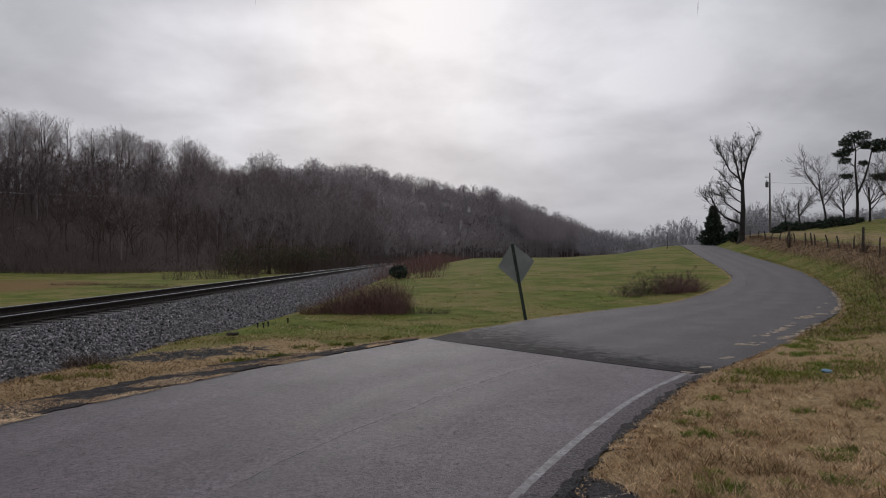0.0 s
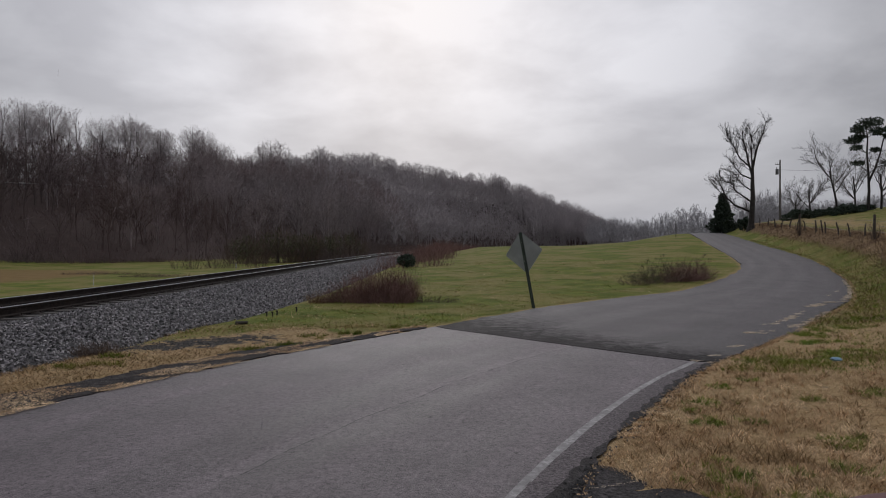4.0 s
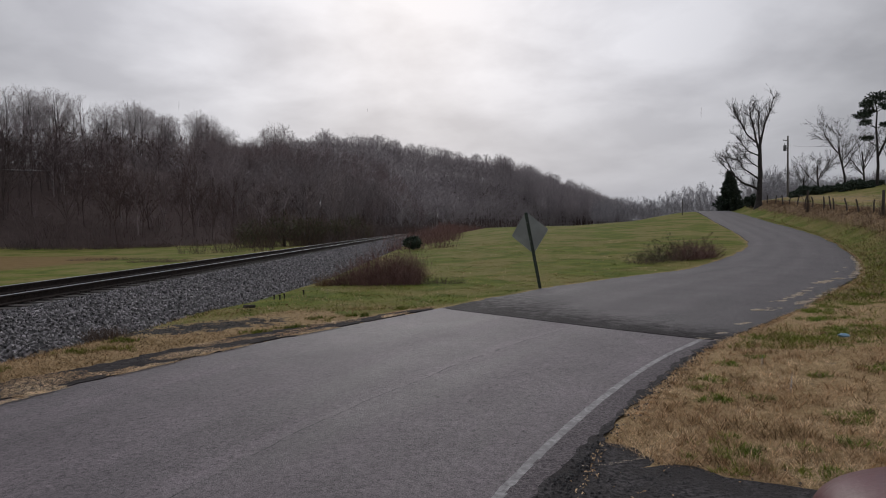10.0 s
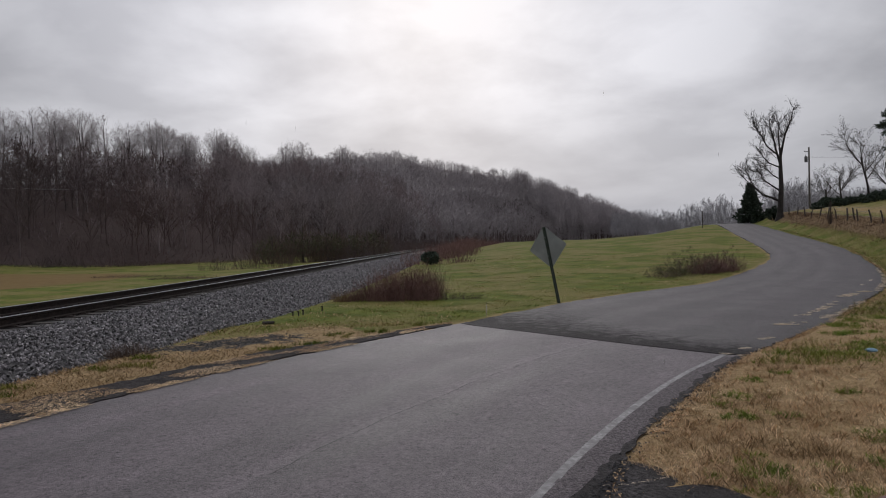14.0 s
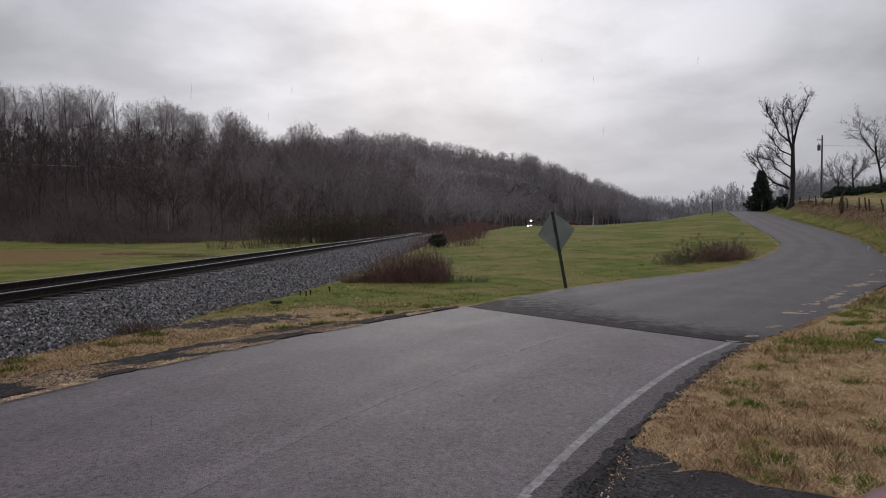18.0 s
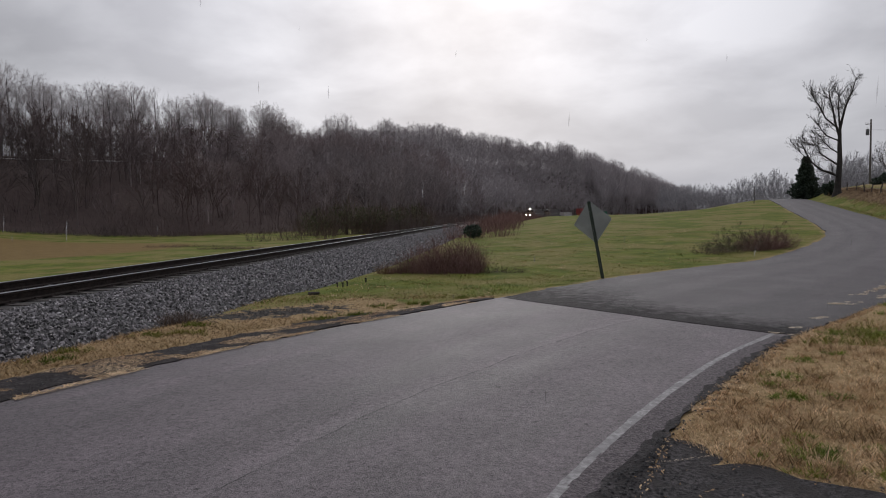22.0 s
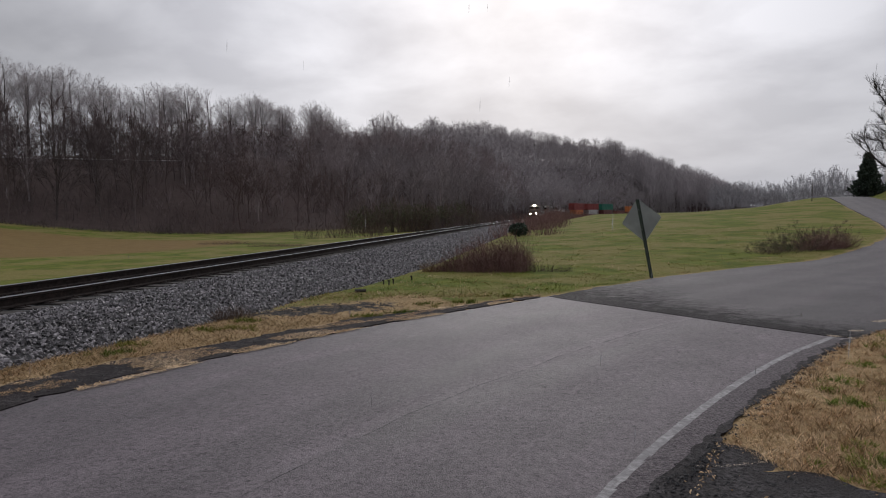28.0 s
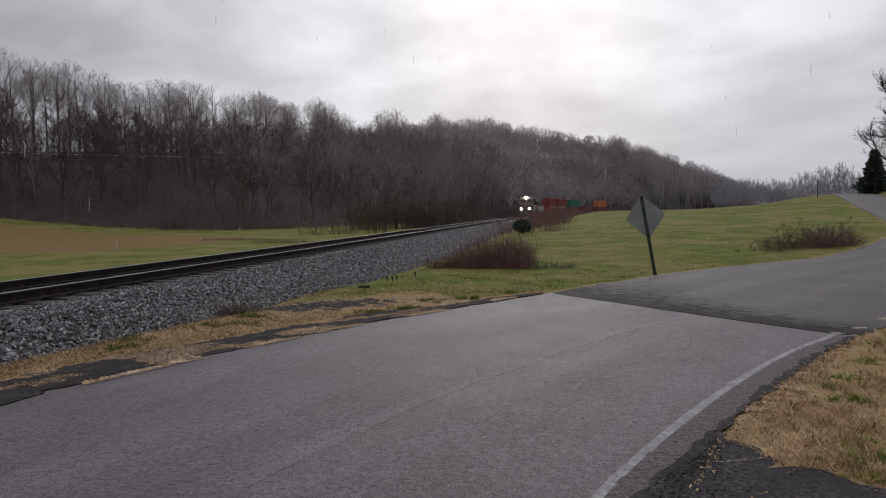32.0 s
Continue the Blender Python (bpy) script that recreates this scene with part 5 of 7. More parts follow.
def field_tree(label, az, d, h, spread, seed, trunk_r=0.16, fork=0.4, top=4, dead=False):
    """A spreading bare tree standing free on the pasture."""
    rng = np.random.default_rng(seed)
    x, y = d * math.sin(radians(az)), d * math.cos(radians(az))
    t = thing("bare_tree", label, "tree", "bare trees on the pasture ridge", at=(x, y, height(x, y) - 0.1), turn=rng.uniform(0, 360))
    segs = []
    limb(segs, rng, np.zeros(3), np.array([0, 0, 1.0]), h * (fork + 0.25), trunk_r, 0, 0, 6, 0.06, 0.05, (0,), taper=0.4)
    for k in range(7):
        a = k * 6.283 / 7 * 1.6 + rng.normal(0, 0.3)
        z = h * fork * rng.uniform(0.8, 1.5)
        i = min(5, int(z / (h * (fork + 0.25)) * 6))
        p = segs[i][0]
        e = norm(np.array([math.cos(a) * spread, math.sin(a) * spread, rng.uniform(0.9, 1.5)]))
        limb(segs, rng, p, e, h * rng.uniform(0.42, 0.6), trunk_r * 0.5, 1, top, 5, 0.12, 0.03, (0, 1.9, 1.7, 1.3), 0.2, 0.85, (0.4, 0.9), (0.35, 0.55))
    zmax = max(q[1][2] for q in segs)
    segs = [(p * (1, 1, h / zmax), q * (1, 1, h / zmax), a, b, l) for p, q, a, b, l in segs]
    part("trunk", mesh_from("trunk", *tubes([q for q in segs if q[4] == 0], 7), True), BARK_DARK, t)
    crown = joined([tubes([q for q in segs if q[4] == 1], 4), tubes([(p, q, max(a * 0.7, 0.012), max(b * 0.7, 0.007), l) for p, q, a, b, l in segs if l > 1], 3)])
    part("crown", mesh_from("crown", *crown), BARK, t, "bare spreading branches")


field_tree("slender bare tree with a wide fan of branches", 30.6, 105, 12.2, 0.75, 41)
field_tree("low spreading bare tree on the pasture edge", 28.9, 108, 6.8, 1.3, 42, 0.13, 0.25)
field_tree("low spreading bare tree on the pasture edge", 27.9, 116, 5.8, 1.2, 43, 0.12, 0.25)
field_tree("crooked bare tree beside the pine", 31.8, 110, 8.0, 1.0, 44, 0.14, 0.3)
field_tree("crooked bare tree beside the pine", 33.4, 104, 8.4, 1.0, 45, 0.16, 0.3)
field_tree("bare tree at the pasture's end", 34.6, 100, 11.0, 0.9, 46, 0.16, 0.35)
field_tree("bare tree at the pasture's end", 35.8, 98, 10.0, 1.0, 47, 0.16, 0.35)


def pine():
    rng = np.random.default_rng(9)
    az, d = 32.6, 104
    x, y = d * math.sin(radians(az)), d * math.cos(radians(az))
    t = thing("pine_tree", "tall leaning pine with dark flat-topped needle clumps", "tree", at=(x, y, height(x, y) - 0.1), turn=-az)
    t.scale = (0.88, 0.88, 0.86)
    stems = [[(0, 0, 0), (0.1, 0, 3), (0.0, 0.1, 6), (-0.2, 0.1, 9), (-0.1, 0, 11.5), (-0.4, 0, 13.4)], [(0.05, 0, 4.6), (0.9, 0.2, 6.8), (1.5, 0.3, 9.0), (1.9, 0.2, 11.2), (2.9, 0, 12.4)]]
    bm = nb()
    for st, r in zip(stems, (0.24, 0.17)):
        for i in range(len(st) - 1):
            rod(bm, st[i], st[i + 1], r * (1 - i / 6.5), r * (1 - (i + 1) / 6.5), 7)
    ends = [(-0.4, 0, 13.6, 1.3, 0.8), (0.6, 0.3, 13.9, 1.2, 0.7), (-1.3, -0.3, 12.9, 1.0, 0.5), (-2.0, 0.2, 11.2, 1.2, 0.45), (-1.2, 0.6, 11.9, 0.9, 0.45), (2.2, 0.3, 12.4, 1.3, 0.6), (3.4, 0, 12.5, 1.2, 0.55), (4.3, -0.2, 11.8, 0.8, 0.4), (1.0, -0.5, 12.3, 0.9, 0.5), (2.9, 0.5, 11.6, 0.9, 0.4), (-1.6, 0.4, 10.1, 0.8, 0.35), (0.9, 0.3, 9.6, 0.6, 0.3), (-1.4, 0, 7.6, 0.8, 0.3), (2.9, 0.2, 7.4, 1.0, 0.35), (3.8, 0, 6.9, 0.7, 0.3)]
    for q in ends:
        near = min((p for st in stems for p in st), key=lambda p: math.dist(p, (q[0] * 0.6, q[1], q[2] - 1.2)))
        rod(bm, near, q[:3], 0.06, 0.03, 5)
    part("trunk", bm, BARK_DARK, t)
    pieces = [leaf_cloud(rng, int(240 * q[3]), q[:3], (q[3] * 1.2, q[3] * 1.1, q[4] * 1.25), 0.26) for q in ends]
    part("crown", mesh_from("crown", *joined(pieces)), NEEDLES, t, "dark clumps of needles")


pine()

rng = np.random.default_rng(52)
for i in range(11):
    az = 27.3 + 5.2 * (i + rng.uniform(-0.3, 0.3)) / 10
    d = 101 + rng.uniform(-2, 4)
    x, y = d * math.sin(radians(az)), d * math.cos(radians(az))
    h = rng.uniform(0.4, 1.4) + (0.7 if i in (1, 8) else 0)
    evergreen("evergreen_shrub", "dark evergreen shrub along the pasture edge", x, y, h, rng.uniform(0.8, 1.5), 420, 0.30, "shrub", False)["group"] = "shrubs along the pasture edge"

# brush along the railway and the foot of the woods
rng = np.random.default_rng(61)
pieces = []
for i in range(230):
    s = 42 + 190 * rng.random() ** 1.2
    x, y = on_track(s, rng.uniform(4.6, 8.4) + (s - 44) * 0.018)
    seg = shrub(rng, 34, rng.uniform(0.7, 1.5), rng.uniform(0.7, 1.5), rng.uniform(1.1, 2.0) * (1 + 0.35 * (s > 90)), 0.013, 0.5, 2)
    v, f = slivers(rng, np.array([q[0] for q in seg]), np.array([q[1] for q in seg]), np.array([q[2] for q in seg]) * 1.3)
    pieces.append((v + (x, y, height(x, y)), f))
for i in range(150):
    t = rng.random()
    y = 70 + 85 * t
    x = -3.5 + 11.5 * t ** 1.2 + rng.normal(0, 1.2)
    seg = shrub(rng, 30, rng.uniform(0.8, 1.6), rng.uniform(0.8, 1.6), rng.uniform(1.2, 2.0), 0.015, 0.5, 2)
    v, f = slivers(rng, np.array([q[0] for q in seg]), np.array([q[1] for q in seg]), np.array([q[2] for q in seg]) * 1.3)
    pieces.append((v + (x, y, height(x, y)), f))
tagged(part("trackside_brush", mesh_from("trackside_brush", *joined(pieces)), BRUSH_RED), "leafless reddish brush along the railway", "brush", kind="stuff")
pieces = []
for i in range(420):
    y = 28 + 330 * rng.random() ** 1.4
    x = np.interp(y, FOOT[:, 0], FOOT[:, 1]) + rng.uniform(-14, 3)
    if x > np.interp(y, TR[:, 1], TR[:, 0]) - 6:
        continue
    seg = shrub(rng, 18, rng.uniform(1.0, 2.4), rng.uniform(1.0, 2.4), rng.uniform(1.6, 4.5), 0.022, 0.6, 3)
    v, f = slivers(rng, np.array([q[0] for q in seg]), np.array([q[1] for q in seg]), np.array([q[2] for q in seg]) * 1.3)
    pieces.append((v + (x, y, height(x, y)), f))
for i in range(260):
    s = 78 + 150 * rng.random() ** 1.1
    x, y = on_track(s, -rng.uniform(4.6, 11.0))
    seg = shrub(rng, 22, rng.uniform(0.9, 2.0), rng.uniform(0.9, 2.0), rng.uniform(1.6, 4.2), 0.02, 0.6, 4)
    v, f = slivers(rng, np.array([q[0] for q in seg]), np.array([q[1] for q in seg]), np.array([q[2] for q in seg]) * 1.3)
    pieces.append((v + (x, y, height(x, y)), f))
for i in range(90):
    y = 62 + 26 * rng.random()
    x = np.interp(y, FOOT[:, 0], FOOT[:, 1]) + rng.uniform(0.0, 2.5)
    seg = shrub(rng, 26, rng.uniform(0.8, 1.6), rng.uniform(0.5, 0.9), rng.uniform(0.5, 1.2), 0.012, 0.7, 3)
    v, f = slivers(rng, np.array([q[0] for q in seg]), np.array([q[1] for q in seg]), np.array([q[2] for q in seg]) * 1.5)
    pieces.append((v + (x, y, height(x, y)), f))
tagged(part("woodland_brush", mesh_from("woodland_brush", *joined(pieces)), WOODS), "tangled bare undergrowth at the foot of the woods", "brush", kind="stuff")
pieces, grey = [], []
for i in range(1500):
    y = 28 + 420 * rng.random() ** 1.7 if i % 2 else 30 + 190 * rng.random()
    fx, rx = np.interp(y, FOOT[:, 0], FOOT[:, 1]), np.interp(y, RIDGE[:, 0], RIDGE[:, 1])
    x = fx + (rx - fx) * (rng.uniform(0.02, 0.95) if i % 2 else rng.uniform(0.95, 1.35))
    if math.degrees(math.atan2(x, y)) < -52 or (i % 4 == 0 and y < 170):
        continue
    seg = shrub(rng, 14, rng.uniform(1.5, 3.0), rng.uniform(1.5, 3.0), rng.uniform(3.0, 7.0), 0.03, 0.5, 5)
    P, Q = np.array([q[0] for q in seg]), np.array([q[1] for q in seg])
    v, f = slivers(rng, P, Q, np.array([q[2] for q in seg]))
    # with distance more saplings get the colour paled for haze
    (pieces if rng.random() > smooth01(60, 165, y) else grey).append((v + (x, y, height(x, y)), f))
tagged(part("hazed_saplings", mesh_from("hazed_saplings", *joined(grey)), WOODS_HAZED), "bare saplings among the distant trees, paled for haze", "brush", kind="stuff")
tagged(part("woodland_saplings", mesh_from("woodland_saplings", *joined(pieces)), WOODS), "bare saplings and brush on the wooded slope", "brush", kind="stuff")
for x, y, n, rx, h in [(-22, 62, 90, 1.6, 2.0), (-19.5, 64, 80, 1.4, 2.2), (-24.5, 60, 60, 1.6, 1.5), (-27, 50, 420, 3.6, 0.36), (-21, 46, 420, 2.8, 0.4)]:
    place_shrub("bare_shrub", "thin leafless shrub on the field beyond the railway", x, y, shrub(rng, n, rx, 0.9, h, 0.012 if h > 1 else 0.006, 0.6 if h > 1 else 1.2, 3), BRUSH_BROWN, "shrub", "shrubs beyond the railway")
for x, y, h, r in [(-24.0, 76, 3.6, 2.4), (-21.0, 78.5, 4.6, 2.8), (-18.6, 81, 4.0, 2.4), (-16.0, 86, 3.8, 2.2), (-14.6, 94, 4.2, 2.4)]:
    t = evergreen("olive_shrub", "tangled olive-brown shrub at the edge of the woods", x, y, h, r, 520, 0.22, "shrub", False, mat=LEAF_OLIVE)
    part("branch_mass", mesh_from("branch_mass", *tubes(shrub(rng, 150, r, r * 0.9, h * 1.1, 0.02, 0.6, 5), 3)), BRUSH_BROWN, t, "bare brown stems")

# brambles on the roadside field
rng = np.random.default_rng(71)
for i, (x, y, rx, h, n) in enumerate([(7.0, 24.7, 0.55, 0.55, 60), (7.7, 25.2, 0.5, 0.8, 70), (8.4, 25.9, 0.7, 1.15, 100), (9.3, 26.5, 0.7, 0.95, 260), (10.0, 27.2, 0.75, 1.0, 260), (10.7, 27.9, 0.5, 0.7, 130)]):
    green = i < 3
    t = place_shrub("bramble_bush", "sparse bramble bush with a few withered green leaves" if green else "leafless reddish-brown bramble bush", x, y, shrub(rng, n, rx, 0.55, h, 0.0045, 1.1, 6, 1.0), BRUSH_BROWN if green else BRUSH_RED, "bush", "brambles in the roadside field", 40)
    p = rng.normal(0, 1, (26, 3)) * (rx * 0.5, 0.3, h * 0.25) + (0, 0, h * 0.5)
    at = p[rng.integers(26, size=320)] + rng.normal(0, 0.05, (320, 3))
    at[:, 2] = np.abs(at[:, 2]) + 0.03
    v, f = sprigs(rng, at, rng.normal(size=(320, 3)), 0.035)
    part("foliage", mesh_from("foliage", v, f), LEAF_OLIVE if green else BRUSH_BROWN, t, "withered leaves")

# ---- fence, pole, sign, barrier ----


def road_side(y, off):
    """A place off metres beyond the right edge of the road near y, measured across it."""
    i = int(np.argmin(np.abs(ROADS[:, 3] - y)))
    n = ROADS[i, 2:4] - ROADS[i, :2]
    n = n / np.linalg.norm(n)
    return ROADS[i, 2] + n[0] * off, ROADS[i, 3] + n[1] * off


def build_fence():
    rng = np.random.default_rng(81)
    fence = thing("pasture_fence", "old wire fence with crooked weathered wooden posts", "fence")
    tops = []
    # place along the road, height, thickness
    for y, h, r in [(22, 1.1, 0.05), (26, 1.2, 0.06), (30, 1.0, 0.05), (34.5, 1.2, 0.06), (38, 0.95, 0.05), (44.8, 0.85, 0.055), (47.7, 0.95, 0.06), (50.5, 1.0, 0.06), (55.1, 0.95, 0.07), (56.5, 1.1, 0.07), (57.9, 1.1, 0.07), (63, 1.0, 0.06), (66, 1.1, 0.07), (70.2, 1.0, 0.07), (74, 0.9, 0.06), (78.3, 1.05, 0.08), (83, 1.0, 0.07), (88, 1.0, 0.07)]:
        x, yy = road_side(y, 3.5 + rng.normal(0, 0.1))
        z = height(x, yy)
        bm = nb()
        rod(bm, (0, 0, -0.3), (rng.normal(0, 0.03), rng.normal(0, 0.03), h * 0.6), r, r * 0.93, 7)
        rod(bm, (0, 0, h * 0.55), (rng.normal(0, 0.05), rng.normal(0, 0.05), h), r * 0.95, r * 0.8, 7)
        o = part("post", bm, POST_WOOD, fence)
        o.matrix_basis = pose(x, yy, z, rng.normal(0, 3), rng.normal(0, 4), rng.uniform(0, 360))
        tops.append((x, yy, z))
    for k in (0.45, 0.8, 1.1):
        bm = nb()
        for a, b in zip(tops, tops[1:]):
            rod(bm, (a[0], a[1], a[2] + k), (b[0], b[1], b[2] + k), 0.006, n=4, caps=False)
        part("wire", bm, GREY_STEEL, fence, "thin rusty wire")


build_fence()
# posts standing apart and vines
rng = np.random.default_rng(83)
for y, off, h, r, lab in [(41.2, 3.3, 1.6, 0.15, "thick fence post wrapped in dead vines"), (60.5, 2.6, 2.0, 0.13, "tall weathered post wrapped in dead vines")]:
    x, yy = road_side(y, off)
    t = thing("fence_post", lab, "post", at=(x, yy, height(x, yy)))
    bm = nb(); rod(bm, (0, 0, -0.3), (0.03, 0, h), r * 0.6, r * 0.5, 8)
    part("post", bm, POST_WOOD, t)
    part("vine", mesh_from("vine", *tubes(shrub(rng, 60, 0.14, 0.14, h * 0.9, 0.008, 0.3, 2), 3)), BRUSH_BROWN, t, "dead brown vines")


def utility_pole():
    az, d = 26.8, 118
    x, y = d * math.sin(radians(az)), d * math.cos(radians(az))
    z = height(x, y)
    top = 1.65 + d * math.tan(radians(6.4)) - z
    t = thing("utility_pole", "grey wooden utility pole with a transformer can", "utility pole", at=(x, y, z), turn=-az)
    bm = nb(); rod(bm, (0, 0, -0.3), (0, 0, top), 0.17, 0.11, 10)
    part("pole", bm, POLE_WOOD, t)
    bm = nb(); rod(bm, (-0.42, 0, top - 2.35), (-0.42, 0, top - 1.5), 0.24, n=12); rod(bm, (-0.42, 0, top - 1.5), (-0.42, 0, top - 1.4), 0.24, 0.12, n=12)
    can = part("transformer", bm, GREY_STEEL, t, "grey transformer can")
    bm = nb(); rod(bm, (-0.5, 0, top - 1.4), (-0.5, 0, top - 1.15), 0.04, 0.03, 6)
    part("bushing", bm, GREY_STEEL, can)
    bm = nb(); box(bm, -0.7, 0.0, -0.05, 0.05, top - 0.75, top - 0.65)
    arm = part("bracket", bm, POLE_WOOD, t)
    for k in (-0.65, -0.4):
        bm = nb(); rod(bm, (k, 0, top - 0.65), (k, 0, top - 0.4), 0.045, 0.03, 6)
        part("insulator", bm, WHITE_PAINT, arm)
    bm = nb(); rod(bm, (0.05, 0, top - 1.6), (30, 18, top - 2.4), 0.012, n=4)
    part("cable", bm, RUBBER, t)


utility_pole()


def road_sign():
    base = Vector((2.08, 16.25, height(2.08, 16.25)))
    t = thing("road_sign", "leaning diamond road sign seen from its bare grey back", "road sign")
    t.matrix_basis = Matrix.Translation(base) @ pose(0, 0, 0, 0, 0, -6.7) @ pose(0, 0, 0, 0, -10, 0) @ pose(0, 0, 0, 0, 0, -30)
    # post: a flanged channel
    bm = nb()
    w = 0.03
    prof = [(-0.045, 0.0), (-0.022, 0.0), (-0.014, 0.028), (0.014, 0.028), (0.022, 0.0), (0.045, 0.0), (0.045, -0.004), (0.019, -0.004), (0.011, 0.024), (-0.011, 0.024), (-0.019, -0.004), (-0.045, -0.004)]
    lo = [bm.verts.new((x, -y - 0.006, -0.3)) for x, y in prof]
    hi = [bm.verts.new((x, -y - 0.006, 1.93)) for x, y in prof]
    for i in range(len(prof)):
        j = (i + 1) % len(prof)
        bm.faces.new((lo[i], lo[j], hi[j], hi[i]))
    bm.faces.new(hi)
    bmesh.ops.recalc_face_normals(bm, faces=bm.faces)
    part("post", bm, POST_STEEL, t, "dark green steel channel post")
    # plate with rounded corners
    bm = nb()
    s, r = 0.381, 0.045
    pts = []
    for cx, cz, a0 in ((s - r, s - r, 0), (-(s - r), s - r, 90), (-(s - r), -(s - r), 180), (s - r, -(s - r), 270)):
        for k in range(5):
            a = radians(a0 + 22.5 * k)
            pts.append((cx + r * math.cos(a), cz + r * math.sin(a)))
    c = math.cos(radians(45))
    f0 = bm.faces.new([bm.verts.new(((x - z) * c, 0.0, 1.42 + (x + z) * c)) for x, z in pts])
    g = bmesh.ops.extrude_face_region(bm, geom=[f0])
    bmesh.ops.translate(bm, vec=(0, 0.004, 0), verts=[q for q in g["geom"] if isinstance(q, bmesh.types.BMVert)])
    bmesh.ops.recalc_face_normals(bm, faces=bm.faces)
    plate = part("plate", bm, SIGN_METAL, t, "bare dull grey aluminium sheet")
    for z in (1.2, 1.68):
        bm = nb(); rod(bm, (0, -0.046, z), (0, -0.03, z), 0.011, n=6)
        part("bolt", bm, GALV, t)


road_sign()
# small posts: one on the field crest, one by the road crest
for az, d, h, nm, lab, mat in [(19.1, 92, 2.2, "marker_post", "thin dark marker post beside the road crest", POST_WOOD), (6.9, 88, 0.9, "stake", "thin pale stake on the field crest", WHITE_PAINT)]:
    x, y = d * math.sin(radians(az)), d * math.cos(radians(az))
    bm = nb(); rod(bm, (0, 0, -0.2), (0.01, 0, h * 0.5), 0.05, 0.045, 6); rod(bm, (0.01, 0, h * 0.5), (0.0, 0, h), 0.045, 0.04, 6)
    o = part(nm, bm, mat)
    o.matrix_basis = pose(x, y, height(x, y))
    tagged(o, lab, "post")


def barrier():
    """Pale roadside barrier high on the wooded hill."""
    t = thing("guardrail", "pale steel guardrail along a road on the hilltop", "guardrail")
    pts = []
    for az in np.arange(-48, -27, 1.2):
        d = 128.0
        for d in np.arange(110, 175, 2.0):
            x, y = d * math.sin(radians(az)), d * math.cos(radians(az))
            if height(x, y) > 1.0 + d * math.tan(radians(4.5)):
                break
        pts.append((x, y, 1.65 + d * math.tan(radians(4.5))))
    bm = nb()
    for a, b in zip(pts, pts[1:]):
        rod(bm, a, b, 0.10, n=6)
    part("rail", bm, PALE_RAIL, t)
    for p in pts:
        bm = nb(); box(bm, p[0] - 0.08, p[0] + 0.08, p[1] + 0.18, p[1] + 0.34, height(p[0], p[1]) - 0.2, p[2] + 0.1)
        part("post", bm, GREY_STEEL, t)


barrier()

# ---- grass ----


def blades(rng, x, y, z, length, width, tilt):
    """Bent blades: five vertices, three triangles each."""
    n = len(x)
    a, b = rng.uniform(0, 6.283, n), rng.uniform(0, 6.283, n)
    side = np.stack([np.cos(a), np.sin(a), np.zeros(n)], 1) * (width / 2)[:, None]
    out = np.stack([np.cos(b), np.sin(b), np.zeros(n)], 1)
    t1, t2 = tilt, np.clip(tilt * 1.5, 0, 1.55)
    p = np.stack([x, y, z - 0.008], 1)
    m = p + (out * np.sin(t1)[:, None] + np.array([0, 0, 1.0]) * np.cos(t1)[:, None]) * (length * 0.55)[:, None]
    e = m + (out * np.sin(t2)[:, None] + np.array([0, 0, 1.0]) * np.cos(t2)[:, None]) * (length * 0.45)[:, None]
    v = np.stack([p - side, p + side, m - side * 0.75, m + side * 0.75, e], 1).reshape(-1, 3)
    f = np.array([(0, 1, 2), (1, 3, 2), (2, 3, 4)])
    return v, (f[None] + 5 * np.arange(n)[:, None, None]).reshape(-1, 3)


def right_of(x, y):
    return beyond_edges(x, y)[:2]


def on_drive(x, y):
    edge = np.interp(x, [0.2, 0.6, 0.9, 1.06, 1.19, 1.30, 1.37, 1.43, 1.54, 1.62, 1.70, 1.84, 2.1, 2.8, 4.5, 7, 9], [3.5, 4.4, 4.70, 4.74, 4.62, 4.40, 4.31, 4.29, 4.28, 4.20, 4.13, 4.04, 3.93, 3.7, 3.3, 2.8, 2.5])
    return y < edge


def grass_patch(name, label, mat, seed, n, region, length, width, tilt):
    rng = np.random.default_rng(seed)
    x, y = region(rng, n)
    z, zones = terrain(x, y)
    keep = zones["soil"] < 0.3
    x, y, z = x[keep], y[keep], z[keep]
    k = len(x)
    v, f = blades(rng, x, y, z, rng.uniform(*length, k), rng.uniform(*width, k), rng.uniform(*tilt, k))
    return tagged(part(name, mesh_from(name, v, f), mat), label, "grass", kind="stuff")


def verge(rng, n):
    a = rng.uniform(-0.02, 0.85, n * 2)
    d = 4.0 + 15.0 * rng.random(n * 2) ** 1.5
    x, y = d * np.sin(a), d * np.cos(a)
    R, L_ = right_of(x, y)
    k = (R > 0.06) & ~on_drive(x, y) & (rng.random(n * 2) > 0.72 * smooth01(7.5, 11.5, y))
    return x[k][:n], y[k][:n]


def verge_beyond(rng, n):
    a = rng.uniform(0.2, 0.85, n * 2)
    d = 9.0 + 14.0 * rng.random(n * 2) ** 1.3
    x, y = d * np.sin(a), d * np.cos(a)
    R, _ = right_of(x, y)
    k = (R > 0.25) & (y > 7) & (np.sin(x * 2.1 + np.sin(y * 1.7)) + np.sin(y * 1.5 + 1.0) > rng.uniform(-1.2, 0.8, n * 2))
    return x[k][:n], y[k][:n]


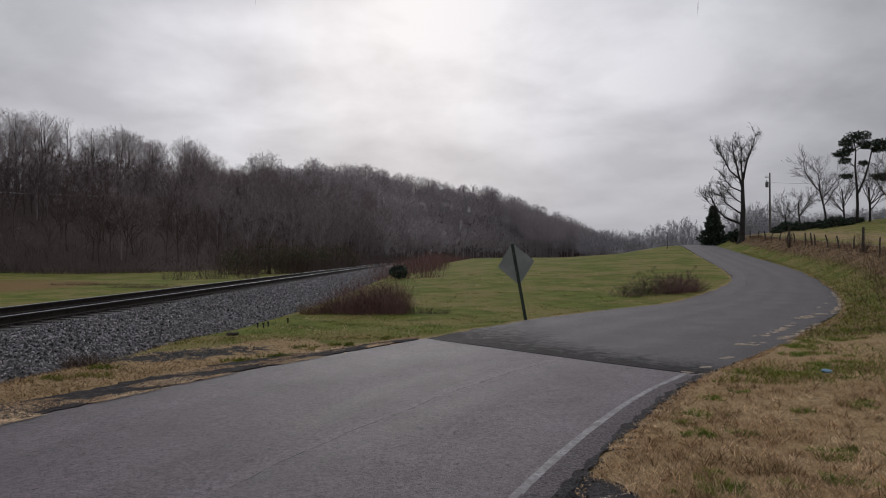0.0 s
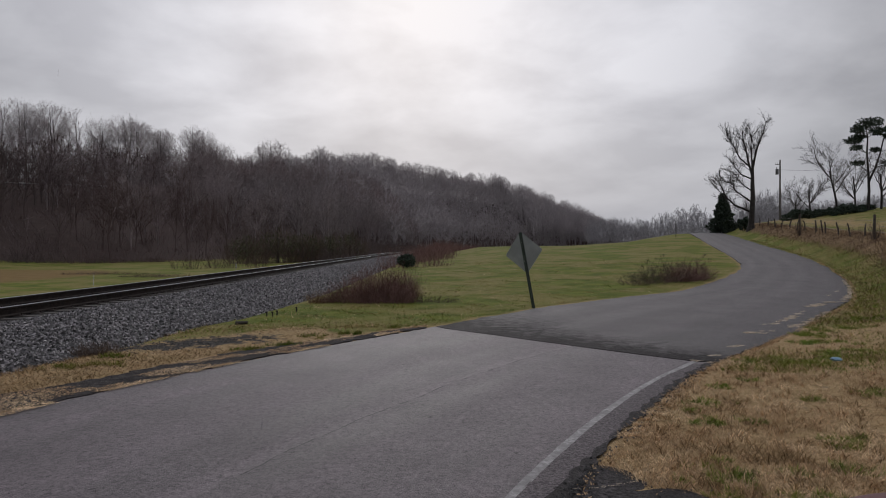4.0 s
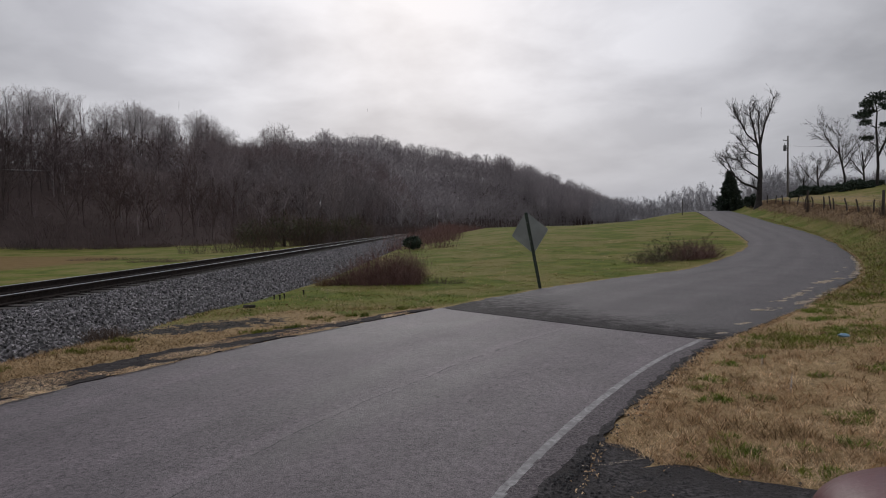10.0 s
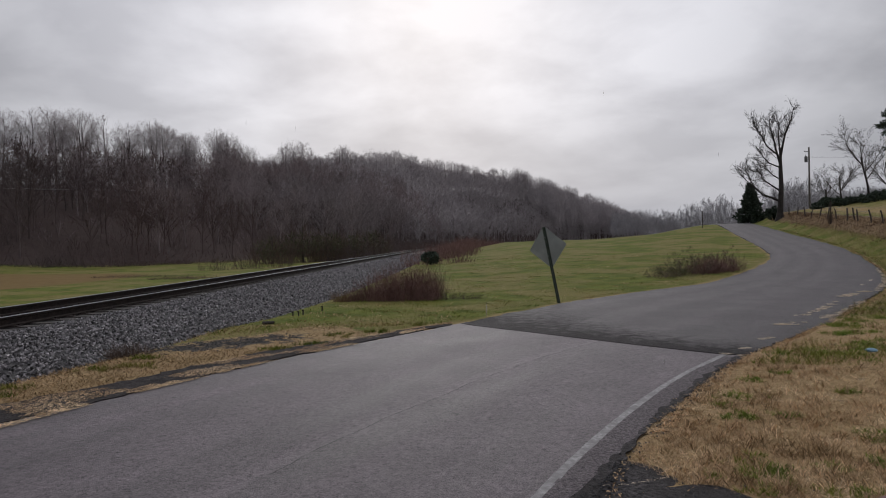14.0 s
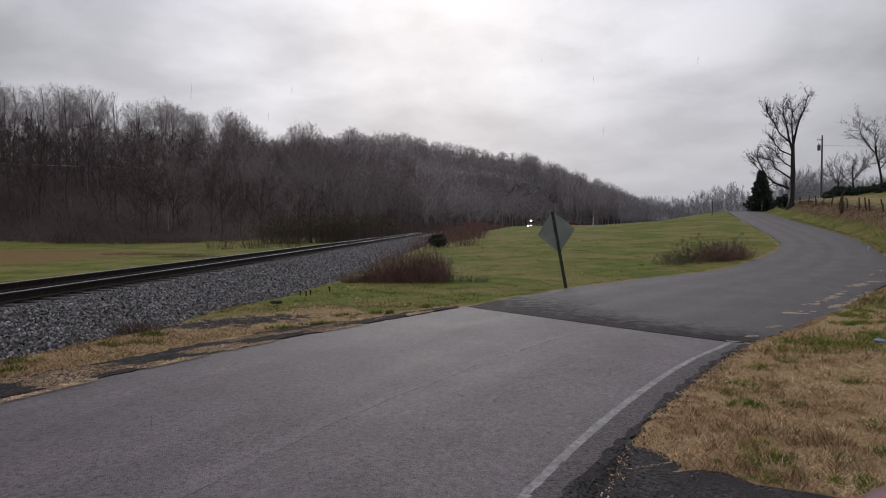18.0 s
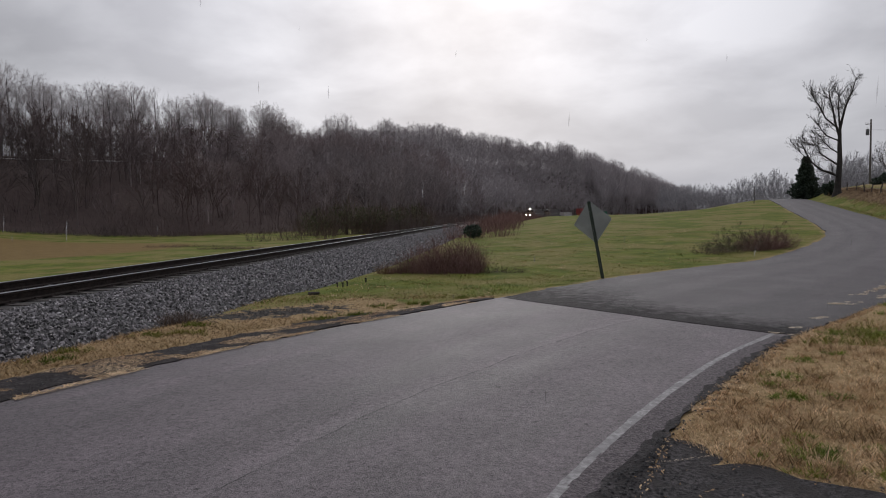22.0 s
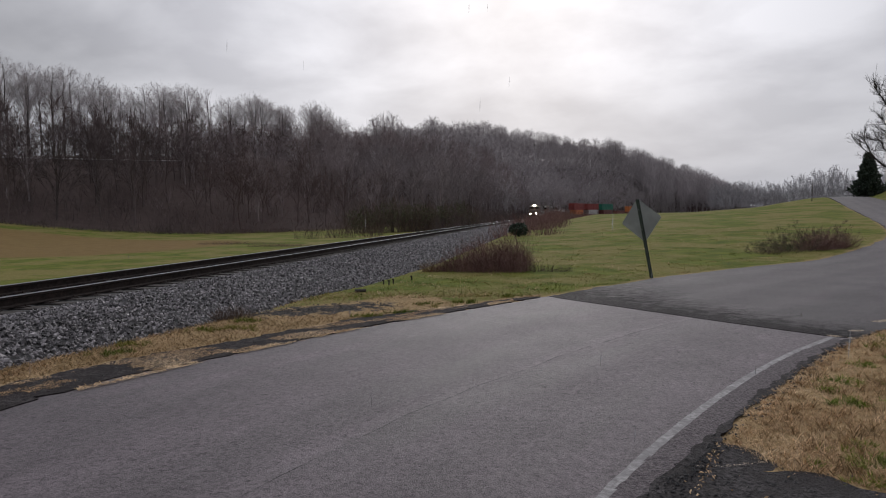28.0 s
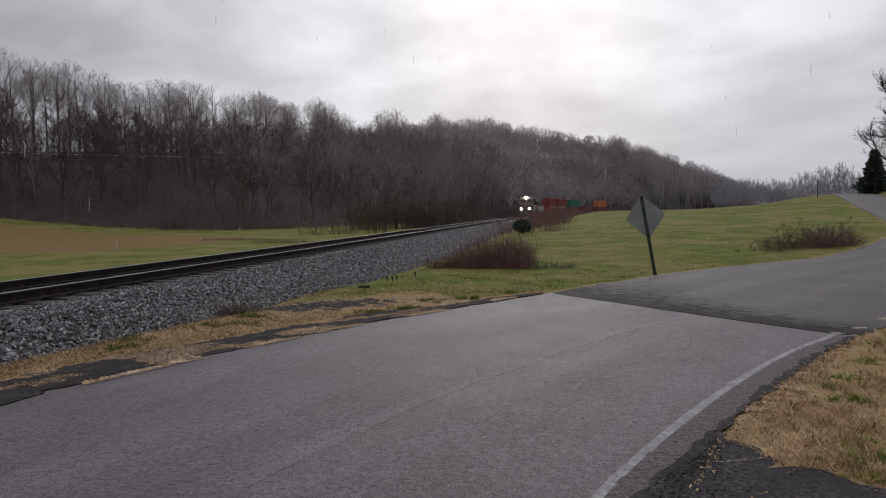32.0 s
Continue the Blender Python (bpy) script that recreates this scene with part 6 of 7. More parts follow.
def verge_edge(rng, n):
    s = fine[(fine[:, 3] > 5.4) & (fine[:, 3] < 40)]
    i = (rng.random(n) ** 1.5 * (len(s) - 1)).astype(int)
    q = s[i]
    d = (q[:, 2:4] - q[:, :2]) / np.linalg.norm(q[:, 2:4] - q[:, :2], axis=1)[:, None]
    p = q[:, 2:4] + d * rng.normal(0.12, 0.045, n)[:, None]
    return p[:, 0], p[:, 1]


CLUMPS = np.array([(3.04, 7.39, 0.07), (2.66, 6.61, 0.10), (2.32, 5.89, 0.10), (2.32, 6.29, 0.06), (2.75, 5.86, 0.06), (3.54, 7.66, 0.06), (1.88, 4.59, 0.12), (2.01, 4.53, 0.10), (1.97, 4.27, 0.08), (1.75, 4.18, 0.06), (2.41, 4.57, 0.07), (2.34, 4.16, 0.09), (3.09, 5.11, 0.10), (2.90, 4.66, 0.08),
                   (3.69, 6.66, 0.07), (4.51, 9.16, 0.18), (4.60, 8.68, 0.2), (4.65, 8.26, 0.2), (4.3, 8.9, 0.16), (4.85, 8.6, 0.2), (5.3, 8.9, 0.25), (6.22, 11.55, 0.25), (5.9, 10.6, 0.3), (3.3, 5.3, 0.12), (4.4, 6.9, 0.12), (5.8, 9.4, 0.3), (7.2, 12.2, 0.35), (8.6, 13.6, 0.4), (10.5, 16, 0.5), (12.8, 18.5, 0.5),
                   (9.6, 13.2, 0.4), (6.5, 8.4, 0.25), (2.05, 4.85, 0.04)])


def clumps(rng, n):
    """Ragged patches: each clump is a scatter of smaller tufts."""
    w = CLUMPS[:, 2] ** 1.35
    i = rng.choice(len(CLUMPS), n, p=w / w.sum())
    tuft = rng.normal(0, 1, (len(CLUMPS), 14, 2))
    c = CLUMPS[i]
    p = c[:, :2] + tuft[i, rng.integers(14, size=n)] * c[:, 2:] * (1.0, 0.75) + rng.normal(0, 0.2, (n, 2)) * c[:, 2:]
    R, _ = right_of(p[:, 0], p[:, 1])
    k = (R > 0.05) & ~on_drive(p[:, 0], p[:, 1])
    return p[k, 0], p[k, 1]


grass_patch("dry_verge_grass", "matted dead straw-coloured grass on the verge", DRY_GRASS, 1, 115000, verge, (0.03, 0.085), (0.0035, 0.0065), (0.6, 1.45))
grass_patch("verge_fringe", "dead grass straggling over the asphalt edge", DRY_GRASS, 2, 14000, verge_edge, (0.03, 0.10), (0.005, 0.009), (0.7, 1.4))
grass_patch("green_clumps", "fresh green grass clumps among the dead grass", VERGE_GREEN, 3, 36000, clumps, (0.03, 0.085), (0.005, 0.009), (0.4, 1.3))
grass_patch("verge_green_grass", "olive green grass mingled with dead grass on the verge", GREEN_GRASS, 17, 22000, verge_beyond, (0.05, 0.13), (0.006, 0.012), (0.4, 1.25))


def tufts(rng, n, places, per, spread):
    """Gathers blades into small bunches round the given places."""
    x, y = places(rng, n // per)
    k = rng.integers(len(x), size=n)
    return x[k] + rng.normal(0, spread, n), y[k] + rng.normal(0, spread, n)


def verge_tufts(rng, n):
    x, y = tufts(rng, n, verge, 22, 0.035)
    R, _ = right_of(x, y)
    k = (R > 0.12) & ~on_drive(x, y)
    return x[k], y[k]


grass_patch("dead_tufts", "taller bunches of tawny dead grass on the verge", STRIP_GRASS, 12, 15000, verge_tufts, (0.05, 0.15), (0.004, 0.008), (0.4, 1.2))
grass_patch("pale_tufts", "bleached bunches of dead grass on the verge", DRY_GRASS, 13, 16000, verge_tufts, (0.05, 0.13), (0.004, 0.008), (0.4, 1.25))


def left_strip(rng, n):
    y = 3.5 + 9.5 * rng.random(n)
    x = np.interp(y, [3.5, 5.46, 6.54, 7.7, 8.54, 9.45, 10.3, 11.8, 13], [-6.0, -5.52, -5.1, -4.33, -3.92, -3.4, -2.72, -1.5, -0.6])
    t = toe(y) + TRACK_X
    q = rng.random(n)
    x = x + (t - x) * q * 1.02 - 0.05
    keep = (y < 10.2) | (rng.random(n) < 0.45)
    return x[keep], y[keep]


grass_patch("dry_strip_grass", "short dead grass between road and ballast", STRIP_GRASS, 4, 26000, left_strip, (0.03, 0.11), (0.006, 0.013), (0.6, 1.4))


STRIP_GREEN = np.array([(-5.09, 8.5, 0.16), (-4.66, 8.69, 0.12), (-5.38, 6.96, 0.14), (-5.6, 7.4, 0.12), (-2.7, 10.35, 0.12), (-2.32, 11.3, 0.16), (-3.17, 9.96, 0.1), (-4.9, 9.3, 0.12), (-1.8, 11.7, 0.2), (-1.2, 12.5, 0.2)])


def strip_green(rng, n):
    i = rng.integers(len(STRIP_GREEN), size=n)
    bunch = rng.normal(0, 1, (len(STRIP_GREEN), 12, 2))
    p = STRIP_GREEN[i, :2] + bunch[i, rng.integers(12, size=n)] * STRIP_GREEN[i, 2:] * (1.0, 0.6) + rng.normal(0, 0.035, (n, 2))
    _, L_ = right_of(p[:, 0], p[:, 1])
    return p[L_ > 0.15, 0], p[L_ > 0.15, 1]


grass_patch("strip_green_grass", "green grass growing among the dead grass by the ballast", GREEN_GRASS, 16, 3200, strip_green, (0.04, 0.11), (0.006, 0.010), (0.2, 1.1))


def straw_mat(name, label, runs, seed, per):
    """Dead grass matted flat on the asphalt in ragged islands: runs of points with half a width."""
    rng = np.random.default_rng(seed)
    xs, ys, size = [], [], []
    for half, pts in runs:
        p = np.array(pts, float)
        seg = np.linalg.norm(np.diff(p, axis=0), axis=1)
        n = int(per * seg.sum() * half * 2) + 20
        u = rng.random(n) * seg.sum()
        at = np.concatenate([[0], np.cumsum(seg)])
        x, y = np.interp(u, at, p[:, 0]), np.interp(u, at, p[:, 1])
        ragged = half * (0.8 + 0.4 * np.sin(u * 17 + seed) * np.sin(u * 5.3))
        taper = np.clip(np.minimum(u, seg.sum() - u) / (half * 2), 0.15, 1)
        off = rng.uniform(-1.6, 1.6, n) * ragged * taper
        d = (p[-1] - p[0]) / np.linalg.norm(p[-1] - p[0])
        xs.append(x + d[1] * off); ys.append(y - d[0] * off); size.append(np.full(n, min(1.0, half * 12)))
    x, y, size = np.concatenate(xs), np.concatenate(ys), np.concatenate(size)
    keep = np.array([noise.noise(Vector((a * 3.5, b * 3.5, 1.7))) + 0.5 * noise.noise(Vector((a * 11, b * 11, 5.0))) > -0.08 for a, b in zip(x, y)])
    x, y, size = x[keep], y[keep], size[keep]
    z = paved_height(x, y) + 0.015
    k = len(x)
    v, f = blades(rng, x, y, z, rng.uniform(0.03, 0.09, k) * size, rng.uniform(0.007, 0.013, k), rng.uniform(1.25, 1.5, k))
    return tagged(part(name, mesh_from(name, v, f), STRAW_PALE), label, "grass", kind="stuff")


def shoulder_straw():
    rng = np.random.default_rng(14)
    n = 46000
    y = 3.6 + 9.2 * rng.random(n)
    inner = np.interp(y, [3.6, 5, 7, 8.9, 10.75, 12.8], [-4.78, -4.72, -3.85, -2.85, -1.6, -0.4])
    outer = np.interp(y, [3.6, 5.46, 6.54, 7.7, 8.54, 9.45, 10.3, 11.15, 12.8], [-6.0, -5.52, -5.1, -4.33, -3.92, -3.4, -2.75, -1.95, -0.65])
    q = rng.random(n)
    x = inner + (outer - inner) * q
    along = y * 1.15 + x * 0.35
    keep = np.array([noise.noise(Vector((a * 0.9, b * 2.2 + 0.25 * a, 3.1))) + 0.35 * noise.noise(Vector((a * 5.0, b * 7.0, 8.0))) > 0.03 for a, b in zip(along, q)])
    x, y = x[keep], y[keep]
    z = np.where(x > np.interp(y, [5, 7, 8.9, 10.75, 12.5], [-4.82, -3.97, -2.95, -1.7, -0.5]), 0.022, 0.016)
    k = len(x)
    v, f = blades(rng, x, y, z, rng.uniform(0.025, 0.08, k), rng.uniform(0.006, 0.012, k), rng.uniform(1.2, 1.5, k))
    return tagged(part("shoulder_straw", mesh_from("shoulder_straw", v, f), DRY_GRASS), "dead grass matted in strips along the broken shoulder", "grass", kind="stuff")


shoulder_straw()
straw_mat("edge_straw", "mats of dead straw lying on the asphalt edge", [
    (0.048, [(3.30, 8.98), (3.55, 8.83)]), (0.041, [(3.70, 9.33), (3.98, 9.42)]), (0.041, [(4.12, 9.95), (4.64, 10.32)]), (0.034, [(4.86, 10.76), (5.06, 10.9)]), (0.095, [(5.25, 11.6), (5.9, 11.9)]), (0.048, [(6.12, 12.78), (6.6, 13.05)]),
    (0.054, [(6.62, 13.21), (7.27, 13.93), (8.31, 15.31)]), (0.082, [(8.80, 16.1), (9.50, 16.84), (10.50, 17.82)]), (0.061, [(6.45, 12.42), (7.12, 13.12), (7.97, 14.13), (8.89, 15.31)]), (0.034, [(11.4, 19.7), (11.7, 20.1)]), (0.034, [(12.5, 21.2), (12.9, 21.7)]), (0.034, [(14.7, 24.6), (15.0, 25.1)]), (0.010, [(0.80, 4.30), (1.0, 4.33), (1.22, 4.42), (1.36, 4.5)]),
    (0.068, [(10.67, 17.72), (12.64, 20.57), (14.1, 23.0)]), (0.054, [(14.3, 23.4), (16.2, 26.9)])], 15, 8000)


def field(rng, n):
    a = rng.uniform(-0.42, 0.62, n * 2)
    d = 12.6 + 34 * rng.random(n * 2) ** 1.5
    x, y = d * np.sin(a), d * np.cos(a)
    R, L_ = right_of(x, y)
    k = (L_ > 0.12) & (x > TRACK_X + 0.1 + toe(y))
    return x[k][:n], y[k][:n]


grass_patch("field_grass", "short green winter grass of the field", GREEN_GRASS, 5, 30000, field, (0.03, 0.08), (0.007, 0.013), (0.8, 1.45))



def field_tufts(rng, n):
    x, y = tufts(rng, n, field, 18, 0.12)
    _, L_ = right_of(x, y)
    k = L_ > 0.15
    return x[k], y[k]


grass_patch("field_tufts", "lusher bunches of grass in the field", GREEN_GRASS, 14, 16000, field_tufts, (0.04, 0.10), (0.008, 0.014), (0.5, 1.3))
grass_patch("field_tan_tufts", "bleached bunches of dead grass in the field", DRY_GRASS, 15, 3600, field_tufts, (0.04, 0.10), (0.008, 0.012), (0.5, 1.3))
grass_patch("field_dry_grass", "dead blades among the field's green grass", DRY_GRASS, 6, 3000, field, (0.03, 0.08), (0.006, 0.010), (0.5, 1.3))


def bank(rng, n):
    y = 17 + 75 * rng.random(n) ** 1.4
    i = np.clip(np.searchsorted(ROADS[:, 3], y), 0, len(ROADS) - 1)
    nx = ROADS[i, 2:4] - ROADS[i, :2]
    nx = nx / np.linalg.norm(nx, axis=1)[:, None]
    p = ROADS[i, 2:4] + nx * (1.6 + 3.3 * rng.random(n) ** 0.8)[:, None] + rng.normal(0, 0.15, (n, 2))
    return p[:, 0], p[:, 1]


grass_patch("bank_grass", "long tawny dead grass hanging over the road bank", BANK_GRASS, 7, 32000, bank, (0.12, 0.36), (0.012, 0.026), (0.6, 1.45))


def bank_foot(rng, n):
    y = 13 + 60 * rng.random(n) ** 1.5
    i = np.clip(np.searchsorted(ROADS[:, 3], y), 0, len(ROADS) - 1)
    nx = ROADS[i, 2:4] - ROADS[i, :2]
    nx = nx / np.linalg.norm(nx, axis=1)[:, None]
    p = ROADS[i, 2:4] + nx * (0.1 + 2.2 * rng.random(n))[:, None] + rng.normal(0, 0.15, (n, 2))
    return p[:, 0], p[:, 1]


grass_patch("bank_foot_grass", "olive and green grass at the foot of the bank", GREEN_GRASS, 9, 16000, bank_foot, (0.06, 0.18), (0.010, 0.02), (0.5, 1.35))
grass_patch("bank_foot_straw", "dead tufts among the grass at the foot of the bank", BANK_GRASS, 10, 9000, bank_foot, (0.06, 0.2), (0.010, 0.02), (0.5, 1.35))


def stalks(rng, n):
    x, y = bank(rng, n)
    return x, y


grass_patch("weed_stalks", "tall dead weed stalks along the fence", BRUSH_BROWN, 8, 650, stalks, (0.4, 0.9), (0.012, 0.02), (0.02, 0.3))
# crumbs of asphalt and gravel along the broken edges
rng = np.random.default_rng(17)
spots = []
for (ax, ay), (bx, by), w, n in [((0.55, 3.7), (1.05, 4.75), 0.05, 170), ((0.6, 3.6), (1.5, 4.2), 0.22, 130), ((1.2, 4.2), (3.0, 3.6), 0.2, 120), ((1.05, 4.75), (3.3, 8.5), 0.035, 160), ((-5.2, 5.2), (-3.6, 8.2), 0.14, 160), ((-3.6, 8.2), (-1.2, 11.8), 0.1, 110), ((-5.1, 10.0), (-3.2, 11.3), 0.28, 900)]:
    u = rng.random(n)
    d = np.array([bx - ax, by - ay]); d /= np.linalg.norm(d)
    off = rng.normal(0, w, n)
    spots.append(np.column_stack([ax + (bx - ax) * u + d[1] * off, ay + (by - ay) * u - d[0] * off]))
p = np.concatenate(spots)
z = np.maximum(terrain(p[:, 0], p[:, 1])[0], np.where(right_of(p[:, 0], p[:, 1])[0] < 0.3, 0.008, -1))
ring = np.array([(1, 0, 0), (0.2, 0.95, 0.1), (-0.9, 0.4, 0), (-0.5, -0.8, 0.1), (0.6, -0.75, 0), (0.1, 0.05, 0.7), (0, 0, -0.5)])
size = rng.uniform(0.005, 0.017, len(p))
a = rng.uniform(0, 6.283, len(p))
v = np.stack([ring[None, :, 0] * np.cos(a)[:, None] - ring[None, :, 1] * np.sin(a)[:, None], ring[None, :, 0] * np.sin(a)[:, None] + ring[None, :, 1] * np.cos(a)[:, None], np.repeat(ring[None, :, 2], len(p), 0)], -1) * (size[:, None] * rng.uniform(0.6, 1.3, (len(p), 7)))[:, :, None]
v += np.column_stack([p, z + size * 0.3])[:, None]
f = np.array([(0, 1, 5), (1, 2, 5), (2, 3, 5), (3, 4, 5), (4, 0, 5), (1, 0, 6), (2, 1, 6), (3, 2, 6), (4, 3, 6), (0, 4, 6)])
tagged(part("asphalt_crumbs", mesh_from("asphalt_crumbs", v.reshape(-1, 3), (f[None] + 7 * np.arange(len(p))[:, None, None]).reshape(-1, 3)), BALLAST_BED), "loose crumbs of asphalt and gravel along the broken edges", "gravel", kind="stuff")
# withered leaves and straws blown against the driveway's crack
rng = np.random.default_rng(23)
u = rng.random(60)
p = np.column_stack([0.66 + 0.36 * u + rng.normal(0.03, 0.025, 60), 3.72 + 1.0 * u, np.full(60, 0.02)])
p = np.concatenate([p, np.column_stack([rng.uniform(0.8, 2.3, 34), rng.uniform(3.2, 4.2, 34), np.full(34, 0.018)])])
way = rng.normal(size=(94, 3)) * (1, 1, 0.15)
v, f = sprigs(rng, p, way / np.linalg.norm(way, axis=1)[:, None], 0.017)
v[:, 2] = np.maximum(v[:, 2], 0.009)
tagged(part("leaf_litter", mesh_from("leaf_litter", v, f), DRY_GRASS), "withered tan leaves and straws on the driveway", "leaf litter", kind="stuff")
# litter on the verge
bm = nb()
bmesh.ops.create_icosphere(bm, subdivisions=2, radius=0.05)
for w in bm.verts:
    w.co = Vector((w.co.x * 1.5, w.co.y, w.co.z * 0.55)) * (1 + 0.25 * noise.noise(w.co * 18))
o = part("plastic_bag", bm, BLUE_LITTER)
o.matrix_basis = pose(5.0, 8.45, height(5.0, 8.45) + 0.05)
tagged(o, "crumpled pale blue plastic bag in the verge grass", "litter")
bm = nb(); rod(bm, (-0.12, 0, 0.03), (0.12, 0.03, 0.035), 0.04, 0.03, 9)
o = part("log", bm, TIE_WOOD)
o.matrix_basis = pose(-4.24, 13.06, height(-4.24, 13.06), 0, 0, 10)
tagged(o, "short charred dark log beside the ballast", "log")
for k, (x, y) in enumerate([(-4.13, 14.45), (-4.0, 14.45), (-3.96, 14.69), (-3.7, 15.46)]):
    bm = nb(); rod(bm, (0, 0, -0.05), (0.01, 0, 0.10), 0.018, 0.016, 6); box(bm, -0.024, 0.024, -0.012, 0.012, 0.085, 0.11)
    o = part("stake", bm, TIE_WOOD)
    o.matrix_basis = pose(x, y, height(x, y))
    tagged(o, "short dark stake standing in the grass", "stake", "stakes beside the ballast")


# ---- parked car ----


def parked_car():
    t = thing("car", "dark red car with wet glossy paint parked on the driveway", "car", at=(1.93, 0.30, 0.0))
    secs = [(2.02, 0.52, 0.62, 0.28), (1.97, 0.68, 0.74, 0.24), (1.86, 0.79, 0.815, 0.22), (1.66, 0.86, 0.87, 0.2), (1.3, 0.89, 0.92, 0.2), (0.8, 0.90, 0.965, 0.2), (0.45, 0.905, 0.99, 0.2), (-0.6, 0.91, 0.98, 0.2), (-1.6, 0.90, 0.98, 0.2), (-2.2, 0.86, 0.96, 0.22), (-2.5, 0.74, 0.88, 0.28)]
    bm = nb()
    rings = []
    for y, w, z, b in secs:
        half = [(0.0, z + 0.03), (w * 0.45, z + 0.022), (w * 0.78, z), (w * 0.93, z - 0.045), (w * 0.995, z - 0.13), (w, z - 0.26), (w * 0.985, b + 0.14), (w * 0.93, b)]
        pts = half + [(-x, q) for x, q in reversed(half[1:])]
        rings.append([bm.verts.new((x, y, q)) for x, q in pts])
    for a, b in zip(rings, rings[1:]):
        for i in range(len(a)):
            j = (i + 1) % len(a)
            bm.faces.new((a[i], a[j], b[j], b[i]))
    bm.faces.new(rings[0]); bm.faces.new(list(reversed(rings[-1])))
    bmesh.ops.recalc_face_normals(bm, faces=bm.faces)
    for q in bm.faces:
        q.smooth = True
    body = part("body", bm, CAR_PAINT, t)
    sub = body.modifiers.new("round", "SUBSURF"); sub.levels = sub.render_levels = 2
    bm = nb()
    for y0, w0, z0, y1, w1, z1 in [(0.55, 0.8, 0.99, -0.35, 0.62, 1.42), (-0.35, 0.62, 1.42, -1.2, 0.62, 1.4), (-1.2, 0.62, 1.4, -2.0, 0.76, 0.99)]:
        a = [bm.verts.new(p) for p in ((-w0, y0, z0), (w0, y0, z0), (w1, y1, z1), (-w1, y1, z1))]
        bm.faces.new(a)
    for s in (-1, 1):
        bm.faces.new([bm.verts.new(p) for p in ((s * 0.8, 0.55, 0.99), (s * 0.62, -0.35, 1.42), (s * 0.62, -1.2, 1.4), (s * 0.76, -2.0, 0.99))])
    bmesh.ops.remove_doubles(bm, verts=bm.verts, dist=0.001)
    bmesh.ops.recalc_face_normals(bm, faces=bm.faces)
    part("glasshouse", bm, GLASS_DARK, t, "dark tinted glass")
    bm = nb(); box(bm, -0.6, 0.6, -1.2, -0.36, 1.415, 1.45, 0.015)
    part("roof", bm, CAR_PAINT, t)
    for s in (-1, 1):
        bm = nb(); box(bm, s * 0.5 - 0.13, s * 0.5 + 0.13, 1.88, 1.985, 0.46, 0.56, 0.03)
        part("headlight", bm, GALV, t, "clear headlight")
        for y in (1.25, -1.45):
            bm = nb(); rod(bm, (s * 0.72, y, 0.31), (s * 0.93, y, 0.31), 0.31, n=24)
            wheel = part("wheel", bm, RUBBER, t, "black tyre")
            bm = nb(); rod(bm, (s * 0.90, y, 0.31), (s * 0.945, y, 0.31), 0.19, n=16)
            part("rim", bm, GALV, wheel)
    bm = nb(); box(bm, -0.7, 0.7, 1.9, 2.03, 0.3, 0.5, 0.04)
    part("bumper", bm, CAR_PAINT, t)


parked_car()

# ---- the train ----


def wheelset(parent, y):
    bm = nb()
    for s in (-0.755, 0.755):
        rod(bm, (s - 0.06, y, 0.48), (s + 0.06, y, 0.48), 0.48, n=16)
    rod(bm, (-0.75, y, 0.48), (0.75, y, 0.48), 0.08, n=8)
    part("wheelset", bm, GREY_STEEL, parent)


def bogie(parent, y, axles=3, gap=1.7):
    bm = nb()
    L = gap * (axles - 1) / 2 + 0.5
    for s in (-1.05, 1.05):
        box(bm, s - 0.1, s + 0.1, y - L, y + L, 0.45, 0.8, 0.04)
    box(bm, -1.0, 1.0, y - 0.3, y + 0.3, 0.5, 0.75)
    b = part("bogie", bm, GREY_STEEL, parent, "dark steel bogie frame")
    for i in range(axles):
        wheelset(b, y + gap * (i - (axles - 1) / 2))


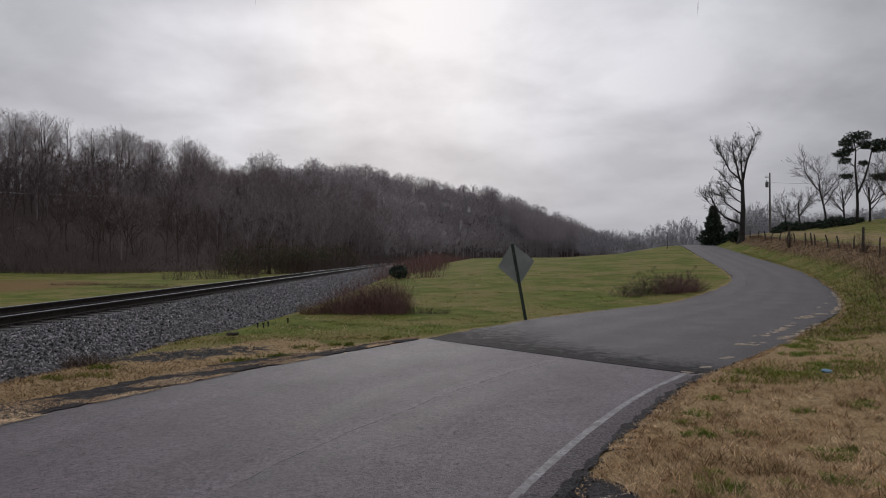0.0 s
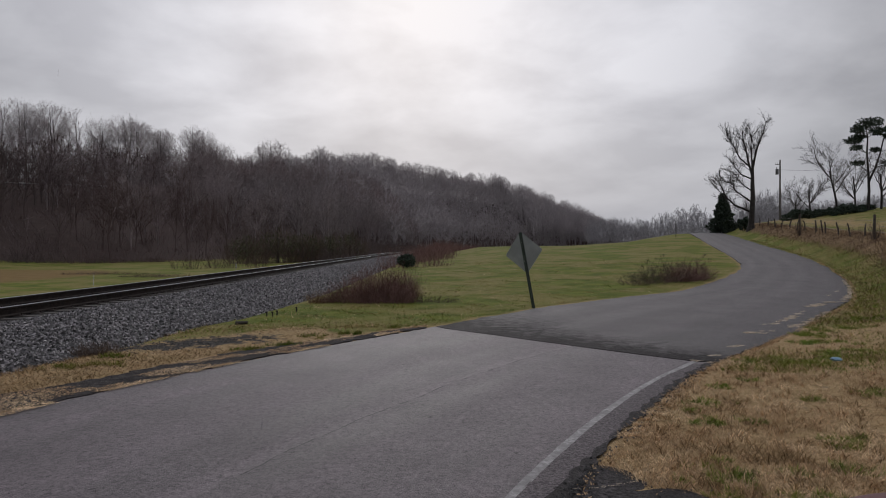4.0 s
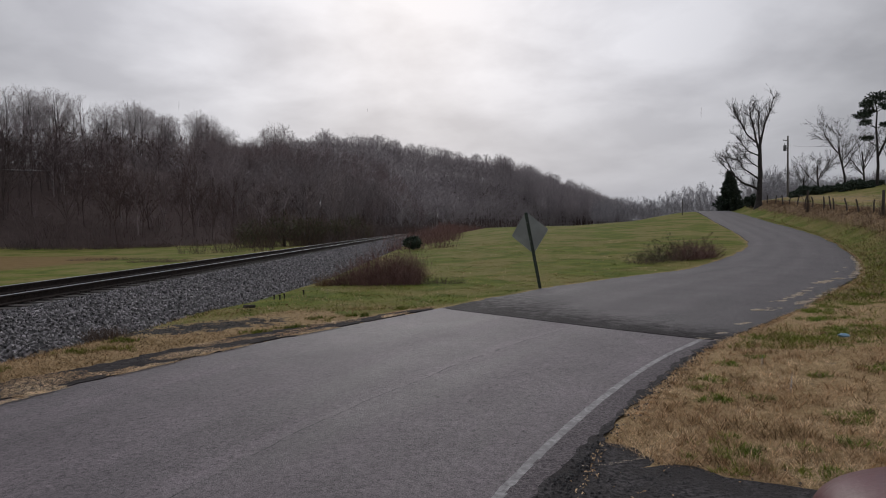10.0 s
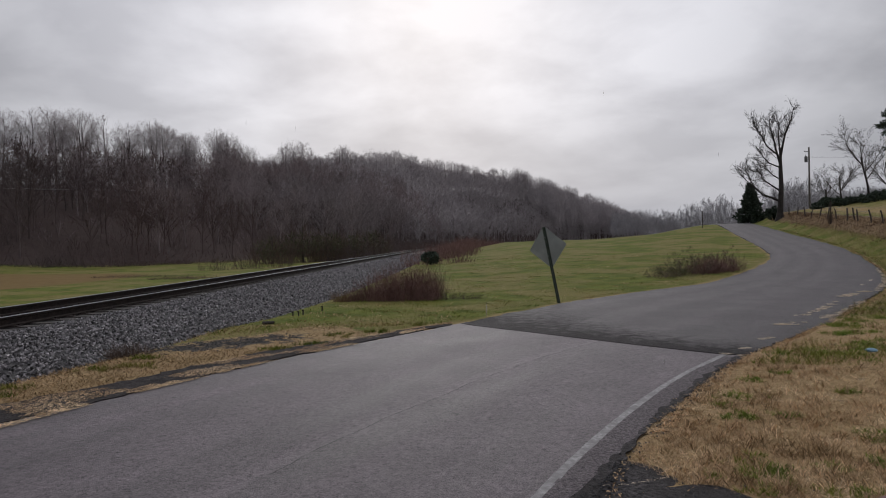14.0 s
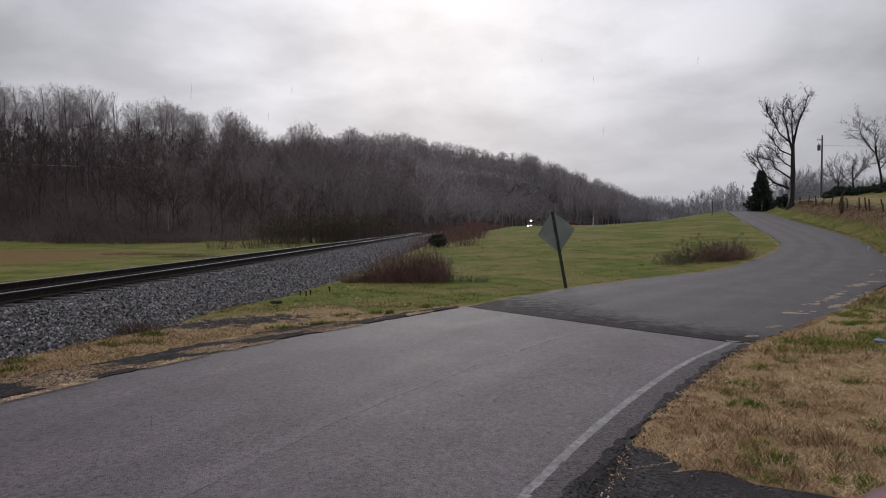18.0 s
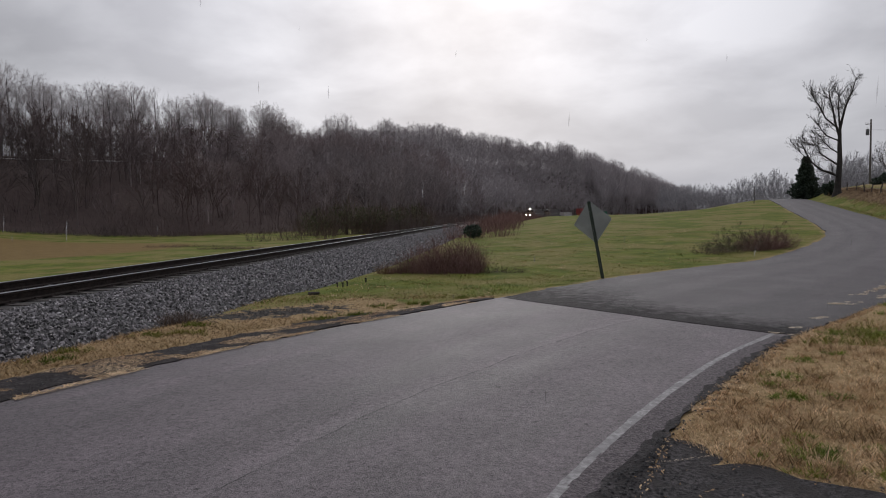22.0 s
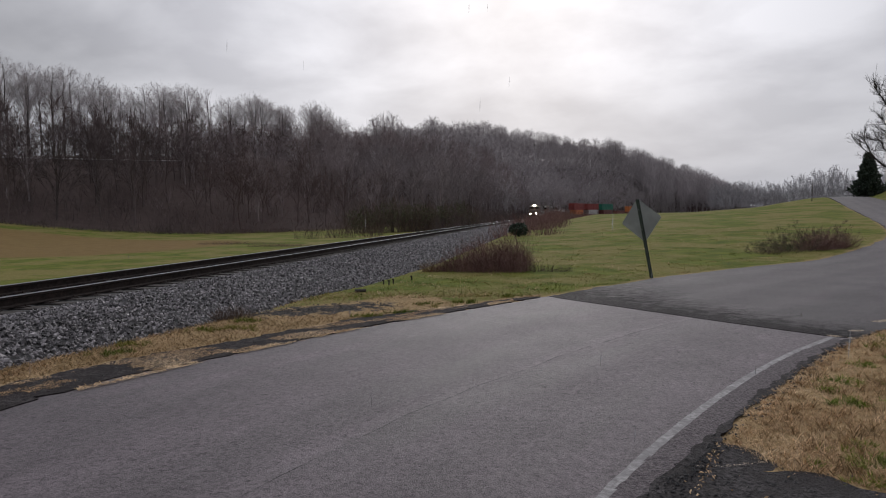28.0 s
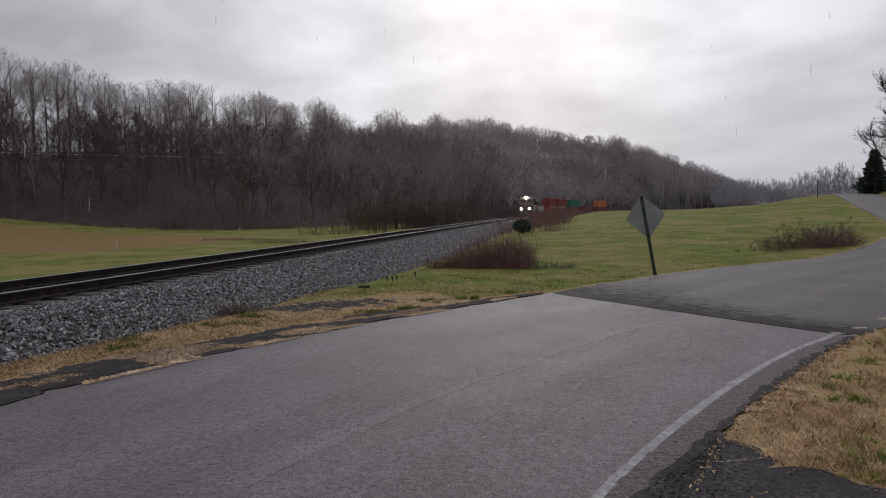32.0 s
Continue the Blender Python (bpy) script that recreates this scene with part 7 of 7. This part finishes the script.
def locomotive():
    """Wide-cab diesel: long hood behind the cab; the front points to -y, local origin at mid-length on the rail."""
    t = thing("locomotive", "black freight locomotive with lit headlights and white trim", "locomotive", "locomotives of the train")
    bm = nb(); box(bm, -1.5, 1.5, -10.9, 10.9, 1.15, 1.55, 0.05); box(bm, -1.3, 1.3, -3.2, 3.2, 0.45, 1.15, 0.12)
    part("frame", bm, BLACK_HAZED, t)
    bm = nb(); box(bm, -0.95, 0.95, -5.2, 10.4, 1.55, 4.25, 0.12)
    part("hood", bm, BLACK_HAZED, t)
    bm = nb()
    for y in (4.5, 6.7, 8.9):
        rod(bm, (0, y, 4.2), (0, y, 4.5), 0.75, n=16)
    box(bm, -1.35, 1.35, 7.2, 10.2, 3.5, 4.4, 0.15)
    part("radiator", bm, BLACK_HAZED, t)
    bm = nb()
    prof = [(-8.2, 1.55), (-8.2, 4.3), (-7.8, 4.55), (-5.6, 4.55), (-5.2, 4.4), (-5.2, 1.55)]
    rings = [[bm.verts.new((x, y, z)) for y, z in prof] for x in (-1.5, 1.5)]
    for i in range(len(prof)):
        j = (i + 1) % len(prof)
        bm.faces.new((rings[0][i], rings[0][j], rings[1][j], rings[1][i]))
    bm.faces.new(rings[0]); bm.faces.new(list(reversed(rings[1])))
    bmesh.ops.recalc_face_normals(bm, faces=bm.faces)
    part("cab", bm, FACE_GLARE, t, "cab coloured brown for the headlights' glare")
    bm = nb(); box(bm, -1.35, 1.35, -10.2, -8.2, 1.55, 3.1, 0.2)
    part("nose", bm, FACE_GLARE, t)
    bm = nb(); box(bm, -1.45, 1.45, -8.23, -8.195, 3.98, 4.16)
    part("cab_band", bm, WHITE_PAINT, t, "white band above the windscreens")
    bm = nb(); box(bm, -0.45, 0.45, -10.215, -10.19, 2.45, 2.7)
    part("nose_emblem", bm, GREY_STEEL, t, "dull grey painted emblem")
    for s in (-1, 1):
        bm = nb(); box(bm, s * 0.75 - 0.5, s * 0.75 + 0.5, -8.24, -8.19, 3.35, 4.0, 0.03)
        part("windscreen", bm, GLASS_DARK, t)
        bm = nb(); box(bm, s * 1.5 - 0.03, s * 1.5 + 0.03, -7.6, -5.9, 3.2, 3.95, 0.02)
        part("side_window", bm, GLASS_DARK, t)
        bm = nb(); rod(bm, (s * 0.9, -10.95, 1.85), (s * 0.9, -11.05, 1.85), 0.25, n=16)
        part("ditch_light", bm, LAMP, t, "glowing ditch light")
        bm = nb(); rod(bm, (s * 0.9, -10.7, 1.85), (s * 0.9, -10.96, 1.85), 0.2, 0.28, n=16)
        part("lamp_housing", bm, BLACK_HAZED, t)
        bm = nb(); box(bm, s * 0.75 - 0.32, s * 0.75 + 0.32, -8.42, -8.2, 4.15, 4.42, 0.03)
        part("number_board", bm, WHITE_PAINT, t, "white number board")
        bm = nb()
        for y in np.arange(-5.0, 10.5, 2.2):
            rod(bm, (s * 1.45, y, 1.55), (s * 1.45, y, 2.5), 0.025, n=5)
        rod(bm, (s * 1.45, -5.0, 2.5), (s * 1.45, 10.5, 2.5), 0.025, n=5)
        part("handrail", bm, WHITE_PAINT, t, "white handrail")
    bm = nb()
    for s in (-0.19, 0.19):
        rod(bm, (s, -8.4, 4.35), (s, -8.5, 4.35), 0.21, n=14)
    part("headlight", bm, LAMP, t, "glowing twin headlight")
    bm = nb(); box(bm, -1.4, 1.4, -11.0, -10.6, 0.15, 1.15, 0.05)
    part("plough", bm, BLACK_HAZED, t)
    bm = nb(); box(bm, -0.35, 0.35, -11.3, -10.9, 0.75, 1.05, 0.04)
    part("coupler", bm, GREY_STEEL, t)
    bogie(t, -6.8); bogie(t, 6.8)
    return t


def container(parent, name, y, L, z, mat, label):
    bm = nb(); box(bm, -1.22, 1.22, y - L / 2, y + L / 2, z, z + 2.75, 0.04)
    c = part("container", bm, mat, parent, label)
    for s in (-1, 1):
        bm = nb()
        k = y - L / 2 + 0.4
        while k < y + L / 2 - 0.3:
            box(bm, s * 1.235 - 0.02, s * 1.235 + 0.02, k, k + 0.22, z + 0.18, z + 2.55)
            k += 0.55
        part("corrugated_side", bm, mat, c)
    return c


def well_car(low, high, low_l=12.2, high_l=16.0):
    t = thing("well_car", "low steel well wagon carrying stacked shipping containers", "rail wagon", "container wagons of the train")
    bm = nb()
    for s in (-1, 1):
        box(bm, s * 1.38 - 0.08, s * 1.38 + 0.08, -8.0, 8.0, 0.35, 1.15, 0.03)
    for s in (-1, 1):
        box(bm, -1.3, 1.3, s * 9.2 - 1.4, s * 9.2 + 1.4, 0.95, 1.25, 0.04)
    box(bm, -1.3, 1.3, -7.8, 7.8, 0.3, 0.42)
    part("frame", bm, WELL_STEEL, t, "rust-brown steel well frame")
    bogie(t, -8.9, 2); bogie(t, 8.9, 2)
    if low:
        container(t, "c", 0, low_l, 0.43, low[0], low[1])
    if high:
        container(t, "c", 0, high_l, 3.2, high[0], high[1])
    return t


# ---- rain ----
FALL = 7.5     # metres a second


def build_rain():
    """Drops drawn out into streaks, spread through a tall column that sinks past the camera; it rains harder as time goes on."""
    rng = np.random.default_rng(91)
    pts = []
    for k in range(int(FALL * 32) + 8):
        t = k / FALL
        for _ in range(rng.poisson(float(np.interp(t, [0, 6, 9, 15, 18, 33], [1.0, 1.6, 4.5, 6.0, 10.0, 12.0])))):
            az, d = radians(rng.uniform(-50, 40)), rng.uniform(3.2, 9.5)
            pts.append((d * math.sin(az), d * math.cos(az), k + rng.random(), rng.uniform(0.03, 0.075), rng.uniform(0.003, 0.005)))
    p = np.array(pts)
    n = len(p)
    ring = np.array([(1, 0, 0), (0, 1, 0), (-1, 0, 0), (0, -1, 0), (0, 0, 1), (0, 0, -1)], float)
    faces = np.array([(0, 1, 4), (1, 2, 4), (2, 3, 4), (3, 0, 4), (1, 0, 5), (2, 1, 5), (3, 2, 5), (0, 3, 5)])
    v = ring[None] * np.stack([p[:, 4], p[:, 4], p[:, 3]], 1)[:, None]
    v[:, :, 0] += v[:, :, 2] * 0.06
    v = v + p[:, None, :3]
    return tagged(part("rain", mesh_from("rain", v.reshape(-1, 3), (faces[None] + 6 * np.arange(n)[:, None, None]).reshape(-1, 3)), RAIN), "pale streaks of falling raindrops in the air", "rain", kind="stuff")


RAINFALL = build_rain()

TRAIN = []     # wagon and the distance of its middle behind the train's front


def build_train():
    first = locomotive()
    second = copy_thing(first, pose(0, 0, 0))
    second["label"] = "black trailing locomotive coupled behind the first"
    for o in second.children_recursive:
        if o.name.startswith(("ditch_light", "headlight")):
            o.data = o.data.copy()
            o.data.materials[0] = GREY_STEEL
            o["label"] = "unlit lamp"
    TRAIN.extend([(first, 11.0), (second, 34.0)])
    red, brown, green, orange, grey = (BOX_RED, "red corrugated container"), (BOX_BROWN, "brown corrugated container"), (BOX_GREEN, "green corrugated container"), (BOX_ORANGE, "orange corrugated container"), (BOX_GREY, "pale grey corrugated container")
    for i, (lo, hi) in enumerate([(grey, None), (orange, red), (grey, red), (brown, green), (brown, None), (brown, orange), (None, None), (None, None)]):
        TRAIN.append((well_car(lo, hi, high_l=12.2 if hi is orange else 16.0), 56.5 + 20.9 * i + (9.0 if i else 0)))


build_train()
FRONT_END, SPEED = 143.0, 14.0      # metres along the line at 32 s, metres a second


def motions():
    for wagon, back in TRAIN:
        rows = []
        for t in np.linspace(0, 32, 33):
            s = FRONT_END + SPEED * (32 - t) + back
            x, y, z, a = track(s)
            rows.append((float(t), pose(x, y, z, 0, 0, -math.degrees(a))))
        walk(wagon, rows)
    walk(RAINFALL, [(float(t), pose(0, 0, -FALL * float(t))) for t in np.linspace(0, 32, 33)])


motions()
